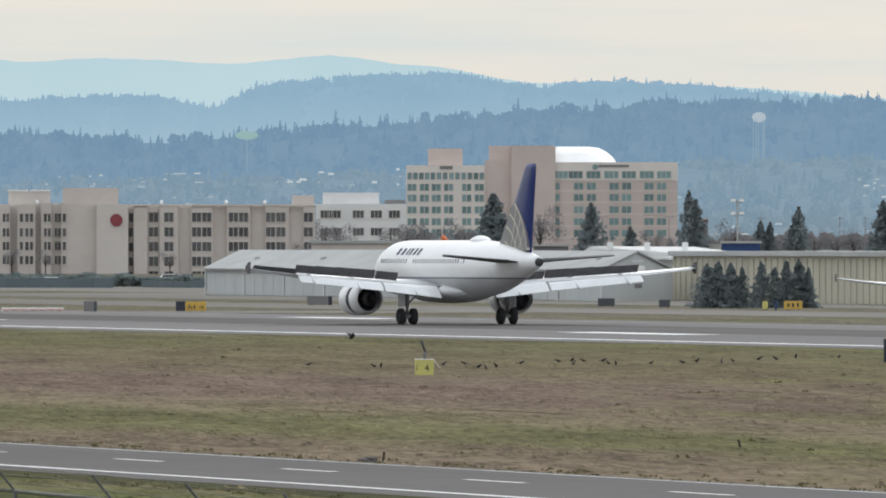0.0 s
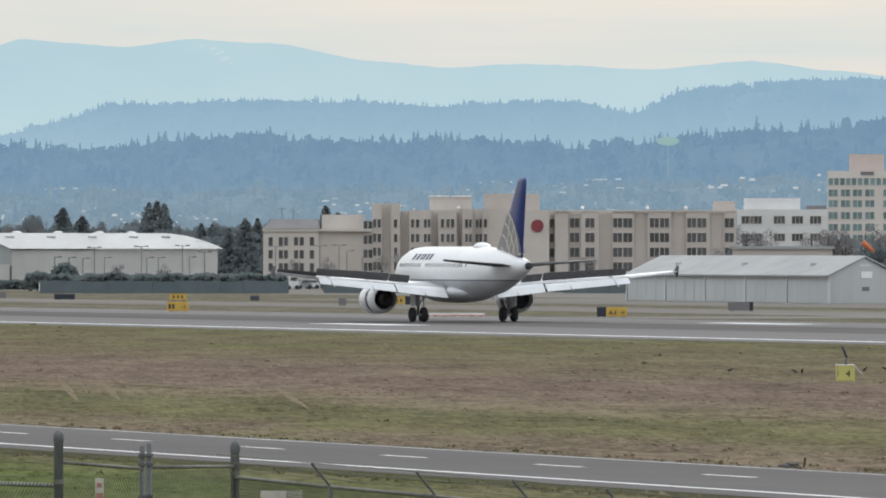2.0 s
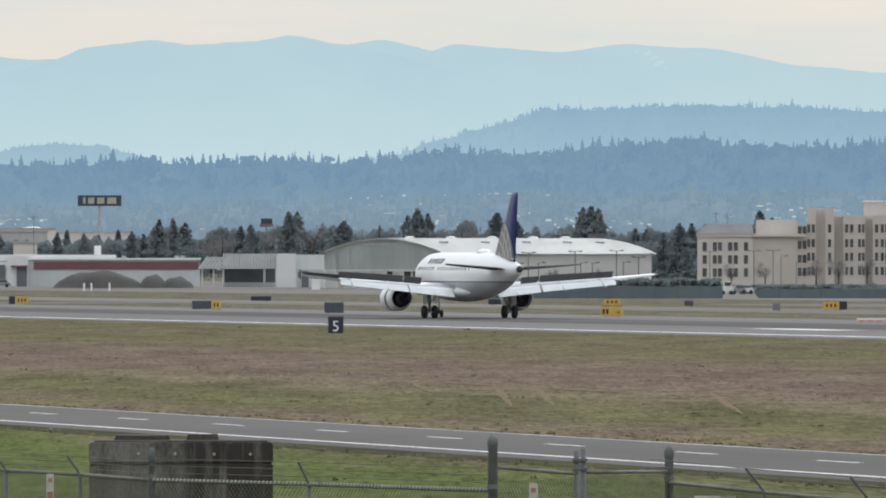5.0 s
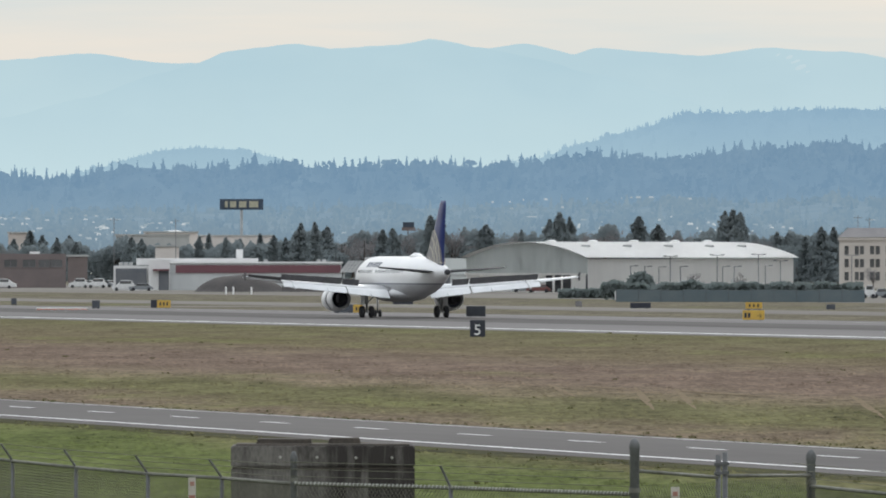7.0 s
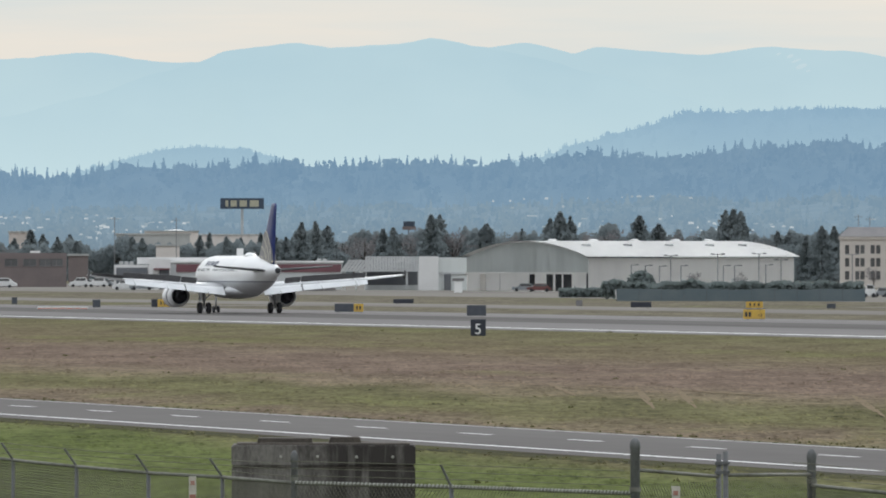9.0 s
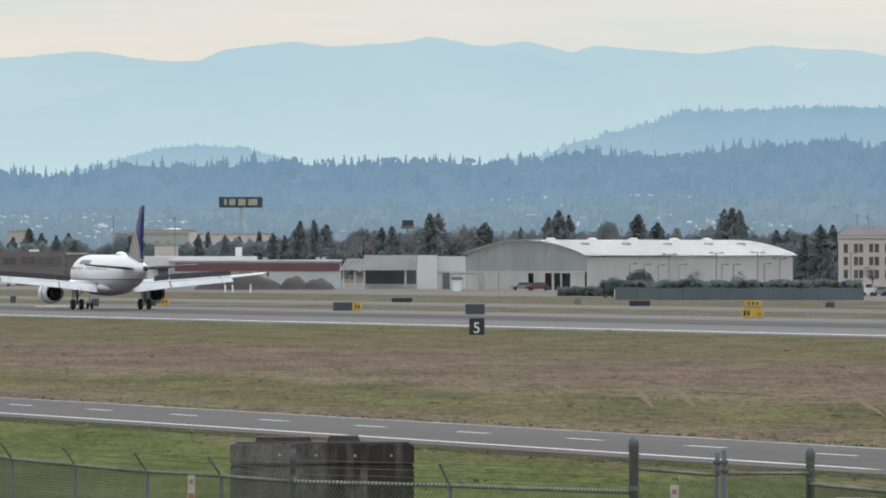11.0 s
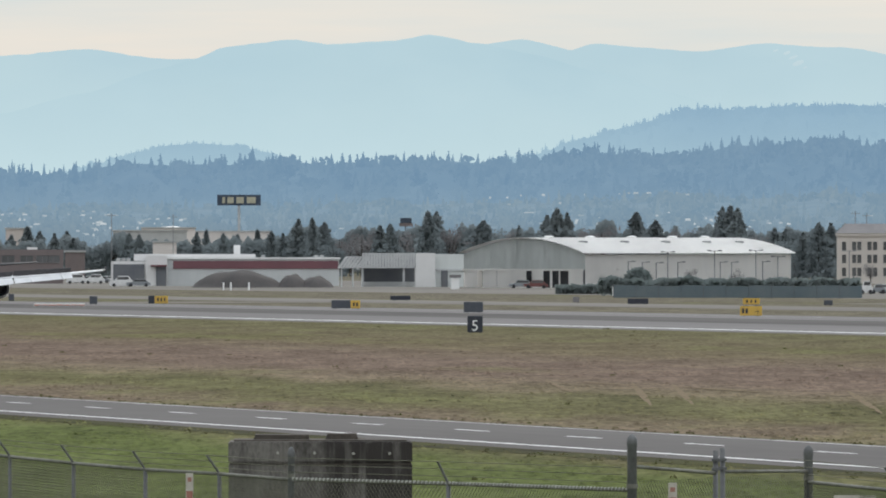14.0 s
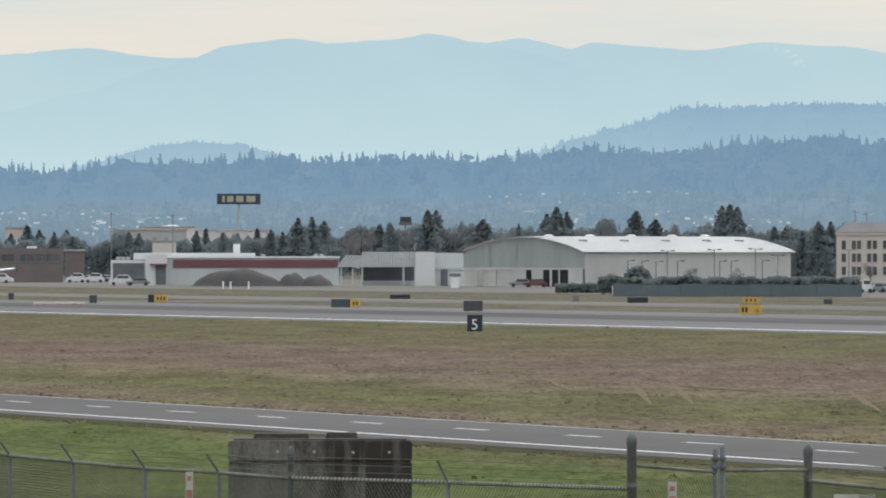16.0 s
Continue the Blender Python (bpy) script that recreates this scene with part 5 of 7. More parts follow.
wall(depot, S, 196, 258, 461, M_OFFICE, 0.5, 20)
part("glazed_front", boxes((S.x(200), S.x(255), 0.2, 0.48, S.z(498), S.z(466))), M_SHADE, depot, "dark glazed front")
wall(depot, S, 258, 296, 450, M_OFFICE, -0.4, 20)
# solid dark panel, coloured as the shade within the entrance
part("doorway", boxes((S.x(276), S.x(294), -0.7, -0.41, 0, S.z(470))), M_SHADE, depot, "dark panel for the shade of the entrance")
part("canopy", boxes((S.x(266), S.x(295), -1.6, -0.42, S.z(470), S.z(467))), M_MAROON, depot, "maroon canopy")
part("chimney", boxes((S.x(413), S.x(425), 8, 9.4, S.z(449), S.z(432))), M_ROOFWHITE, depot, "white chimney")
for a in (205, 214, 223, 462, 556, 566):
    part("roof_unit", boxes((S.x(a), S.x(a + 7), 5, 7, S.z(461) if a < 300 else S.z(456), S.z(455) if a < 300 else S.z(450))), M_ROOFGREY, depot)
S = Site(-260, 112, 2050)
brick = thing("office_building", S.m, "low brown brick office with strip windows", "office")
wall(brick, S, -260, 112, 440, M_BRICK, 0, 20)
strip_w = window_mesh(2.6, 1.5, M_PANE, M_SLATE, 1)
put_windows(brick, strip_w, [(S.x(px), S.z(463)) for px in (-240, -210, -180, -150, -110, -70, -35, 14, 47, 75, 94)])
part("roof_unit", boxes((S.x(48), S.x(66), 3, 6, S.z(440), S.z(436))), M_ROOFWHITE, brick)

# far store blocks and roofs behind the trees
for a, b, r, t, mat, lab in ((200, 330, 3200, 408, M_ROOFGREY, "pale grey store behind trees"), (250, 345, 3260, 403, M_CREAM, "cream store block behind trees"), (330, 480, 3300, 409, M_STUCCO2, "beige store block behind trees"),
                             (270, 312, 2700, 428, M_CREAM, "small pale shop behind trees"), (10, 50, 3000, 404, M_STUCCO, "tan shop behind trees"), (115, 150, 2500, 445, M_BRICK, "brown shed behind parked cars"),
                             (2990, 3012, 2550, 405, M_BRICK, "narrow brown brick building"), (3036, 3104, 2150, 447, M_BLUE, "low store under a blue tarpaulin"), (3010, 3035, 2400, 452, M_CREAM, "small white delivery shed"),
                             (3145, 3420, 2450, 462, M_STUCCO, "long low beige shop row"), (-500, -270, 2300, 440, M_STUCCO2, "low pale shop row")):
    S = Site(a, b, r)
    ob = thing("store", S.m, lab, "store")
    wall(ob, S, a, b, t, mat, 0, 12)
    part("roof_edge", boxes((S.x(a) - 0.3, S.x(b) + 0.3, -0.3, 12.3, S.z(t) + 0.01, S.z(t) + 0.5)), M_ROOFGREY, ob)
S = Site(270, 340, 3280)
ob = thing("domed_store", S.m, "white domed store roof behind trees", "store")
bm = bmesh.new()
bmesh.ops.create_uvsphere(bm, u_segments=20, v_segments=10, radius=1.0, matrix=Matrix.Translation((S.x(305), 4, S.z(412))) @ Matrix.Diagonal((5.2, 4, 2.6, 1)))
part("dome", bm, M_ROOFWHITE, ob, smooth=True)
part("wall", boxes((S.x(275), S.x(338), 0, 8, 0, S.z(412))), M_CREAM, ob)

# tall store sign
S = Site(384, 461, 3400)
sign = thing("pylon_sign", S.m, "tall dark blue store sign with yellow letter shapes on a pole", "sign")
board = part("board", boxes((0, S.wide, 0, 1.2, S.z(362), S.z(343))), M_SIGNBLUE, sign, "dark blue sign board")
for a, b in ((393, 398), (402, 413), (418, 431), (436, 452)):
    part("letter_shape", boxes((S.x(a), S.x(b), -0.2, 0, S.z(358), S.z(347))), M_SIGNYEL, board)
part("pole", boxes((S.x(420), S.x(425), 0.3, 1.1, 0, S.z(362))), M_ROOFGREY, sign)
S = Site(706, 730, 2900)
sign = thing("billboard", S.m, "blue and orange billboard above trees", "sign")
part("board", boxes((S.x(708), S.x(728), 0, 0.4, S.z(393), S.z(384))), M_SIGNBLUE, sign)
part("lower_board", boxes((S.x(706), S.x(730), 0.05, 0.4, S.z(399), S.z(393))), M_BRICK, sign)
part("pole", boxes((S.x(716), S.x(718), 0.1, 0.3, 0, S.z(399))), M_GALV, sign)

# row of white hangars along the apron, each seen at its corner
def corner_hangar(far, corner_, right, eave, ridge_z, doors, label, valley=0.0):
    c0 = spot(*corner_)
    a, b = spot(*far) - c0, spot(*right) - c0
    la, lb = a.length, b.length
    ea, eb = a / la, b / lb

    def at(s_, t_, z):
        p = c0 + ea * s_ + eb * t_
        return (p.x, p.y, z)

    def slab(s0, s1, t0, t1, z0, z1):
        return loft([[at(s_, t_, z) for s_, t_ in ((s0, t0), (s1, t0), (s1, t1), (s0, t1))] for z in (z0, z1)])

    ob = thing("hangar", Matrix(), label, "hangar", "row of white hangars")
    part("wall", loft([[at(s_, t_, z) for t_, z in ((0, 0), (0, eave), (lb / 2, ridge_z), (lb, eave), (lb, 0))] for s_ in (0, la)]), M_CLAD, ob, "white gabled wall")
    for t0, t1, nm in ((-0.7, lb / 2, "roof"), (lb + 0.7, lb / 2, "roof")):
        low = eave + (ridge_z - eave) * (-0.7 / (lb / 2))
        roof_ = part(nm, loft([[at(s_, t0, low + 0.05), at(s_ + o, t1, ridge_z + 0.05), at(s_ + o, t1, ridge_z + 0.25), at(s_, t0, low + 0.25)] for s_, o in ((-0.35, 0), (la + 0.35, valley))]), M_ROOFPALE, ob, "pale sheet-metal roof")
        if t0 < 0:
            for i in range(3):
                s_ = la * (i + 0.45) / 3
                zz = eave + (ridge_z - eave) * 0.5
                part("roof_vent", slab(s_, s_ + 1.1, lb * 0.22, lb * 0.28, zz, zz + 0.42), M_ROOFGREY, roof_)
    for i in range(doors):
        w = la / doors
        part("hangar_door", slab(w * i + 0.3, w * (i + 1) - 0.3, -0.1, 0, 0.05, eave - 0.45), M_CLAD, ob, "white sliding hangar door")
        for k in (1, 2, 3):
            part("door_rib", slab(w * i + 0.3 + (w - 0.6) * k / 4 - 0.04, w * i + 0.3 + (w - 0.6) * k / 4 + 0.04, -0.14, -0.1, 0.05, eave - 0.45), M_CLAD, ob)
    for i in range(doors + 1):
        part("door_post", slab(la / doors * i - 0.22, la / doors * i + 0.22, -0.25, 0, 0, eave - 0.1), M_SHED, ob)
    part("header", slab(0, la, -0.22, 0, eave - 0.42, eave - 0.2), M_ROOFGREY, ob)
    part("gable_vent", slab(-0.06, 0, lb * 0.42, lb * 0.58, ridge_z - 0.95, ridge_z - 0.7), M_SHED, ob)
    part("gable_window", slab(-0.06, 0, lb * 0.46, lb * 0.56, 1.35, 1.8), M_SLATE, ob)
    part("meter_box", slab(-0.1, 0, lb * 0.44, lb * 0.6, eave - 0.25, eave + 0.5), M_CLADW, ob)
    return ob


corner_hangar((2124, 1150), (2482, 1080), (2606, 1096), 3.0, 5.0, 5, "white hangar with five doors and a pale metal roof")
corner_hangar((2603, 1062), (2824, 1008), (2950, 1022), 3.15, 4.95, 3, "white hangar with three doors beside a tan building", 8.0)
# low flat-roofed store behind the hangars
S = Site(2310, 2487, 1330)
ob = thing("store", S.m, "long low beige flat-roofed store behind hangars", "store")
wall(ob, S, 2310, 2487, 447, M_STUCCO, 0, 12)
part("roof_edge", boxes((-0.3, S.wide + 0.3, -0.4, 12.3, S.z(447) + 0.01, S.z(442))), M_ROOFPALE, ob, "pale roof edge")
S = Site(2632, 2765, 1340)
ob = thing("store", S.m, "low store with a dark grey roof", "store")
wall(ob, S, 2632, 2765, 452, M_SLATE, 0, 12)
part("roof_edge", boxes((-0.3, S.wide + 0.3, -0.4, 12.3, S.z(452) + 0.01, S.z(449))), M_ROOFGREY, ob)
# big white-roofed shed behind, and a tan ribbed wall
S = Site(2770, 3090, 1290)
ob = thing("roofed_shed", S.m, "broad shed with a pale low roof and three vents", "shed")
wall(ob, S, 2775, 3085, 474, M_SHED, 0, 40)
bm = bmesh.new()
q = [bm.verts.new(c) for c in ((S.x(2770), -1, S.z(476)), (S.x(3092), -1, S.z(476, 3092)), (S.x(3050), 30, S.z(461, 3050)), (S.x(2990), 40, S.z(453, 2990)), (S.x(2800), 40, S.z(452)))]
bm.faces.new(q)
bmesh.ops.solidify(bm, geom=bm.faces[:], thickness=-0.4)
part("roof", bm, M_CLAD, ob, "pale weathered roof")
for px in (2837, 2904, 2972):
    part("roof_vent", boxes((S.x(px) - 0.4, S.x(px) + 0.4, 28, 29, S.z(460, px), S.z(445, px))), M_ROOFWHITE, ob)
S = Site(2950, 3420, 1040, 930)
ob = thing("storage_building", S.m, "long tan building with ribbed metal cladding", "building")
wall(ob, S, 2950, 3420, 469, M_TAN, 0, 30)
rib = mesh("rib", boxes((-0.12, 0.12, -0.12, 0.02, 0, S.z(469) - 0.2)), M_TAN)
for i in range(44):
    o = new("rib", rib)
    o.parent = ob
    o.location = (S.wide * (i + 0.5) / 44, 0, 0)
part("eave_trim", boxes((-0.3, S.wide, -0.5, 30.3, S.z(469) + 0.01, S.z(469) + 0.5)), M_ROOFGREY, ob)

# ---- trees and hedges ----


def blades(rng, shape, count, size):
    """A crown of many small tilted leaf clumps; shape(rng) gives a place."""
    verts, faces = [], []
    for i in range(count):
        c = Vector(shape(rng))
        a = Vector((rng.uniform(-1, 1), rng.uniform(-1, 1), rng.uniform(-0.7, 0.7))).normalized()
        b = a.cross(Vector((rng.uniform(-1, 1), rng.uniform(-1, 1), rng.uniform(-1, 1)))).normalized()
        k = size * rng.uniform(0.6, 1.4)
        s = len(verts)
        for p in (a * k, b * k * 0.7, a * -k, b * -k * 0.7):
            verts.append(tuple(c + p))
        faces.append((s, s + 1, s + 2, s + 3))
    me = bpy.data.meshes.new("crown")
    me.from_pydata(verts, [], faces)
    return me


def make_tree(name, kind_, seed, label, category):
    rng = random.Random(seed)
    ob = thing(name, Matrix(), label, category)
    if kind_ == "fir":
        lean = rng.uniform(0.8, 1.2)
        def shape(r):
            h = r.random() ** 1.35
            q = 0.60 * lean * (1 - h) ** 0.8 * (0.85 + 0.22 * math.sin(h * 34 + seed)) + 0.012
            a = r.uniform(0, 6.283)
            k = q * math.sqrt(r.random()) * (0.8 + 0.35 * math.sin(a * 3 + seed))
            return (math.cos(a) * k, math.sin(a) * k, 0.06 + 0.94 * h - k * 0.25)
        me = blades(rng, shape, 2300, 0.034)
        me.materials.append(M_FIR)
        trunk = [(0.0, 0.022), (0.4, 0.014), (0.97, 0.003)]
    elif kind_ == "round":
        lobes = [(rng.uniform(-0.25, 0.25), rng.uniform(-0.2, 0.2), rng.uniform(0.3, 0.8), rng.uniform(0.13, 0.24)) for i in range(9)]
        def shape(r):
            x, y, z, q = lobes[r.randrange(9)]
            d = Vector((r.gauss(0, 1), r.gauss(0, 1), r.gauss(0, 1))).normalized() * q * r.random() ** 0.4
            return (x + d.x, y + d.y, z + d.z)
        me = blades(rng, shape, 1100, 0.028)
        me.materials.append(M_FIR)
        trunk = [(0.0, 0.03), (0.4, 0.02), (0.7, 0.006)]
    else:
        lobes = [(rng.uniform(-0.26, 0.26), rng.uniform(-0.2, 0.2), rng.uniform(0.45, 0.85), rng.uniform(0.12, 0.22)) for i in range(8)]
        def shape(r):
            x, y, z, q = lobes[r.randrange(8)]
            d = Vector((r.gauss(0, 1), r.gauss(0, 1), r.gauss(0, 1))).normalized() * q * r.random() ** 0.5
            return (x + d.x, y + d.y, z + d.z)
        me = blades(rng, shape, 900, 0.016)
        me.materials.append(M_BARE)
        trunk = [(0.0, 0.025), (0.4, 0.018), (0.8, 0.005)]
    bm = loft([[(math.cos(a * 0.8976) * r, math.sin(a * 0.8976) * r, z) for a in range(7)] for z, r in trunk])
    tr = part("trunk", bm, M_BARK, ob)
    if kind_ != "fir":
        for i in range(6):
            a = rng.uniform(0, 6.283)
            tip = Vector((math.cos(a) * 0.22, math.sin(a) * 0.2, rng.uniform(0.55, 0.85)))
            base = Vector((0, 0, rng.uniform(0.25, 0.45)))
            s = tip.cross(Vector((0, 0, 1))).normalized()
            part("limb", loft([[tuple(base + s * 0.012), tuple(base - s * 0.012), tuple(base + Vector((0, 0, 0.02)))], [tuple(tip + s * 0.003), tuple(tip - s * 0.003), tuple(tip + Vector((0, 0, 0.004)))]]), M_BARK, tr)
    cr = new("crown", me)
    cr.parent = ob
    return ob


KINDS = {"fir": [make_tree("fir_tree", "fir", s, "dark evergreen fir, narrow and pointed", "tree") for s in (1, 2, 3, 4)],
         "round": [make_tree("evergreen_tree", "round", s, "dark rounded evergreen tree", "tree") for s in (5, 6, 7)],
         "bare": [make_tree("bare_tree", "bare", s, "bare brown winter tree", "tree") for s in (8, 9, 10)]}
used = set()


def plant(kind_, px, r, top, wide=1.0, foot=0.0):
    rng_ = random.Random(int(px * 7 + r))
    src = KINDS[kind_][rng_.randrange(len(KINDS[kind_]))]
    h = height(top, r) - foot
    m = Matrix.Translation(spot(px, r, foot)) @ Matrix.Rotation(rng_.uniform(0, 6.28), 4, "Z") @ Matrix.Diagonal((h * wide, h * wide, h, 1))
    if src.name not in used:
        used.add(src.name)
        src.matrix_basis = m
        return tagged(src, group="trees beyond the airfield")
    ob = copy_thing(src, Matrix())
    ob.matrix_basis = m
    return ob


# firs and evergreens behind the hangar, then round the hotels
for px, top, w in ((528, 387, .75), (552, 385, .6), (574, 393, .8), (348, 410, .7), (365, 405, .6), (228, 412, .9), (246, 414, .8), (175, 432, .8), (118, 408, .8), (48, 400, .9), (70, 408, .8), (96, 412, .7), (130, 420, .8), (20, 415, .9),
                   (985, 368, .75), (968, 380, .7), (1003, 376, .6), (1126, 375, .95), (1160, 390, .9), (1292, 364, .8), (1305, 368, .7), (1278, 366, .65), (918, 398, .5), (855, 390, 1.0), (757, 373, .75), (772, 374, .7),
                   (1448, 394, .8), (1470, 394, .8), (1370, 402, .8), (1390, 404, .7), (1420, 410, .8), (690, 396, .8), (672, 398, .8), (500, 412, .7), (455, 405, .6), (480, 408, .7), (395, 412, .7), (420, 414, .8)):
    plant("fir", px, 2560 + (px * 37 % 260), top, w * 1.15)
for px, top in ((620, 412), (650, 408), (705, 402), (735, 398), (795, 392), (820, 400), (880, 402), (900, 406), (940, 405), (1030, 392), (1050, 402), (1080, 405), (1100, 398), (1145, 404), (1185, 400), (1215, 402), (1240, 398), (1262, 400), (1330, 404),
                (1350, 408), (1405, 414), (1435, 408), (540, 420), (590, 422), (440, 425), (380, 425), (200, 425), (150, 430), (0, 425), (-60, 415), (-120, 420)):
    plant("round" if px % 3 else "bare", px, 2650 + (px * 53 % 300), top, 1.1)
for px, top in ((600, 405), (640, 400), (665, 410), (720, 392), (790, 405), (810, 404), (860, 405), (925, 408), (1015, 400), (1065, 396), (1110, 404), (1200, 406), (1320, 398), (1255, 404), (700, 410)):
    plant("bare", px, 2750 + (px * 31 % 200), top, 1.2)
for px, top, r, w in ((2632, 360, 2400, 1.05), (2805, 376, 2500, .8), (2874, 418, 2400, 1.0), (2978, 355, 2450, .55), (2990, 370, 2400, .75), (3163, 410, 2300, .7), (3172, 383, 2300, .75), (3105, 408, 2300, .8), (3122, 410, 2300, .7), (3322, 372, 2200, .8),
                      (3345, 380, 2200, .8), (1500, 398, 2300, .8), (1590, 372, 2300, .9), (1612, 384, 2250, .9)):
    plant("fir", px, r, top, w)
for px, top, r in ((2335, 400, 2200), (2355, 408, 2190), (2450, 406, 2250), (2480, 402, 2260), (2510, 408, 2260), (2545, 398, 2290), (2570, 410, 2290), (2300, 440, 1900), (2240, 460, 1900), (2190, 452, 1900), (2060, 458, 1900), (2715, 375, 2550), (2920, 418, 2400), (2945, 430, 2400),
                   (3060, 400, 2500), (3200, 425, 2400), (3240, 420, 2400), (3270, 418, 2400), (1690, 455, 1880), (1730, 450, 1880), (1780, 455, 1880), (1840, 455, 1880), (1600, 460, 1880), (1540, 462, 1880), (1220, 470, 1600), (1300, 472, 1600)):
    plant("bare", px, r, top, 1.1)
# a continuous belt of trees far behind
def belt(px0, px1, r, top, n, size, mat, label):
    rng_ = random.Random(int(px0 + r))
    verts, faces = [], []
    for i in range(n):
        px = rng_.uniform(px0, px1)
        crest = height(top, r) * (0.86 + 0.30 * noise.noise((px * 0.021, r, 0)) + 0.16 * noise.noise((px * 0.09, r, 5)))
        c = spot(px, r + rng_.uniform(0, 12), crest * rng_.random() ** 0.55)
        a = Vector((rng_.uniform(-1, 1), rng_.uniform(-0.6, 0.6), rng_.uniform(-1, 1))).normalized() * size * rng_.uniform(0.6, 1.4)
        b = a.cross(Vector((0.1, 1, 0.1))).normalized() * size * 0.6
        s = len(verts)
        verts += [tuple(c + a), tuple(c + b), tuple(c - a), tuple(c - b)]
        faces.append((s, s + 1, s + 2, s + 3))
    me = bpy.data.meshes.new("tree_belt")
    me.from_pydata(verts, [], faces)
    me.materials.append(mat)
    return tagged(new("tree_belt", me), label, "trees", kind="stuff")


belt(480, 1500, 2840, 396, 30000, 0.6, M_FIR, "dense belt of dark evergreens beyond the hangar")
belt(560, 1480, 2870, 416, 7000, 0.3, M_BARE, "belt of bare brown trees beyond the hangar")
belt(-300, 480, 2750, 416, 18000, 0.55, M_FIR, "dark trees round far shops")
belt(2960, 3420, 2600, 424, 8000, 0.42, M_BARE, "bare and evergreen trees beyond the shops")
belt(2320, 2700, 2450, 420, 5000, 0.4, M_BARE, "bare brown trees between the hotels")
# firs before the tan building
for px, top, w in ((3010, 484, .9), (3030, 480, .9), (3052, 482, .9), (3072, 490, .8), (3106, 480, .7), (3130, 490, .8), (3150, 478, .8), (3172, 476, .9), (3190, 490, .7)):
    plant("fir", px, 905, top, w)


def bush(px, r, top, half, label):
    """A dense dome of leaf clumps on a short stem."""
    rng_ = random.Random(int(px))
    ob = thing("bush", Matrix.Translation(spot(px, r, 0)), label, "bush")
    h, w = height(top, r), half / BASE * r * FOCAL / BASE
    def shape(r_):
        d = Vector((r_.gauss(0, 1), r_.gauss(0, 1), abs(r_.gauss(0, 1)))).normalized() * (0.35 + 0.65 * r_.random() ** 0.5)
        d *= 0.93 + 0.16 * noise.noise(d * 3.1)
        return (d.x * w, d.y * w * 0.8, 0.15 * h + d.z * h * 0.82)
    me = blades(rng_, shape, 1500, 0.34)
    me.materials.append(M_HEDGE)
    part("stem", boxes((-0.15, 0.15, -0.15, 0.15, 0, h * 0.5)), M_BARK, ob)
    cr_ = new("crown", me)
    cr_.parent = ob


bush(1129, 1560, 469, 27, "dense dark green domed bush by the hangar")
for px in (2555, 2570):
    plant("round", px, 1500, 425 + (px % 9), 1.0)


def hedge(px0, px1, r, top, n, mat, name, label, deep=2.0):
    rng_ = random.Random(int(px0))
    verts, faces = [], []
    for i in range(n):
        px = rng_.uniform(px0, px1)
        base = spot(px, r + rng_.uniform(0, deep), 0)
        hh = (height(top, r)) * (0.75 + 0.3 * noise.noise((px * 0.03, r, 0)) + 0.1 * rng_.random())
        c = base + Vector((0, 0, hh * rng_.random() ** 0.6))
        a = Vector((rng_.uniform(-1, 1), rng_.uniform(-1, 1), rng_.uniform(-1, 1))).normalized() * 0.5
        b = a.cross(Vector((rng_.uniform(-1, 1), rng_.uniform(-1, 1), 0.3))).normalized() * 0.4
        s = len(verts)
        verts += [tuple(c + a), tuple(c + b), tuple(c - a), tuple(c - b)]
        faces.append((s, s + 1, s + 2, s + 3))
    me = bpy.data.meshes.new(name)
    me.from_pydata(verts, [], faces)
    me.materials.append(mat)
    return tagged(new(name, me), label, "hedge", kind="stuff")


hedge(985, 1080, 1480, 502, 700, M_HEDGE, "hedge", "low ragged hedge before the hangar doors")
hedge(1060, 1520, 1420, 487, 4200, M_HEDGE, "hedge", "ragged dull green hedge along the airfield fence")
hedge(1585, 1990, 1400, 500, 2400, M_HEDGE, "hedge", "ragged dull green hedge along the airfield fence")
hedge(1740, 2150, 1380, 505, 2200, M_HEDGE, "hedge", "ragged dull green hedge before the hotel")
for a, b, top in ((1085, 1525, 503), (1588, 1960, 508), (2010, 2120, 512)):
    S = Site(a, b, 1345, 1335)
    ob = thing("screen_fence", S.m, "fence covered with dark green windbreak fabric", "fence", "windbreak fences")
    n = max(3, int(S.wide / 3))
    for i in range(n):
        part("fabric_panel", boxes((S.wide * i / n + 0.05, S.wide * (i + 1) / n - 0.02, 0, 0.05, 0.05, S.z(top) - 0.06 * (i % 3))), M_SCREEN, ob)
        part("post", boxes((S.wide * i / n - 0.05, S.wide * i / n + 0.05, 0.06, 0.16, 0, S.z(top) + 0.1)), M_GALV, ob)

# heaps of dark earth before the warehouse
for px, wpx, top in ((420, 135, 475), (518, 45, 482), (560, 50, 486)):
    r = 1790
    bm = bmesh.new()
    bmesh.ops.create_grid(bm, x_segments=26, y_segments=14, size=1.0)
    w, hz = wpx / BASE * r / 2, height(top, r)
    for v in bm.verts:
        k = max(0.0, 1 - (v.co.x ** 2 + v.co.y ** 2))
        v.co = Vector((v.co.x * w * 1.2, v.co.y * 6, hz * (k ** 0.7) * (0.95 + 0.12 * noise.noise(v.co * 2.5))))
    heap = part("earth_heap", bm, M_EARTH, m=Matrix.Translation(spot(px, r, 0)), smooth=True)
    tagged(heap, "heap of dark earth before the warehouse", "earth heap")

# ---- fence, concrete block ----
RAIL_Z = 3.12


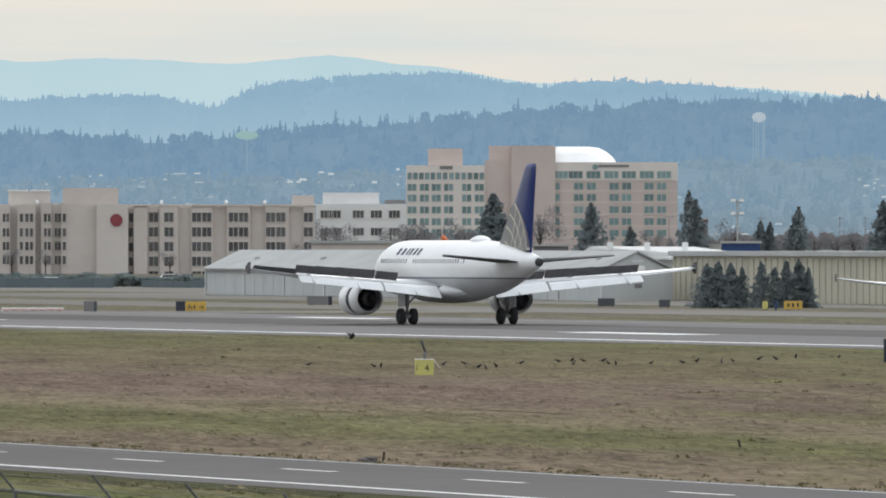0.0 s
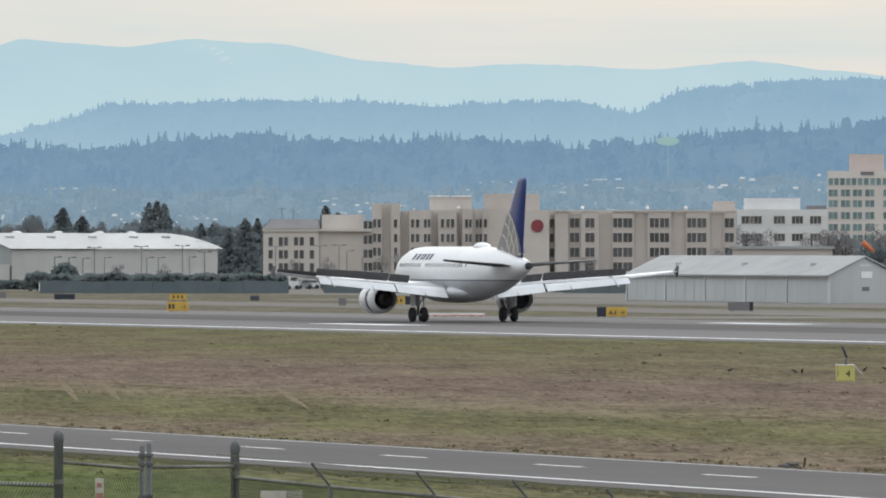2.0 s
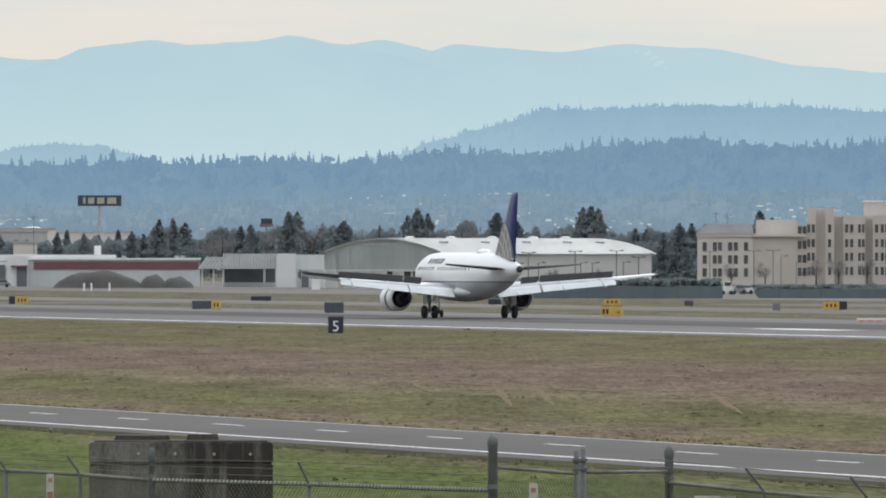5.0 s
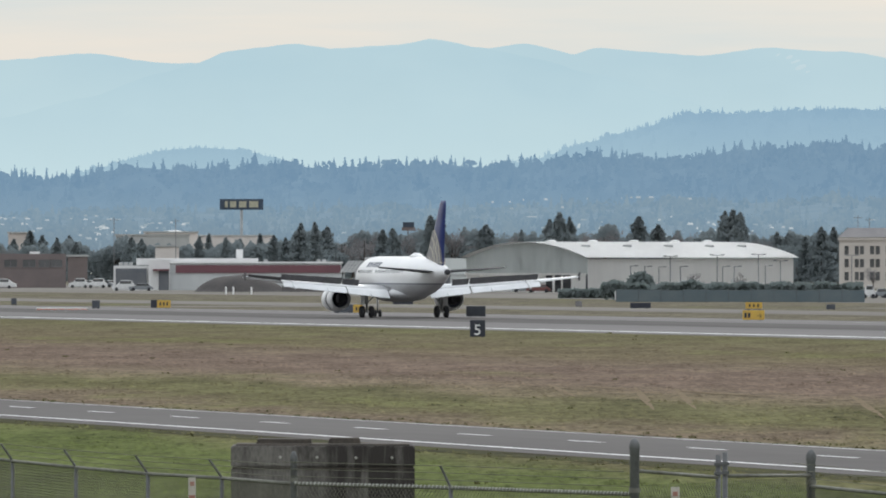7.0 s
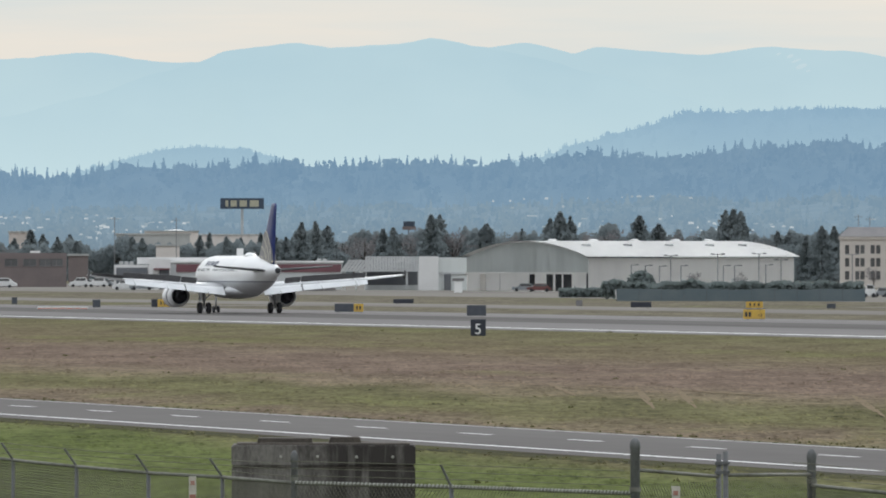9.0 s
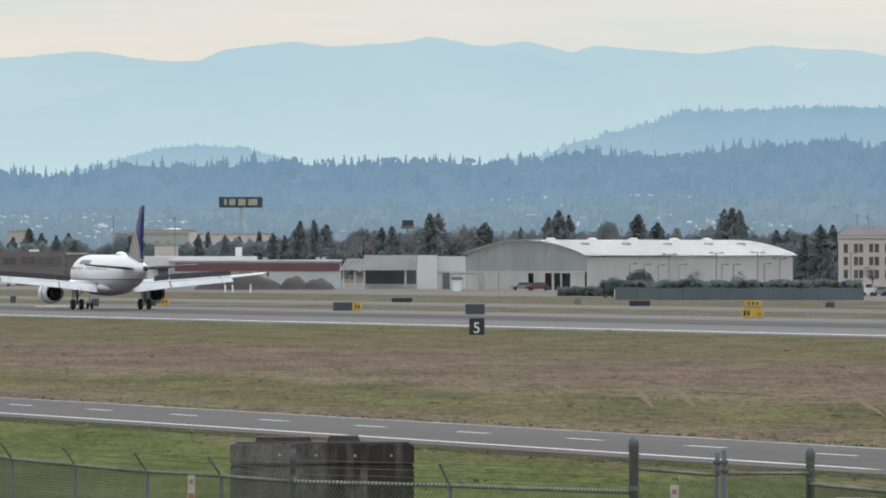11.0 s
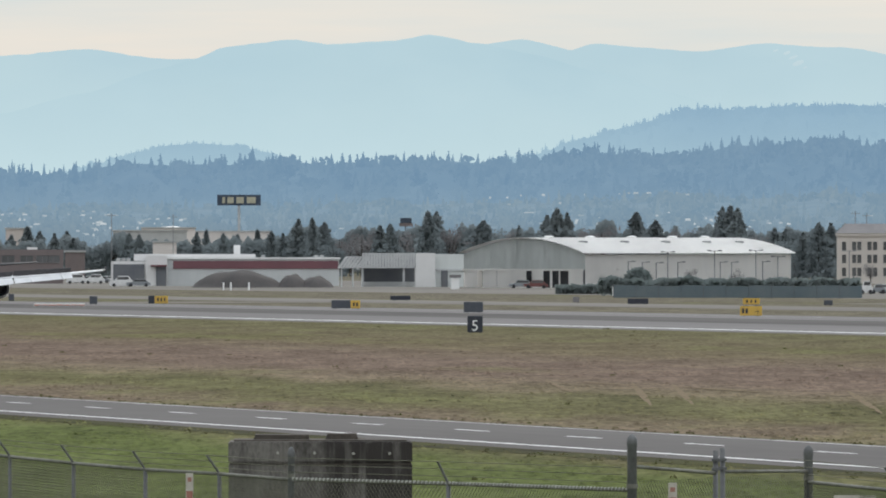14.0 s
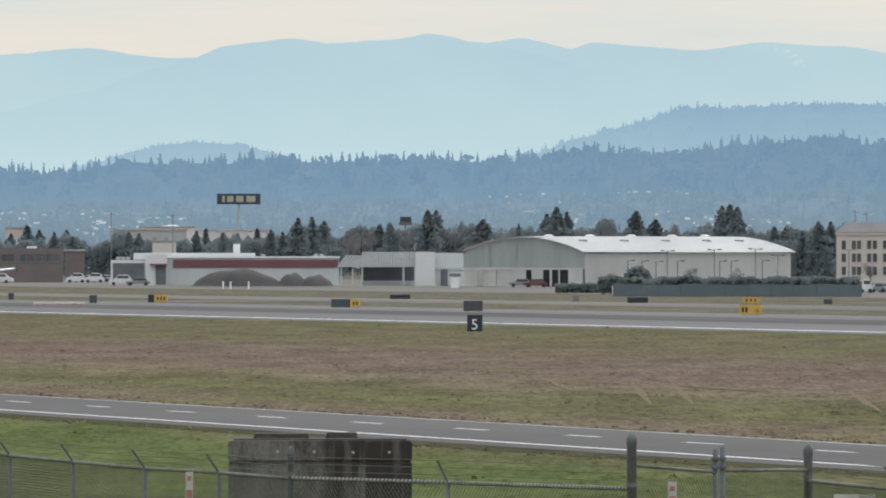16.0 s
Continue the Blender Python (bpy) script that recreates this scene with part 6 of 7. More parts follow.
def rod(p, q, r, n=6):
    p, q = Vector(p), Vector(q)
    d = (q - p).normalized()
    a = d.cross(Vector((0.3, 0.2, 1)) if abs(d.z) < 0.9 else Vector((1, 0, 0))).normalized()
    b = d.cross(a)
    return loft([[tuple(c + (a * math.cos(6.28319 * i / n) + b * math.sin(6.28319 * i / n)) * r) for i in range(n)] for c in (p, q)])


def fence_at(px, s, z=0.0):
    return spot(px, BASE / s, z)


def rounded_post(at, top, r, parent, cap=True):
    n = 14
    rows_ = [(0, r), (top - 0.1, r)] + ([(top - 0.09, r * 1.12), (top - 0.03, r * 1.12), (top, r * 0.85), (top + 0.03, r * 0.4)] if cap else [(top, r * 0.95)])
    post = part("post", loft([[(at.x + math.cos(6.28319 * i / n) * q, at.y + math.sin(6.28319 * i / n) * q, z) for i in range(n)] for z, q in rows_]), M_GALV, parent, smooth=True)
    for z in (RAIL_Z + 0.02, RAIL_Z - 0.5):
        part("clamp", loft([[(at.x + math.cos(6.28319 * i / n) * r * 1.2, at.y + math.sin(6.28319 * i / n) * r * 1.2, zz) for i in range(n)] for zz in (z, z + 0.05)]), M_RAIL, post)
    return post


def chain_link(p, q, top, low, parent):
    """Woven diagonal wires between two posts, from low to top."""
    p, q = Vector((p.x, p.y, 0)), Vector((q.x, q.y, 0))
    d = (q - p)
    length = d.length
    d.normalize()
    nrm = Vector((-d.y, d.x, 0))
    verts, faces = [], []
    h = top - low
    w = 0.0016
    k = -h
    while k < length:
        for flip in (0, 1):
            a0, a1 = max(k, 0.0), min(k + h, length)
            if a1 - a0 < 0.02:
                continue
            z0, z1 = low + (a0 - k), low + (a1 - k)
            if flip:
                z0, z1 = top - (a0 - k), top - (a1 - k)
            c0, c1 = p + d * a0 + Vector((0, 0, z0)), p + d * a1 + Vector((0, 0, z1))
            up_ = Vector((0, 0, 1)) - d * (1 if not flip else -1)
            up_ = up_.normalized() * w * 1.4
            s = len(verts)
            for c in (c0, c1):
                for o in (up_ + nrm * w, -up_ + nrm * w, -nrm * w * 1.5):
                    verts.append(tuple(c + o))
            faces += [(s, s + 1, s + 4, s + 3), (s + 1, s + 2, s + 5, s + 4), (s + 2, s, s + 3, s + 5)]
        k += 0.072
    me_ = bpy.data.meshes.new("chain_link")
    me_.from_pydata(verts, [], faces)
    me_.materials.append(M_WIRE)
    ob_ = new("chain_link", me_)
    ob_.parent = parent
    return tagged(ob_, "woven wire mesh", kind="stuff")


fence = thing("chain_link_fence", Matrix(), "weathered chain-link fence with barbed wire arms", "fence")
LEFT = [(-130, 132), (18, 139.5), (130, 144), (257, 148.5), (388, 151.5), (515, 155.5)]
MIDDLE = [(515, 155.5), (793, 158.5), (1118, 163)]
RIGHT = [(1430, 157), (1599, 163.8), (1786, 170.5), (1958, 177), (2125, 184), (2300, 192)]
for run, tilt in ((LEFT, (-0.15, 0.22)), (MIDDLE, (-0.12, 0.25)), (RIGHT, (-0.21, 0.26))):
    for i, (px, s) in enumerate(run):
        at = fence_at(px, s)
        if (px, s) in ((515, 155.5),) and run is LEFT or px in (1118, 1430):
            pass
        elif px == 515:
            rounded_post(at, 3.46, 0.038, fence)
        else:
            post = part("post", rod(at, at + Vector((0, 0, RAIL_Z + 0.02)), 0.026, 10), M_GALV, fence, smooth=True)
            tip = at + Vector((tilt[0], -0.05, RAIL_Z + tilt[1]))
            part("barb_arm", rod(at + Vector((0, 0, RAIL_Z)), tip, 0.014), M_GALV, post, "slanted barbed wire arm")
    for (a, sa), (b, sb) in zip(run, run[1:]):
        p, q = fence_at(a, sa), fence_at(b, sb)
        part("top_rail", rod(p + Vector((0, 0, RAIL_Z)), q + Vector((0, 0, RAIL_Z)), 0.021, 8), M_RAIL, fence, smooth=True)
        chain_link(p, q, RAIL_Z - 0.02, RAIL_Z - 1.2, fence)
        if run is MIDDLE:
            # the mesh's twisted ends and ties along the rail
            bm = bmesh.new()
            n = int((q - p).length / 0.075)
            for k in range(n):
                c = p.lerp(q, (k + 0.5) / n) + Vector((0, -0.026, RAIL_Z))
                box(bm, c.x - 0.012, c.x + 0.012, c.y - 0.004, c.y + 0.004, c.z - 0.006, c.z + 0.028)
            tagged(part("tie_wire", bm, M_TIE, fence, "pale twisted wire ends along the rail"), kind="stuff")
        for k in (0.35, 0.68, 1.0):
            o = Vector((tilt[0] * k, -0.05 * k, RAIL_Z + tilt[1] * k))
            part("barbed_wire", rod(p + o, q + o, 0.0045, 3), M_WIRE, fence)
# gate
gate = thing("double_gate", Matrix(), "galvanised double gate of chain-link between round posts", "gate")
pb, pm1, pm2, pc = fence_at(1118, 163), fence_at(1266, 160.5), fence_at(1278, 160), fence_at(1430, 157)
rounded_post(pb, 3.70, 0.052, gate)
rounded_post(pc, 3.50, 0.05, gate)
for at, top, nxt in ((pm1, 3.52, pb), (pm2, 3.54, pc)):
    leaf = part("gate_leaf", rod(at, at + Vector((0, 0, top)), 0.03, 8), M_GALV, gate, "gate leaf with a tall lock post", smooth=True)
    z0, z1 = (3.38, 3.27) if nxt is pb else (3.24, 3.28)
    part("gate_rail", rod(at + Vector((0, 0, z1)), nxt + Vector((0, 0, z0)), 0.02, 8), M_RAIL, leaf, smooth=True)
    chain_link(nxt, at, 3.22, 2.1, leaf)
    part("brace", rod(at + Vector((0, 0, 3.0)), at.lerp(nxt, 0.35) + Vector((0, 0, 2.3)), 0.01, 6), M_GALV, leaf)
    for z in (3.4, 3.3, 2.95, 2.8):
        part("lug", boxes((at.x - 0.045, at.x + 0.045, at.y - 0.05, at.y + 0.05, z, z + 0.03)), M_GALV, leaf)
part("top_rail", rod(pb + Vector((0, 0, RAIL_Z)), pb + Vector((-0.05, 0.02, RAIL_Z)), 0.02), M_RAIL, gate)
M_FADERED = material("faded_red_print", (0.34, 0.15, 0.12), 0.7, (0.40, 0.22, 0.18), 6)
M_NOTICE = material("weathered_notice", (0.55, 0.52, 0.47), 0.7, (0.46, 0.42, 0.38), 6)
for px, s, wpx, top, hh, red in ((335, 150, 13, 834, 0.42, True), (1190, 161.5, 15, 851, 0.32, True), (1512, 160, 74, 873, 0.32, False)):
    at = fence_at(px, s * 1.004)
    w, zt = wpx / s / 2, EYE_Z - (top - LEVEL) / s
    ob = thing("notice_sign", Matrix.Translation((at.x, at.y, 0)), "small weathered notice wired to the fence" if red else "wide white notice board wired to the fence", "sign")
    brd = part("board", boxes((-w, w, -0.01, 0.01, zt - hh, zt)), M_NOTICE, ob)
    if red:
        part("red_band", boxes((-w + 0.008, w - 0.008, -0.016, -0.01, zt - hh * 0.72, zt - hh * 0.5)), M_FADERED, brd)
        part("print_bar", boxes((-w + 0.02, w - 0.02, -0.016, -0.01, zt - 0.1, zt - 0.05)), M_FADERED, brd)
    else:
        part("print_bar", boxes((-w + 0.05, w - 0.05, -0.016, -0.01, zt - 0.18, zt - 0.1)), M_BLACK, brd)

# stained concrete block beyond the fence
RB = 194.0
S = Site(404, 729, RB, RB)
block = thing("concrete_block", S.m, "old stained concrete bunker with slabs on top", "concrete block")
zt = height(780, RB)
bm = boxes((0, S.wide, 0, 2.2, 0, zt - 0.42))
bmesh.ops.bevel(bm, geom=bm.edges[:], offset=0.03, segments=2, affect="EDGES")
body = part("body", bm, M_CONC, block, "dark-streaked concrete wall")
bm = boxes((-0.004, S.wide + 0.004, -0.006, 2.205, zt - 0.42, zt))
bmesh.ops.bevel(bm, geom=bm.edges[:], offset=0.03, segments=2, affect="EDGES")
part("upper_course", bm, M_CONC, block, "stained upper concrete course")
# upper formwork joint and pale plugs
part("ledge", boxes((0.02, S.wide - 0.02, -0.012, 0.0, zt - 0.45, zt - 0.43)), M_CONCDARK, body)
for px, py in ((491, 800), (556, 800), (625, 801), (689, 801)):
    bm = bmesh.new()
    bmesh.ops.create_cone(bm, cap_ends=True, segments=14, radius1=0.03, radius2=0.026, depth=0.05, matrix=Matrix.Translation((S.x(px), -0.03, S.z(py))) @ Matrix.Rotation(radians(90), 4, "X"))
    part("mortar_plug", bm, M_PALEKNOB, body, "pale mortar plug")
for a, b, top, y in ((446, 548, 769, 0.9), (574, 634, 767.5, 1.0)):
    bm = boxes((S.x(a), S.x(b), y, y + 1.1, zt, S.z(top)))
    for v in bm.verts:
        if v.co.z > zt + 0.01:
            v.co.x += 0.06 if v.co.x < S.x((a + b) / 2) else -0.03
    part("slab", bm, M_CONCDARK, block, "dark mossy concrete slab")
bm = boxes((0.1, S.wide - 0.1, 0.3, 2.1, zt, zt + 0.03))
part("capping", bm, M_CONCDARK, block)

# ---- airfield signs ----


def letters(text, size, mat, parent, x, y, z, name="legend"):
    cu = bpy.data.curves.new(name, "FONT")
    cu.body, cu.size, cu.align_x, cu.extrude = text, size, "CENTER", 0.006
    tmp = bpy.data.objects.new("tmp", cu)
    me_ = bpy.data.meshes.new_from_object(tmp)
    bpy.data.objects.remove(tmp)
    me_.materials.append(mat)
    ob_ = new(name, me_)
    ob_.parent = parent
    ob_.matrix_basis = Matrix.Translation((x, y, z)) @ Matrix.Rotation(radians(90), 4, "X")
    return ob_


def airfield_sign(px, base, panels, top, label, legends=(), foot=0.12):
    """A sign box on short legs; panels: (left, right, material) by bearing."""
    r = BASE * EYE_Z / (base - LEVEL)
    k = r / BASE
    m = Matrix.Translation(spot(px, r, 0)) @ Matrix.Rotation(-(px - 784) / FOCAL, 4, "Z")
    ob = thing("airfield_sign", m, label, "sign", "airfield signs")
    zt_ = (base - top) * k
    for a, b, mat in panels:
        x0, x1 = (a - px) * k, (b - px) * k
        bm_ = boxes((x0 + 0.01, x1 - 0.01, -0.12, 0.12, foot, zt_))
        bmesh.ops.bevel(bm_, geom=bm_.edges[:], offset=0.025, segments=1, affect="EDGES")
        part("panel", bm_, mat, ob)
        part("rim", boxes((x0, x1, -0.1, 0.14, zt_, zt_ + 0.03)), M_BACK, ob)
        for x in (x0 + (x1 - x0) * 0.2, x0 + (x1 - x0) * 0.8):
            part("leg", boxes((x - 0.04, x + 0.04, -0.05, 0.05, 0, foot)), M_GALV, ob)
        if not legends and mat is M_YELLOW and x1 - x0 > 0.6:
            n_ = 3 if x1 - x0 > 1.2 else 2
            for i_ in range(n_):
                xc = x0 + (x1 - x0) * (i_ + 1) / (n_ + 1)
                part("legend_bar", boxes((xc - 0.09, xc + 0.09, -0.135, -0.12, foot + (zt_ - foot) * 0.28, foot + (zt_ - foot) * 0.72)), M_BLACK if mat is M_YELLOW else M_SLATE, ob)
    for text, lx, lz, size, mat in legends:
        letters(text, size, mat, ob, (lx - px) * k, -0.135, (base - lz) * k)
    return ob, k, r


ob, k, r = airfield_sign(840, 588, ((826.5, 854, M_BLACK),), 558, "black distance sign with a white figure five", (("5", 840, 583.5, 1.12, M_LINE),), 0.06)
airfield_sign(837, 553, ((820, 854.5, M_BACK),), 533, "dark back of a runway distance sign")
airfield_sign(607, 546, ((586, 620, M_BACK), (620, 637, M_YELLOW)), 530, "dark and yellow taxiway sign")
airfield_sign(708, 531, ((690, 726, M_BLACK),), 522, "low black taxiway sign")
airfield_sign(280, 537, ((262, 273, M_BLACK), (273, 297, M_YELLOW)), 522, "black and yellow taxiway sign")
airfield_sign(165, 538, ((158, 172, M_BACK),), 523, "dark back of a small sign")
airfield_sign(20, 532, ((15, 25, M_BACK),), 519, "dark back of a small sign")
airfield_sign(1018, 535, ((1013, 1025, M_SLATE),), 524, "grey utility box sign by the taxiway")
airfield_sign(1128, 538, ((1110, 1147, M_BLACK),), 527, "low black taxiway sign with an orange lamp")
airfield_sign(1328, 559, ((1309, 1348, M_YELLOW),), 540, "yellow two-tier taxiway sign with an arrow", (("→", 1339, 553.5, 0.6, M_BLACK),))
airfield_sign(1328.5, 551, ((1314, 1344, M_YELLOW),), 526, "yellow upper taxiway sign", (), 0.8)
airfield_sign(1464, 540, ((1457, 1473, M_BACK),), 530, "dark back of a small sign")
airfield_sign(1620, 548, ((1613, 1627, M_SLATE),), 535, "grey back of a small sign")
airfield_sign(1718, 547, ((1702, 1731, M_YELLOW), (1731, 1745, M_BLACK)), 531, "yellow and black taxiway sign")
airfield_sign(1919, 569, ((1907, 1925, M_SLATE), (1925, 1931, M_BACK)), 550, "dark back of a taxiway sign")
airfield_sign(2096, 569, ((2070, 2087, M_BLACK), (2087, 2124, M_YELLOW)), 550, "black and yellow taxiway sign with an arrow", (("A4", 2098, 564, 0.62, M_BLACK), ("→", 2115, 563.5, 0.6, M_BLACK)))
airfield_sign(2325, 558, ((2302, 2340, M_SLATE), (2340, 2347, M_BLACK)), 541, "grey back of a wide sign")
airfield_sign(2832, 560, ((2817, 2847, M_BACK),), 545, "dark back of a sign")
airfield_sign(2934, 562, ((2925, 2945, M_BACK),), 547, "dark back of a sign")
airfield_sign(3163, 566, ((3108, 3118, M_PALEYEL), (3130, 3134, M_BLUE), (3146, 3179, M_YELLOW)), 549, "yellow taxiway sign with small boxes beside it")
airfield_sign(3338, 661, ((3322, 3354, M_BLACK),), 617, "black runway distance sign at the verge", (), 0.1)
# bars for the unreadable legend of the yellow sign
r = BASE * EYE_Z / (559 - LEVEL)
ob = [o for o in bpy.data.objects if o.get("label", "").startswith("yellow two-tier")][0]
for x in (-0.72, -0.38):
    part("legend_bar", boxes((x - 0.11, x + 0.11, -0.14, -0.12, 0.32, 0.78)), M_BLACK, ob)

# bird-scaring gas cannon in a faded yellow box with its lid down
r = BASE * EYE_Z / (680 - LEVEL)
k = r / BASE
ob = thing("gas_cannon_box", Matrix.Translation(spot(2511, r, 0)), "faded yellow equipment box with a raised pipe", "equipment box")
w = 15.5 * k
body = part("box", boxes((-w, w, 0, 0.7, 0, 27 * k)), M_PALEYEL, ob, "faded yellow box")
part("rim", boxes((-w - 0.02, w + 0.02, -0.02, 0.72, 27 * k, 28.5 * k)), M_LINE, body)
letters("4", 0.42, M_BLACK, body, 0.09, -0.012, 7 * k)
part("legend_bar", boxes((-w + 0.02, -w + 0.05, -0.01, 0, 8 * k, 18 * k)), M_BLACK, body)
bm = bmesh.new()
q = [bm.verts.new(c) for c in ((w + 0.01, 0, 27 * k), (w + 0.01, 0.7, 27 * k), (w + 0.36, 0.7, 12 * k), (w + 0.36, 0, 12 * k))]
bm.faces.new(q)
bmesh.ops.solidify(bm, geom=bm.faces[:], thickness=0.05)
part("lid", bm, M_LINE, ob, "pale open lid")
part("stand", rod((0.02, 0.35, 27 * k), (0.02, 0.35, 42 * k), 0.07), M_GALV, ob, smooth=True)
part("pipe", rod((0.06, 0.35, 40 * k), (-0.14, 0.3, 61 * k), 0.06, 10), M_DARK, ob, "dark tilted pipe", smooth=True)

# low orange and white barrier boards on the taxiway
for px0, px1, base in ((1762, 1872, 567), (60, 150, 540)):
    n = 7
    for i in range(n):
        px = px0 + (px1 - px0) * (i + 0.5) / n
        r = BASE * EYE_Z / (base - LEVEL)
        hw = (px1 - px0) / n * r / BASE / 2 * 0.94
        ob = thing("barrier_board", Matrix.Translation(spot(px, r + (i % 2) * 3, 0)), "low orange and white barrier board", "barrier", "barrier boards")
        part("board", boxes((-hw, hw, -0.1, 0.1, 0.05, 0.32)), M_LINE, ob)
        part("orange_band", boxes((-hw * 0.9, hw * 0.9, -0.12, -0.1, 0.08, 0.16)), M_ORANGE, ob)
        part("foot", boxes((-hw * 0.4, hw * 0.4, -0.2, 0.2, 0, 0.05)), M_BACK, ob)

# windsock
r = 1120
ob = thing("windsock", Matrix.Translation(spot(2547, r, 0)), "orange windsock drooping from a steel mast", "windsock")
zt = height(428, r)
part("mast", rod((-0.5, 0, 0), (-0.5, 0, zt), 0.06), M_GALV, ob)
part("sock", loft([[(-0.4 + d * 1.05 + math.cos(a) * q * 0.4, math.sin(a) * q, zt - 0.45 - d * 0.9 + math.cos(a) * q * 0.6) for a in [6.28319 * i / 12 for i in range(12)]] for d, q in ((0, 0.42), (0.4, 0.38), (0.8, 0.31), (1.2, 0.25))]), M_ORANGE, ob, "orange cloth sock", smooth=True)

# ---- lamps, poles, cars ----


def street_lamp(px, r, top, arm=1, label="slim grey street lamp beyond the airfield"):
    z = height(top, r)
    ob = thing("street_lamp", Matrix.Translation(spot(px, r, 0)), label, "street lamp", "street lamps")
    part("pole", rod((0, 0, 0), (0, 0, z), 0.08, 8), M_POLE, ob)
    part("arm", boxes((-0.9 if arm == 2 else -0.05, 0.95, -0.06, 0.06, z - 0.1, z)), M_POLE, ob)
    for x in ((0.9,) if arm == 1 else (0.9, -0.85)):
        part("lamp_head", boxes((x - 0.3, x + 0.3, -0.2, 0.2, z - 0.08, z + 0.1)), M_POLE, ob)


for px, top, a in ((1111, 461, 1), (1136, 462, 1), (1161, 463, 1), (1181, 444, 2), (1199, 462, 1), (1264, 442, 2), (1274, 462, 1), (1294, 462, 1), (1337, 441, 2), (1349, 461, 1), (1376, 452, 2), (1502, 442, 2), (1580, 441, 2), (1614, 440, 2), (1628, 450, 1),
                   (1655, 462, 1), (2357, 390, 1), (2825, 400, 2), (2943, 400, 2)):
    street_lamp(px, 1600 if px < 2200 else 2350, top, a)
r = 2200
ob = thing("light_mast", Matrix.Translation(spot(3064, r, 0)), "tall floodlight mast with four lamps", "light mast")
z = height(371, r)
part("pole", rod((0, 0, 0), (0, 0, z), 0.2, 8), M_ROOFGREY, ob)
for zz in (0.0, -2.9):
    part("crossbar", boxes((-1.2, 1.2, -0.1, 0.1, z + zz - 0.4, z + zz - 0.2)), M_GALV, ob)
    for x in (-0.95, 0.95):
        part("floodlight", boxes((x - 0.5, x + 0.5, -0.4, 0.3, z + zz - 0.3, z + zz + 0.35)), M_ROOFWHITE, ob)
poles = []
for px, top in ((3105, 399), (3245, 399), (3290, 399), (3345, 399), (197, 376), (306, 378), (1513, 372), (1533, 376)):
    r = 2350
    z = height(top, r)
    ob = thing("utility_pole", Matrix.Translation(spot(px, r, 0)), "thin dark utility pole", "utility pole", "utility poles")
    part("pole", rod((0, 0, 0), (0, 0, z), 0.09, 8), M_POLE, ob)
    part("crossarm", boxes((-1.0, 1.0, -0.06, 0.06, z - 0.6, z - 0.48)), M_POLE, ob)


def car(px, r, wid, mat, label, van=False, z=0.0, turn=0.0):
    ob = thing("parked_car", Matrix.Translation(spot(px, r, z)) @ Matrix.Rotation(turn, 4, "Z"), label, "car", "parked cars")
    w = wid / 2
    h = 2.0 if van else 1.45
    bm_ = loft([[(-w, y, 0.3), (-w, y, 0.85), (-w * 0.93, y, h * 0.55), (-w * 0.55, y, h * 0.6), (-w * 0.3, y, h), (w * 0.55, y, h), (w * 0.8, y, h * 0.6), (w * 0.97, y, h * 0.5), (w, y, 0.3)] for y in (-0.85, 0.85)])
    bmesh.ops.bevel(bm_, geom=[e for e in bm_.edges if e.calc_length() > 1.0], offset=0.08, segments=2, affect="EDGES")
    b = part("body", bm_, mat, ob, smooth=False)
    part("side_window", boxes((-w * 0.36, w * 0.6, -0.87, -0.8, h * 0.66, h * 0.93)), M_PANE, b)
    for x in (-w * 0.62, w * 0.62):
        bm_ = bmesh.new()
        bmesh.ops.create_cone(bm_, cap_ends=True, segments=14, radius1=0.33, radius2=0.33, depth=0.22, matrix=Matrix.Translation((x, -0.8, 0.33)) @ Matrix.Rotation(radians(90), 4, "X"))
        part("wheel", bm_, M_TYRE, ob)
    return ob


for i, px in enumerate((135, 146, 158, 167, 178, 190)):
    car(px, 2040 + (i % 3) * 40, 4.2, (M_CARW, M_CARG, M_CARW)[i % 3], "pale parked car in a crowded lot", i % 3 == 0)
car(245, 1840, 4.6, M_CARG, "grey parked car before the warehouse")
car(215, 1850, 4.6, M_CARW, "white parked van before the warehouse", True)
car(-10, 2000, 8.0, M_CARW, "white parked van beside a brick office", True)
car(948, 1745, 4.4, M_CARR, "dull red parked car before the hangar")
car(922, 1760, 4.4, M_CARG, "grey parked car before the hangar")
car(1074, 1620, 4.6, M_CARW, "white parked car by the hedge", True)
for i, px in enumerate((1532, 1553, 1566, 1577)):
    car(px, 1480 + i * 12, 2.4 if i else 2.0, (M_CARW, M_CARG, M_CARW, M_CARG)[i], "pale parked car beside the hedge", i == 0)
car(1847, 1350, 4.0, M_CARW, "white parked car before the hotel")
car(2055, 1500, 4.2, M_CARW, "pale parked car before the hotel")
car(2085, 1500, 4.2, M_CARG, "grey parked car before the hotel")
r = 1700
ob = thing("equipment_stand", Matrix.Translation(spot(805, r, 0)), "small white equipment stand before the hangar", "equipment")
part("stand", boxes((-0.7, 0.7, -0.3, 0.3, 0, 1.9)), M_ROOFWHITE, ob)
part("hood", boxes((-1.0, 1.0, -0.5, 0.5, 2.0, 2.5)), M_SLATE, ob)
part("neck", boxes((-0.15, 0.15, -0.15, 0.15, 1.9, 2.0)), M_SLATE, ob)
for px, base in ((395, 512), (408, 512), (440, 512), (1085, 522), (1095, 522), (2125 - 0, 525)):
    r = BASE * EYE_Z / (base - LEVEL)
    ob = thing("marker_post", Matrix.Translation(spot(px, r, 0)), "short white marker post", "post", "marker posts")
    part("post", rod((0, 0, 0), (0, 0, 1.3), 0.14, 8), M_ROOFWHITE, ob)

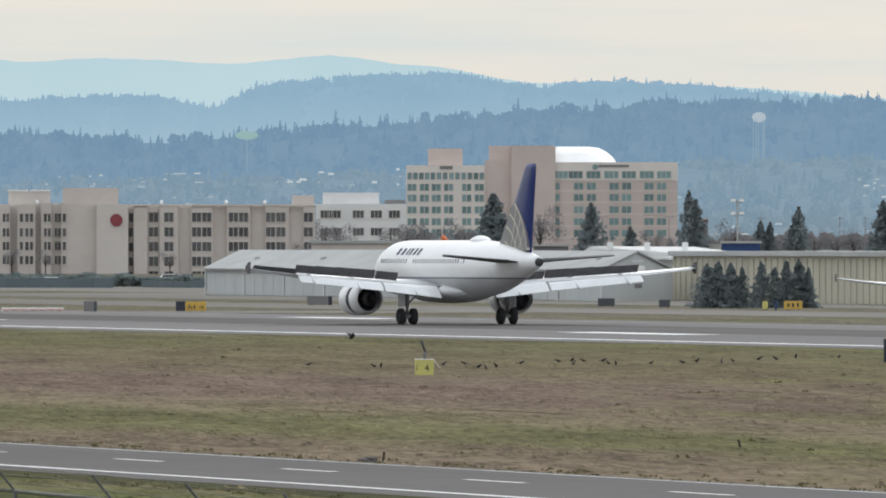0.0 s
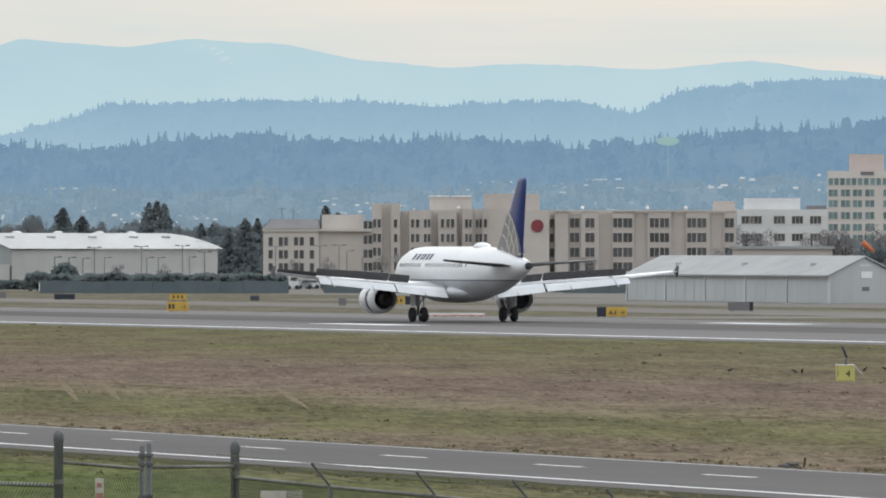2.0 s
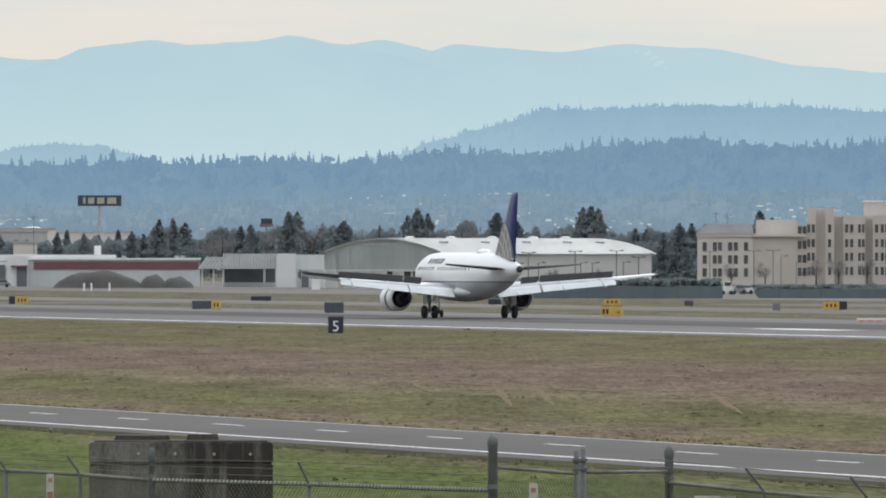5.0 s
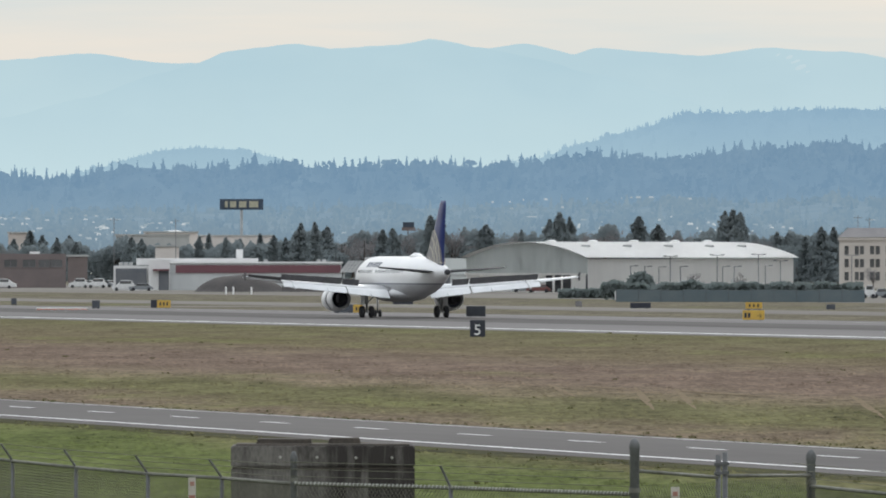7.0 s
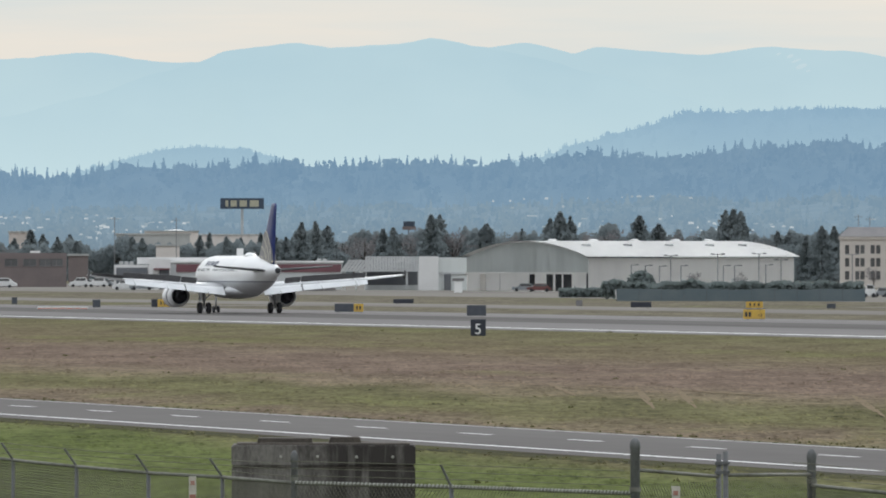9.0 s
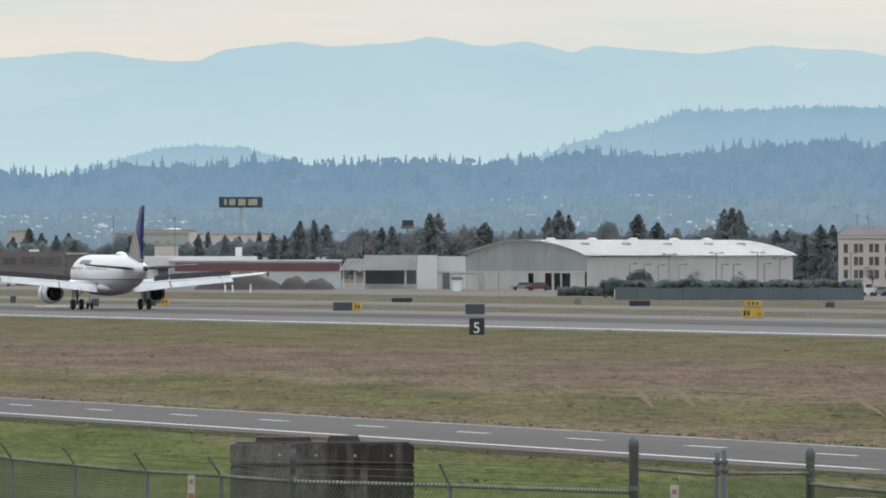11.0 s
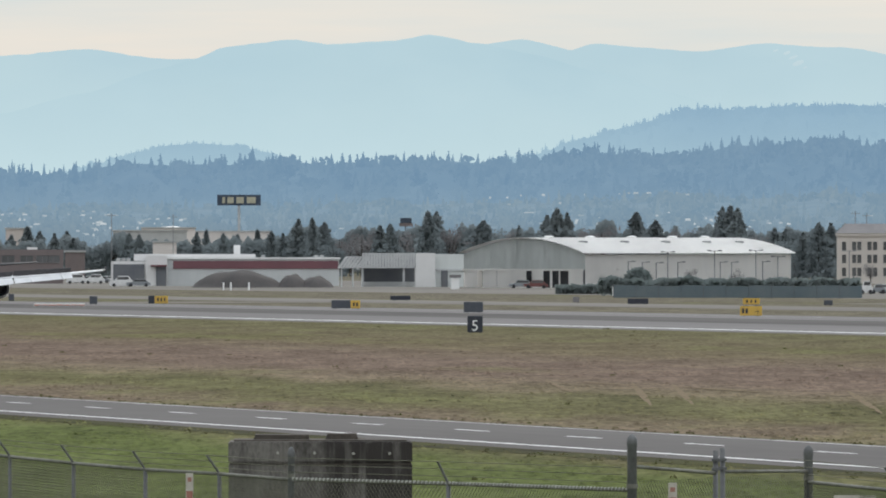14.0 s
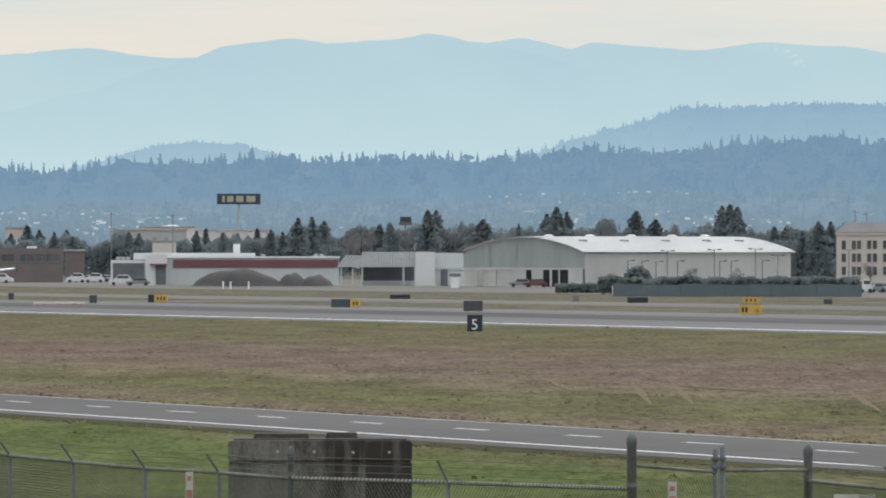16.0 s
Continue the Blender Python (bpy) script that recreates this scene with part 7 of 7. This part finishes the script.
# a clod and stakes in the turf by the road
for px, base, top, lean in ((2437, 834, 816, 0.1), (3069, 808, 794, -0.25)):
    r = BASE * EYE_Z / (base - LEVEL)
    z = (base - top) * r / BASE
    ob = thing("wooden_stake", Matrix.Translation(spot(px, r, 0)), "short weathered stake leaning in the turf", "stake")
    part("stake", rod((0, 0, 0), (lean * z, 0, z), 0.035, 6), M_BARK, ob)
r = BASE * EYE_Z / (834 - LEVEL)
bm = bmesh.new()
bmesh.ops.create_icosphere(bm, subdivisions=3, radius=1.0)
for v in bm.verts:
    v.co *= 0.8 + 0.4 * noise.noise(v.co * 1.7)
    v.co = Vector((v.co.x * 0.36, v.co.y * 0.3, max(-0.02, v.co.z * 0.14)))
tagged(part("earth_clod", bm, M_EARTH, m=Matrix.Translation(spot(2412, r, 0.02)), smooth=False), "dark clod of turned earth by the road", "clod")

# ---- birds ----


def make_bird(label, spread=False):
    ob = thing("bird", Matrix(), label, "bird", "flock on the turf")
    bm_ = loft([[(x, math.cos(a) * q * 0.8, 0.13 + dz + math.sin(a) * q) for a in [6.28319 * i / 10 for i in range(10)]] for x, q, dz in ((-0.16, 0.012, 0.0), (-0.1, 0.05, 0.0), (0, 0.075, 0.01), (0.1, 0.06, 0.05), (0.14, 0.04, 0.08))])
    part("body", bm_, M_BIRD, ob, smooth=True)
    bm_ = bmesh.new()
    bmesh.ops.create_uvsphere(bm_, u_segments=10, v_segments=8, radius=0.05, matrix=Matrix.Translation((0.17, 0, 0.24)))
    part("head", bm_, M_BIRD, ob, smooth=True)
    part("beak", loft([[(0.2, 0.012, 0.24), (0.2, -0.012, 0.24), (0.2, 0, 0.255)], [(0.27, 0.001, 0.232), (0.27, -0.001, 0.232), (0.27, 0, 0.234)]]), M_BIRD, ob)
    part("tail", boxes((-0.32, -0.13, -0.035, 0.035, 0.11, 0.13)), M_BIRD, ob)
    if spread:
        for s in (-1, 1):
            part("wing", loft([[(0.08, s * 0.03, 0.17), (-0.1, s * 0.03, 0.17), (-0.1, s * 0.03, 0.155)], [(0.06, s * 0.22, 0.36), (-0.1, s * 0.22, 0.34), (-0.1, s * 0.22, 0.335)], [(-0.05, s * 0.4, 0.40), (-0.14, s * 0.4, 0.39), (-0.14, s * 0.4, 0.385)]]), M_BIRD, ob)
    else:
        for y in (-0.03, 0.03):
            part("leg", rod((0.01, y, 0), (0, y, 0.08), 0.008, 5), M_BIRD, ob)
    return ob


stander = make_bird("black crow-like bird standing on the turf")
flyer = make_bird("black bird flapping low over the turf", True)
FLOCK = [(546, 647), (662, 650), (674, 650), (785, 647), (822, 645), (847, 651), (860, 653), (878, 650), (922, 644), (988, 641), (1012, 640), (1015, 646), (1032, 640), (1067, 640), (1077, 645), (1090, 646), (1152, 644), (1208, 643), (1233, 641), (1277, 642), (1297, 640), (1343, 637),
         (1373, 637), (1408, 634), (1484, 633)]
for i, (x, y) in enumerate(FLOCK):
    r = BASE * EYE_Z / (y + 18 - LEVEL)
    m = Matrix.Translation(spot(x + 1759, r, 0)) @ Matrix.Rotation((i * 2.39) % 6.28, 4, "Z") @ Matrix.Scale(0.72 + 0.22 * (i % 4) / 3, 4)
    if i == 0:
        stander.matrix_basis = m
    else:
        copy_thing(stander, Matrix()).matrix_basis = m

# a smaller jet waiting on the far side, its wing tip in view
waiting = copy_thing(plane, Matrix())
tagged(waiting, "white regional jet waiting beyond the runway", "airplane")
pw = spot(3224 + 12.9 / 800 * BASE, 800, 0)
for ob in list(waiting.children_recursive):
    if ob.name.startswith(("spoiler", "aileron", "flap")):
        bpy.data.objects.remove(ob)
waiting.matrix_basis = Matrix.Translation(pw) @ Matrix.Rotation(HEAD - radians(12), 4, "Z") @ Matrix.Scale(0.76, 4)

# ---- what moves ----
# seconds and bearing of the aircraft's main wheels on the runway's centre line
ROLL = [(0, 2568), (0.5, 2361), (1, 2170), (1.5, 1996), (2, 1834), (2.5, 1686), (3, 1548), (3.5, 1420), (4, 1298), (4.5, 1184), (5, 1077),
        (5.2, 1037), (5.7, 940), (6.2, 848), (6.7, 761), (7.3, 660), (7.5, 627), (8, 553), (8.5, 484.5), (9, 418), (9.2, 393), (10.3, 268), (11.3, 163), (11.5, 144), (12, 97.5), (12.5, 51.5), (13, 8),
        (13.5, -33), (14, -74.5), (14.5, -114), (15, -152), (15.5, -188), (16, -222)]
# the flying bird: seconds, bearing and height
FLIGHT = [(0, 2381, 619), (0.2, 2448, 628), (0.4, 2486, 606), (0.6, 2530, 594), (0.8, 2592, 606), (1.0, 2645, 613), (1.5, 2711, 620), (2.2, 2790, 636), (3, 2840, 642), (16, 2840, 642)]


def motions():
    rows = []
    for t, px in ROLL:
        u = V_MID / math.tan(HEAD + (px - 784) / FOCAL)
        p = along(u, V_MID, 0.04)
        rows.append((t, pose(p.x, p.y, p.z, 0, 0, math.degrees(HEAD))))
    walk(plane, rows)
    rows = []
    for t, px, py in FLIGHT:
        p = spot(px, 520, height(py, 520))
        rows.append((t, pose(p.x, p.y, p.z, 0, 0, 20)))
    walk(flyer, rows)


motions()
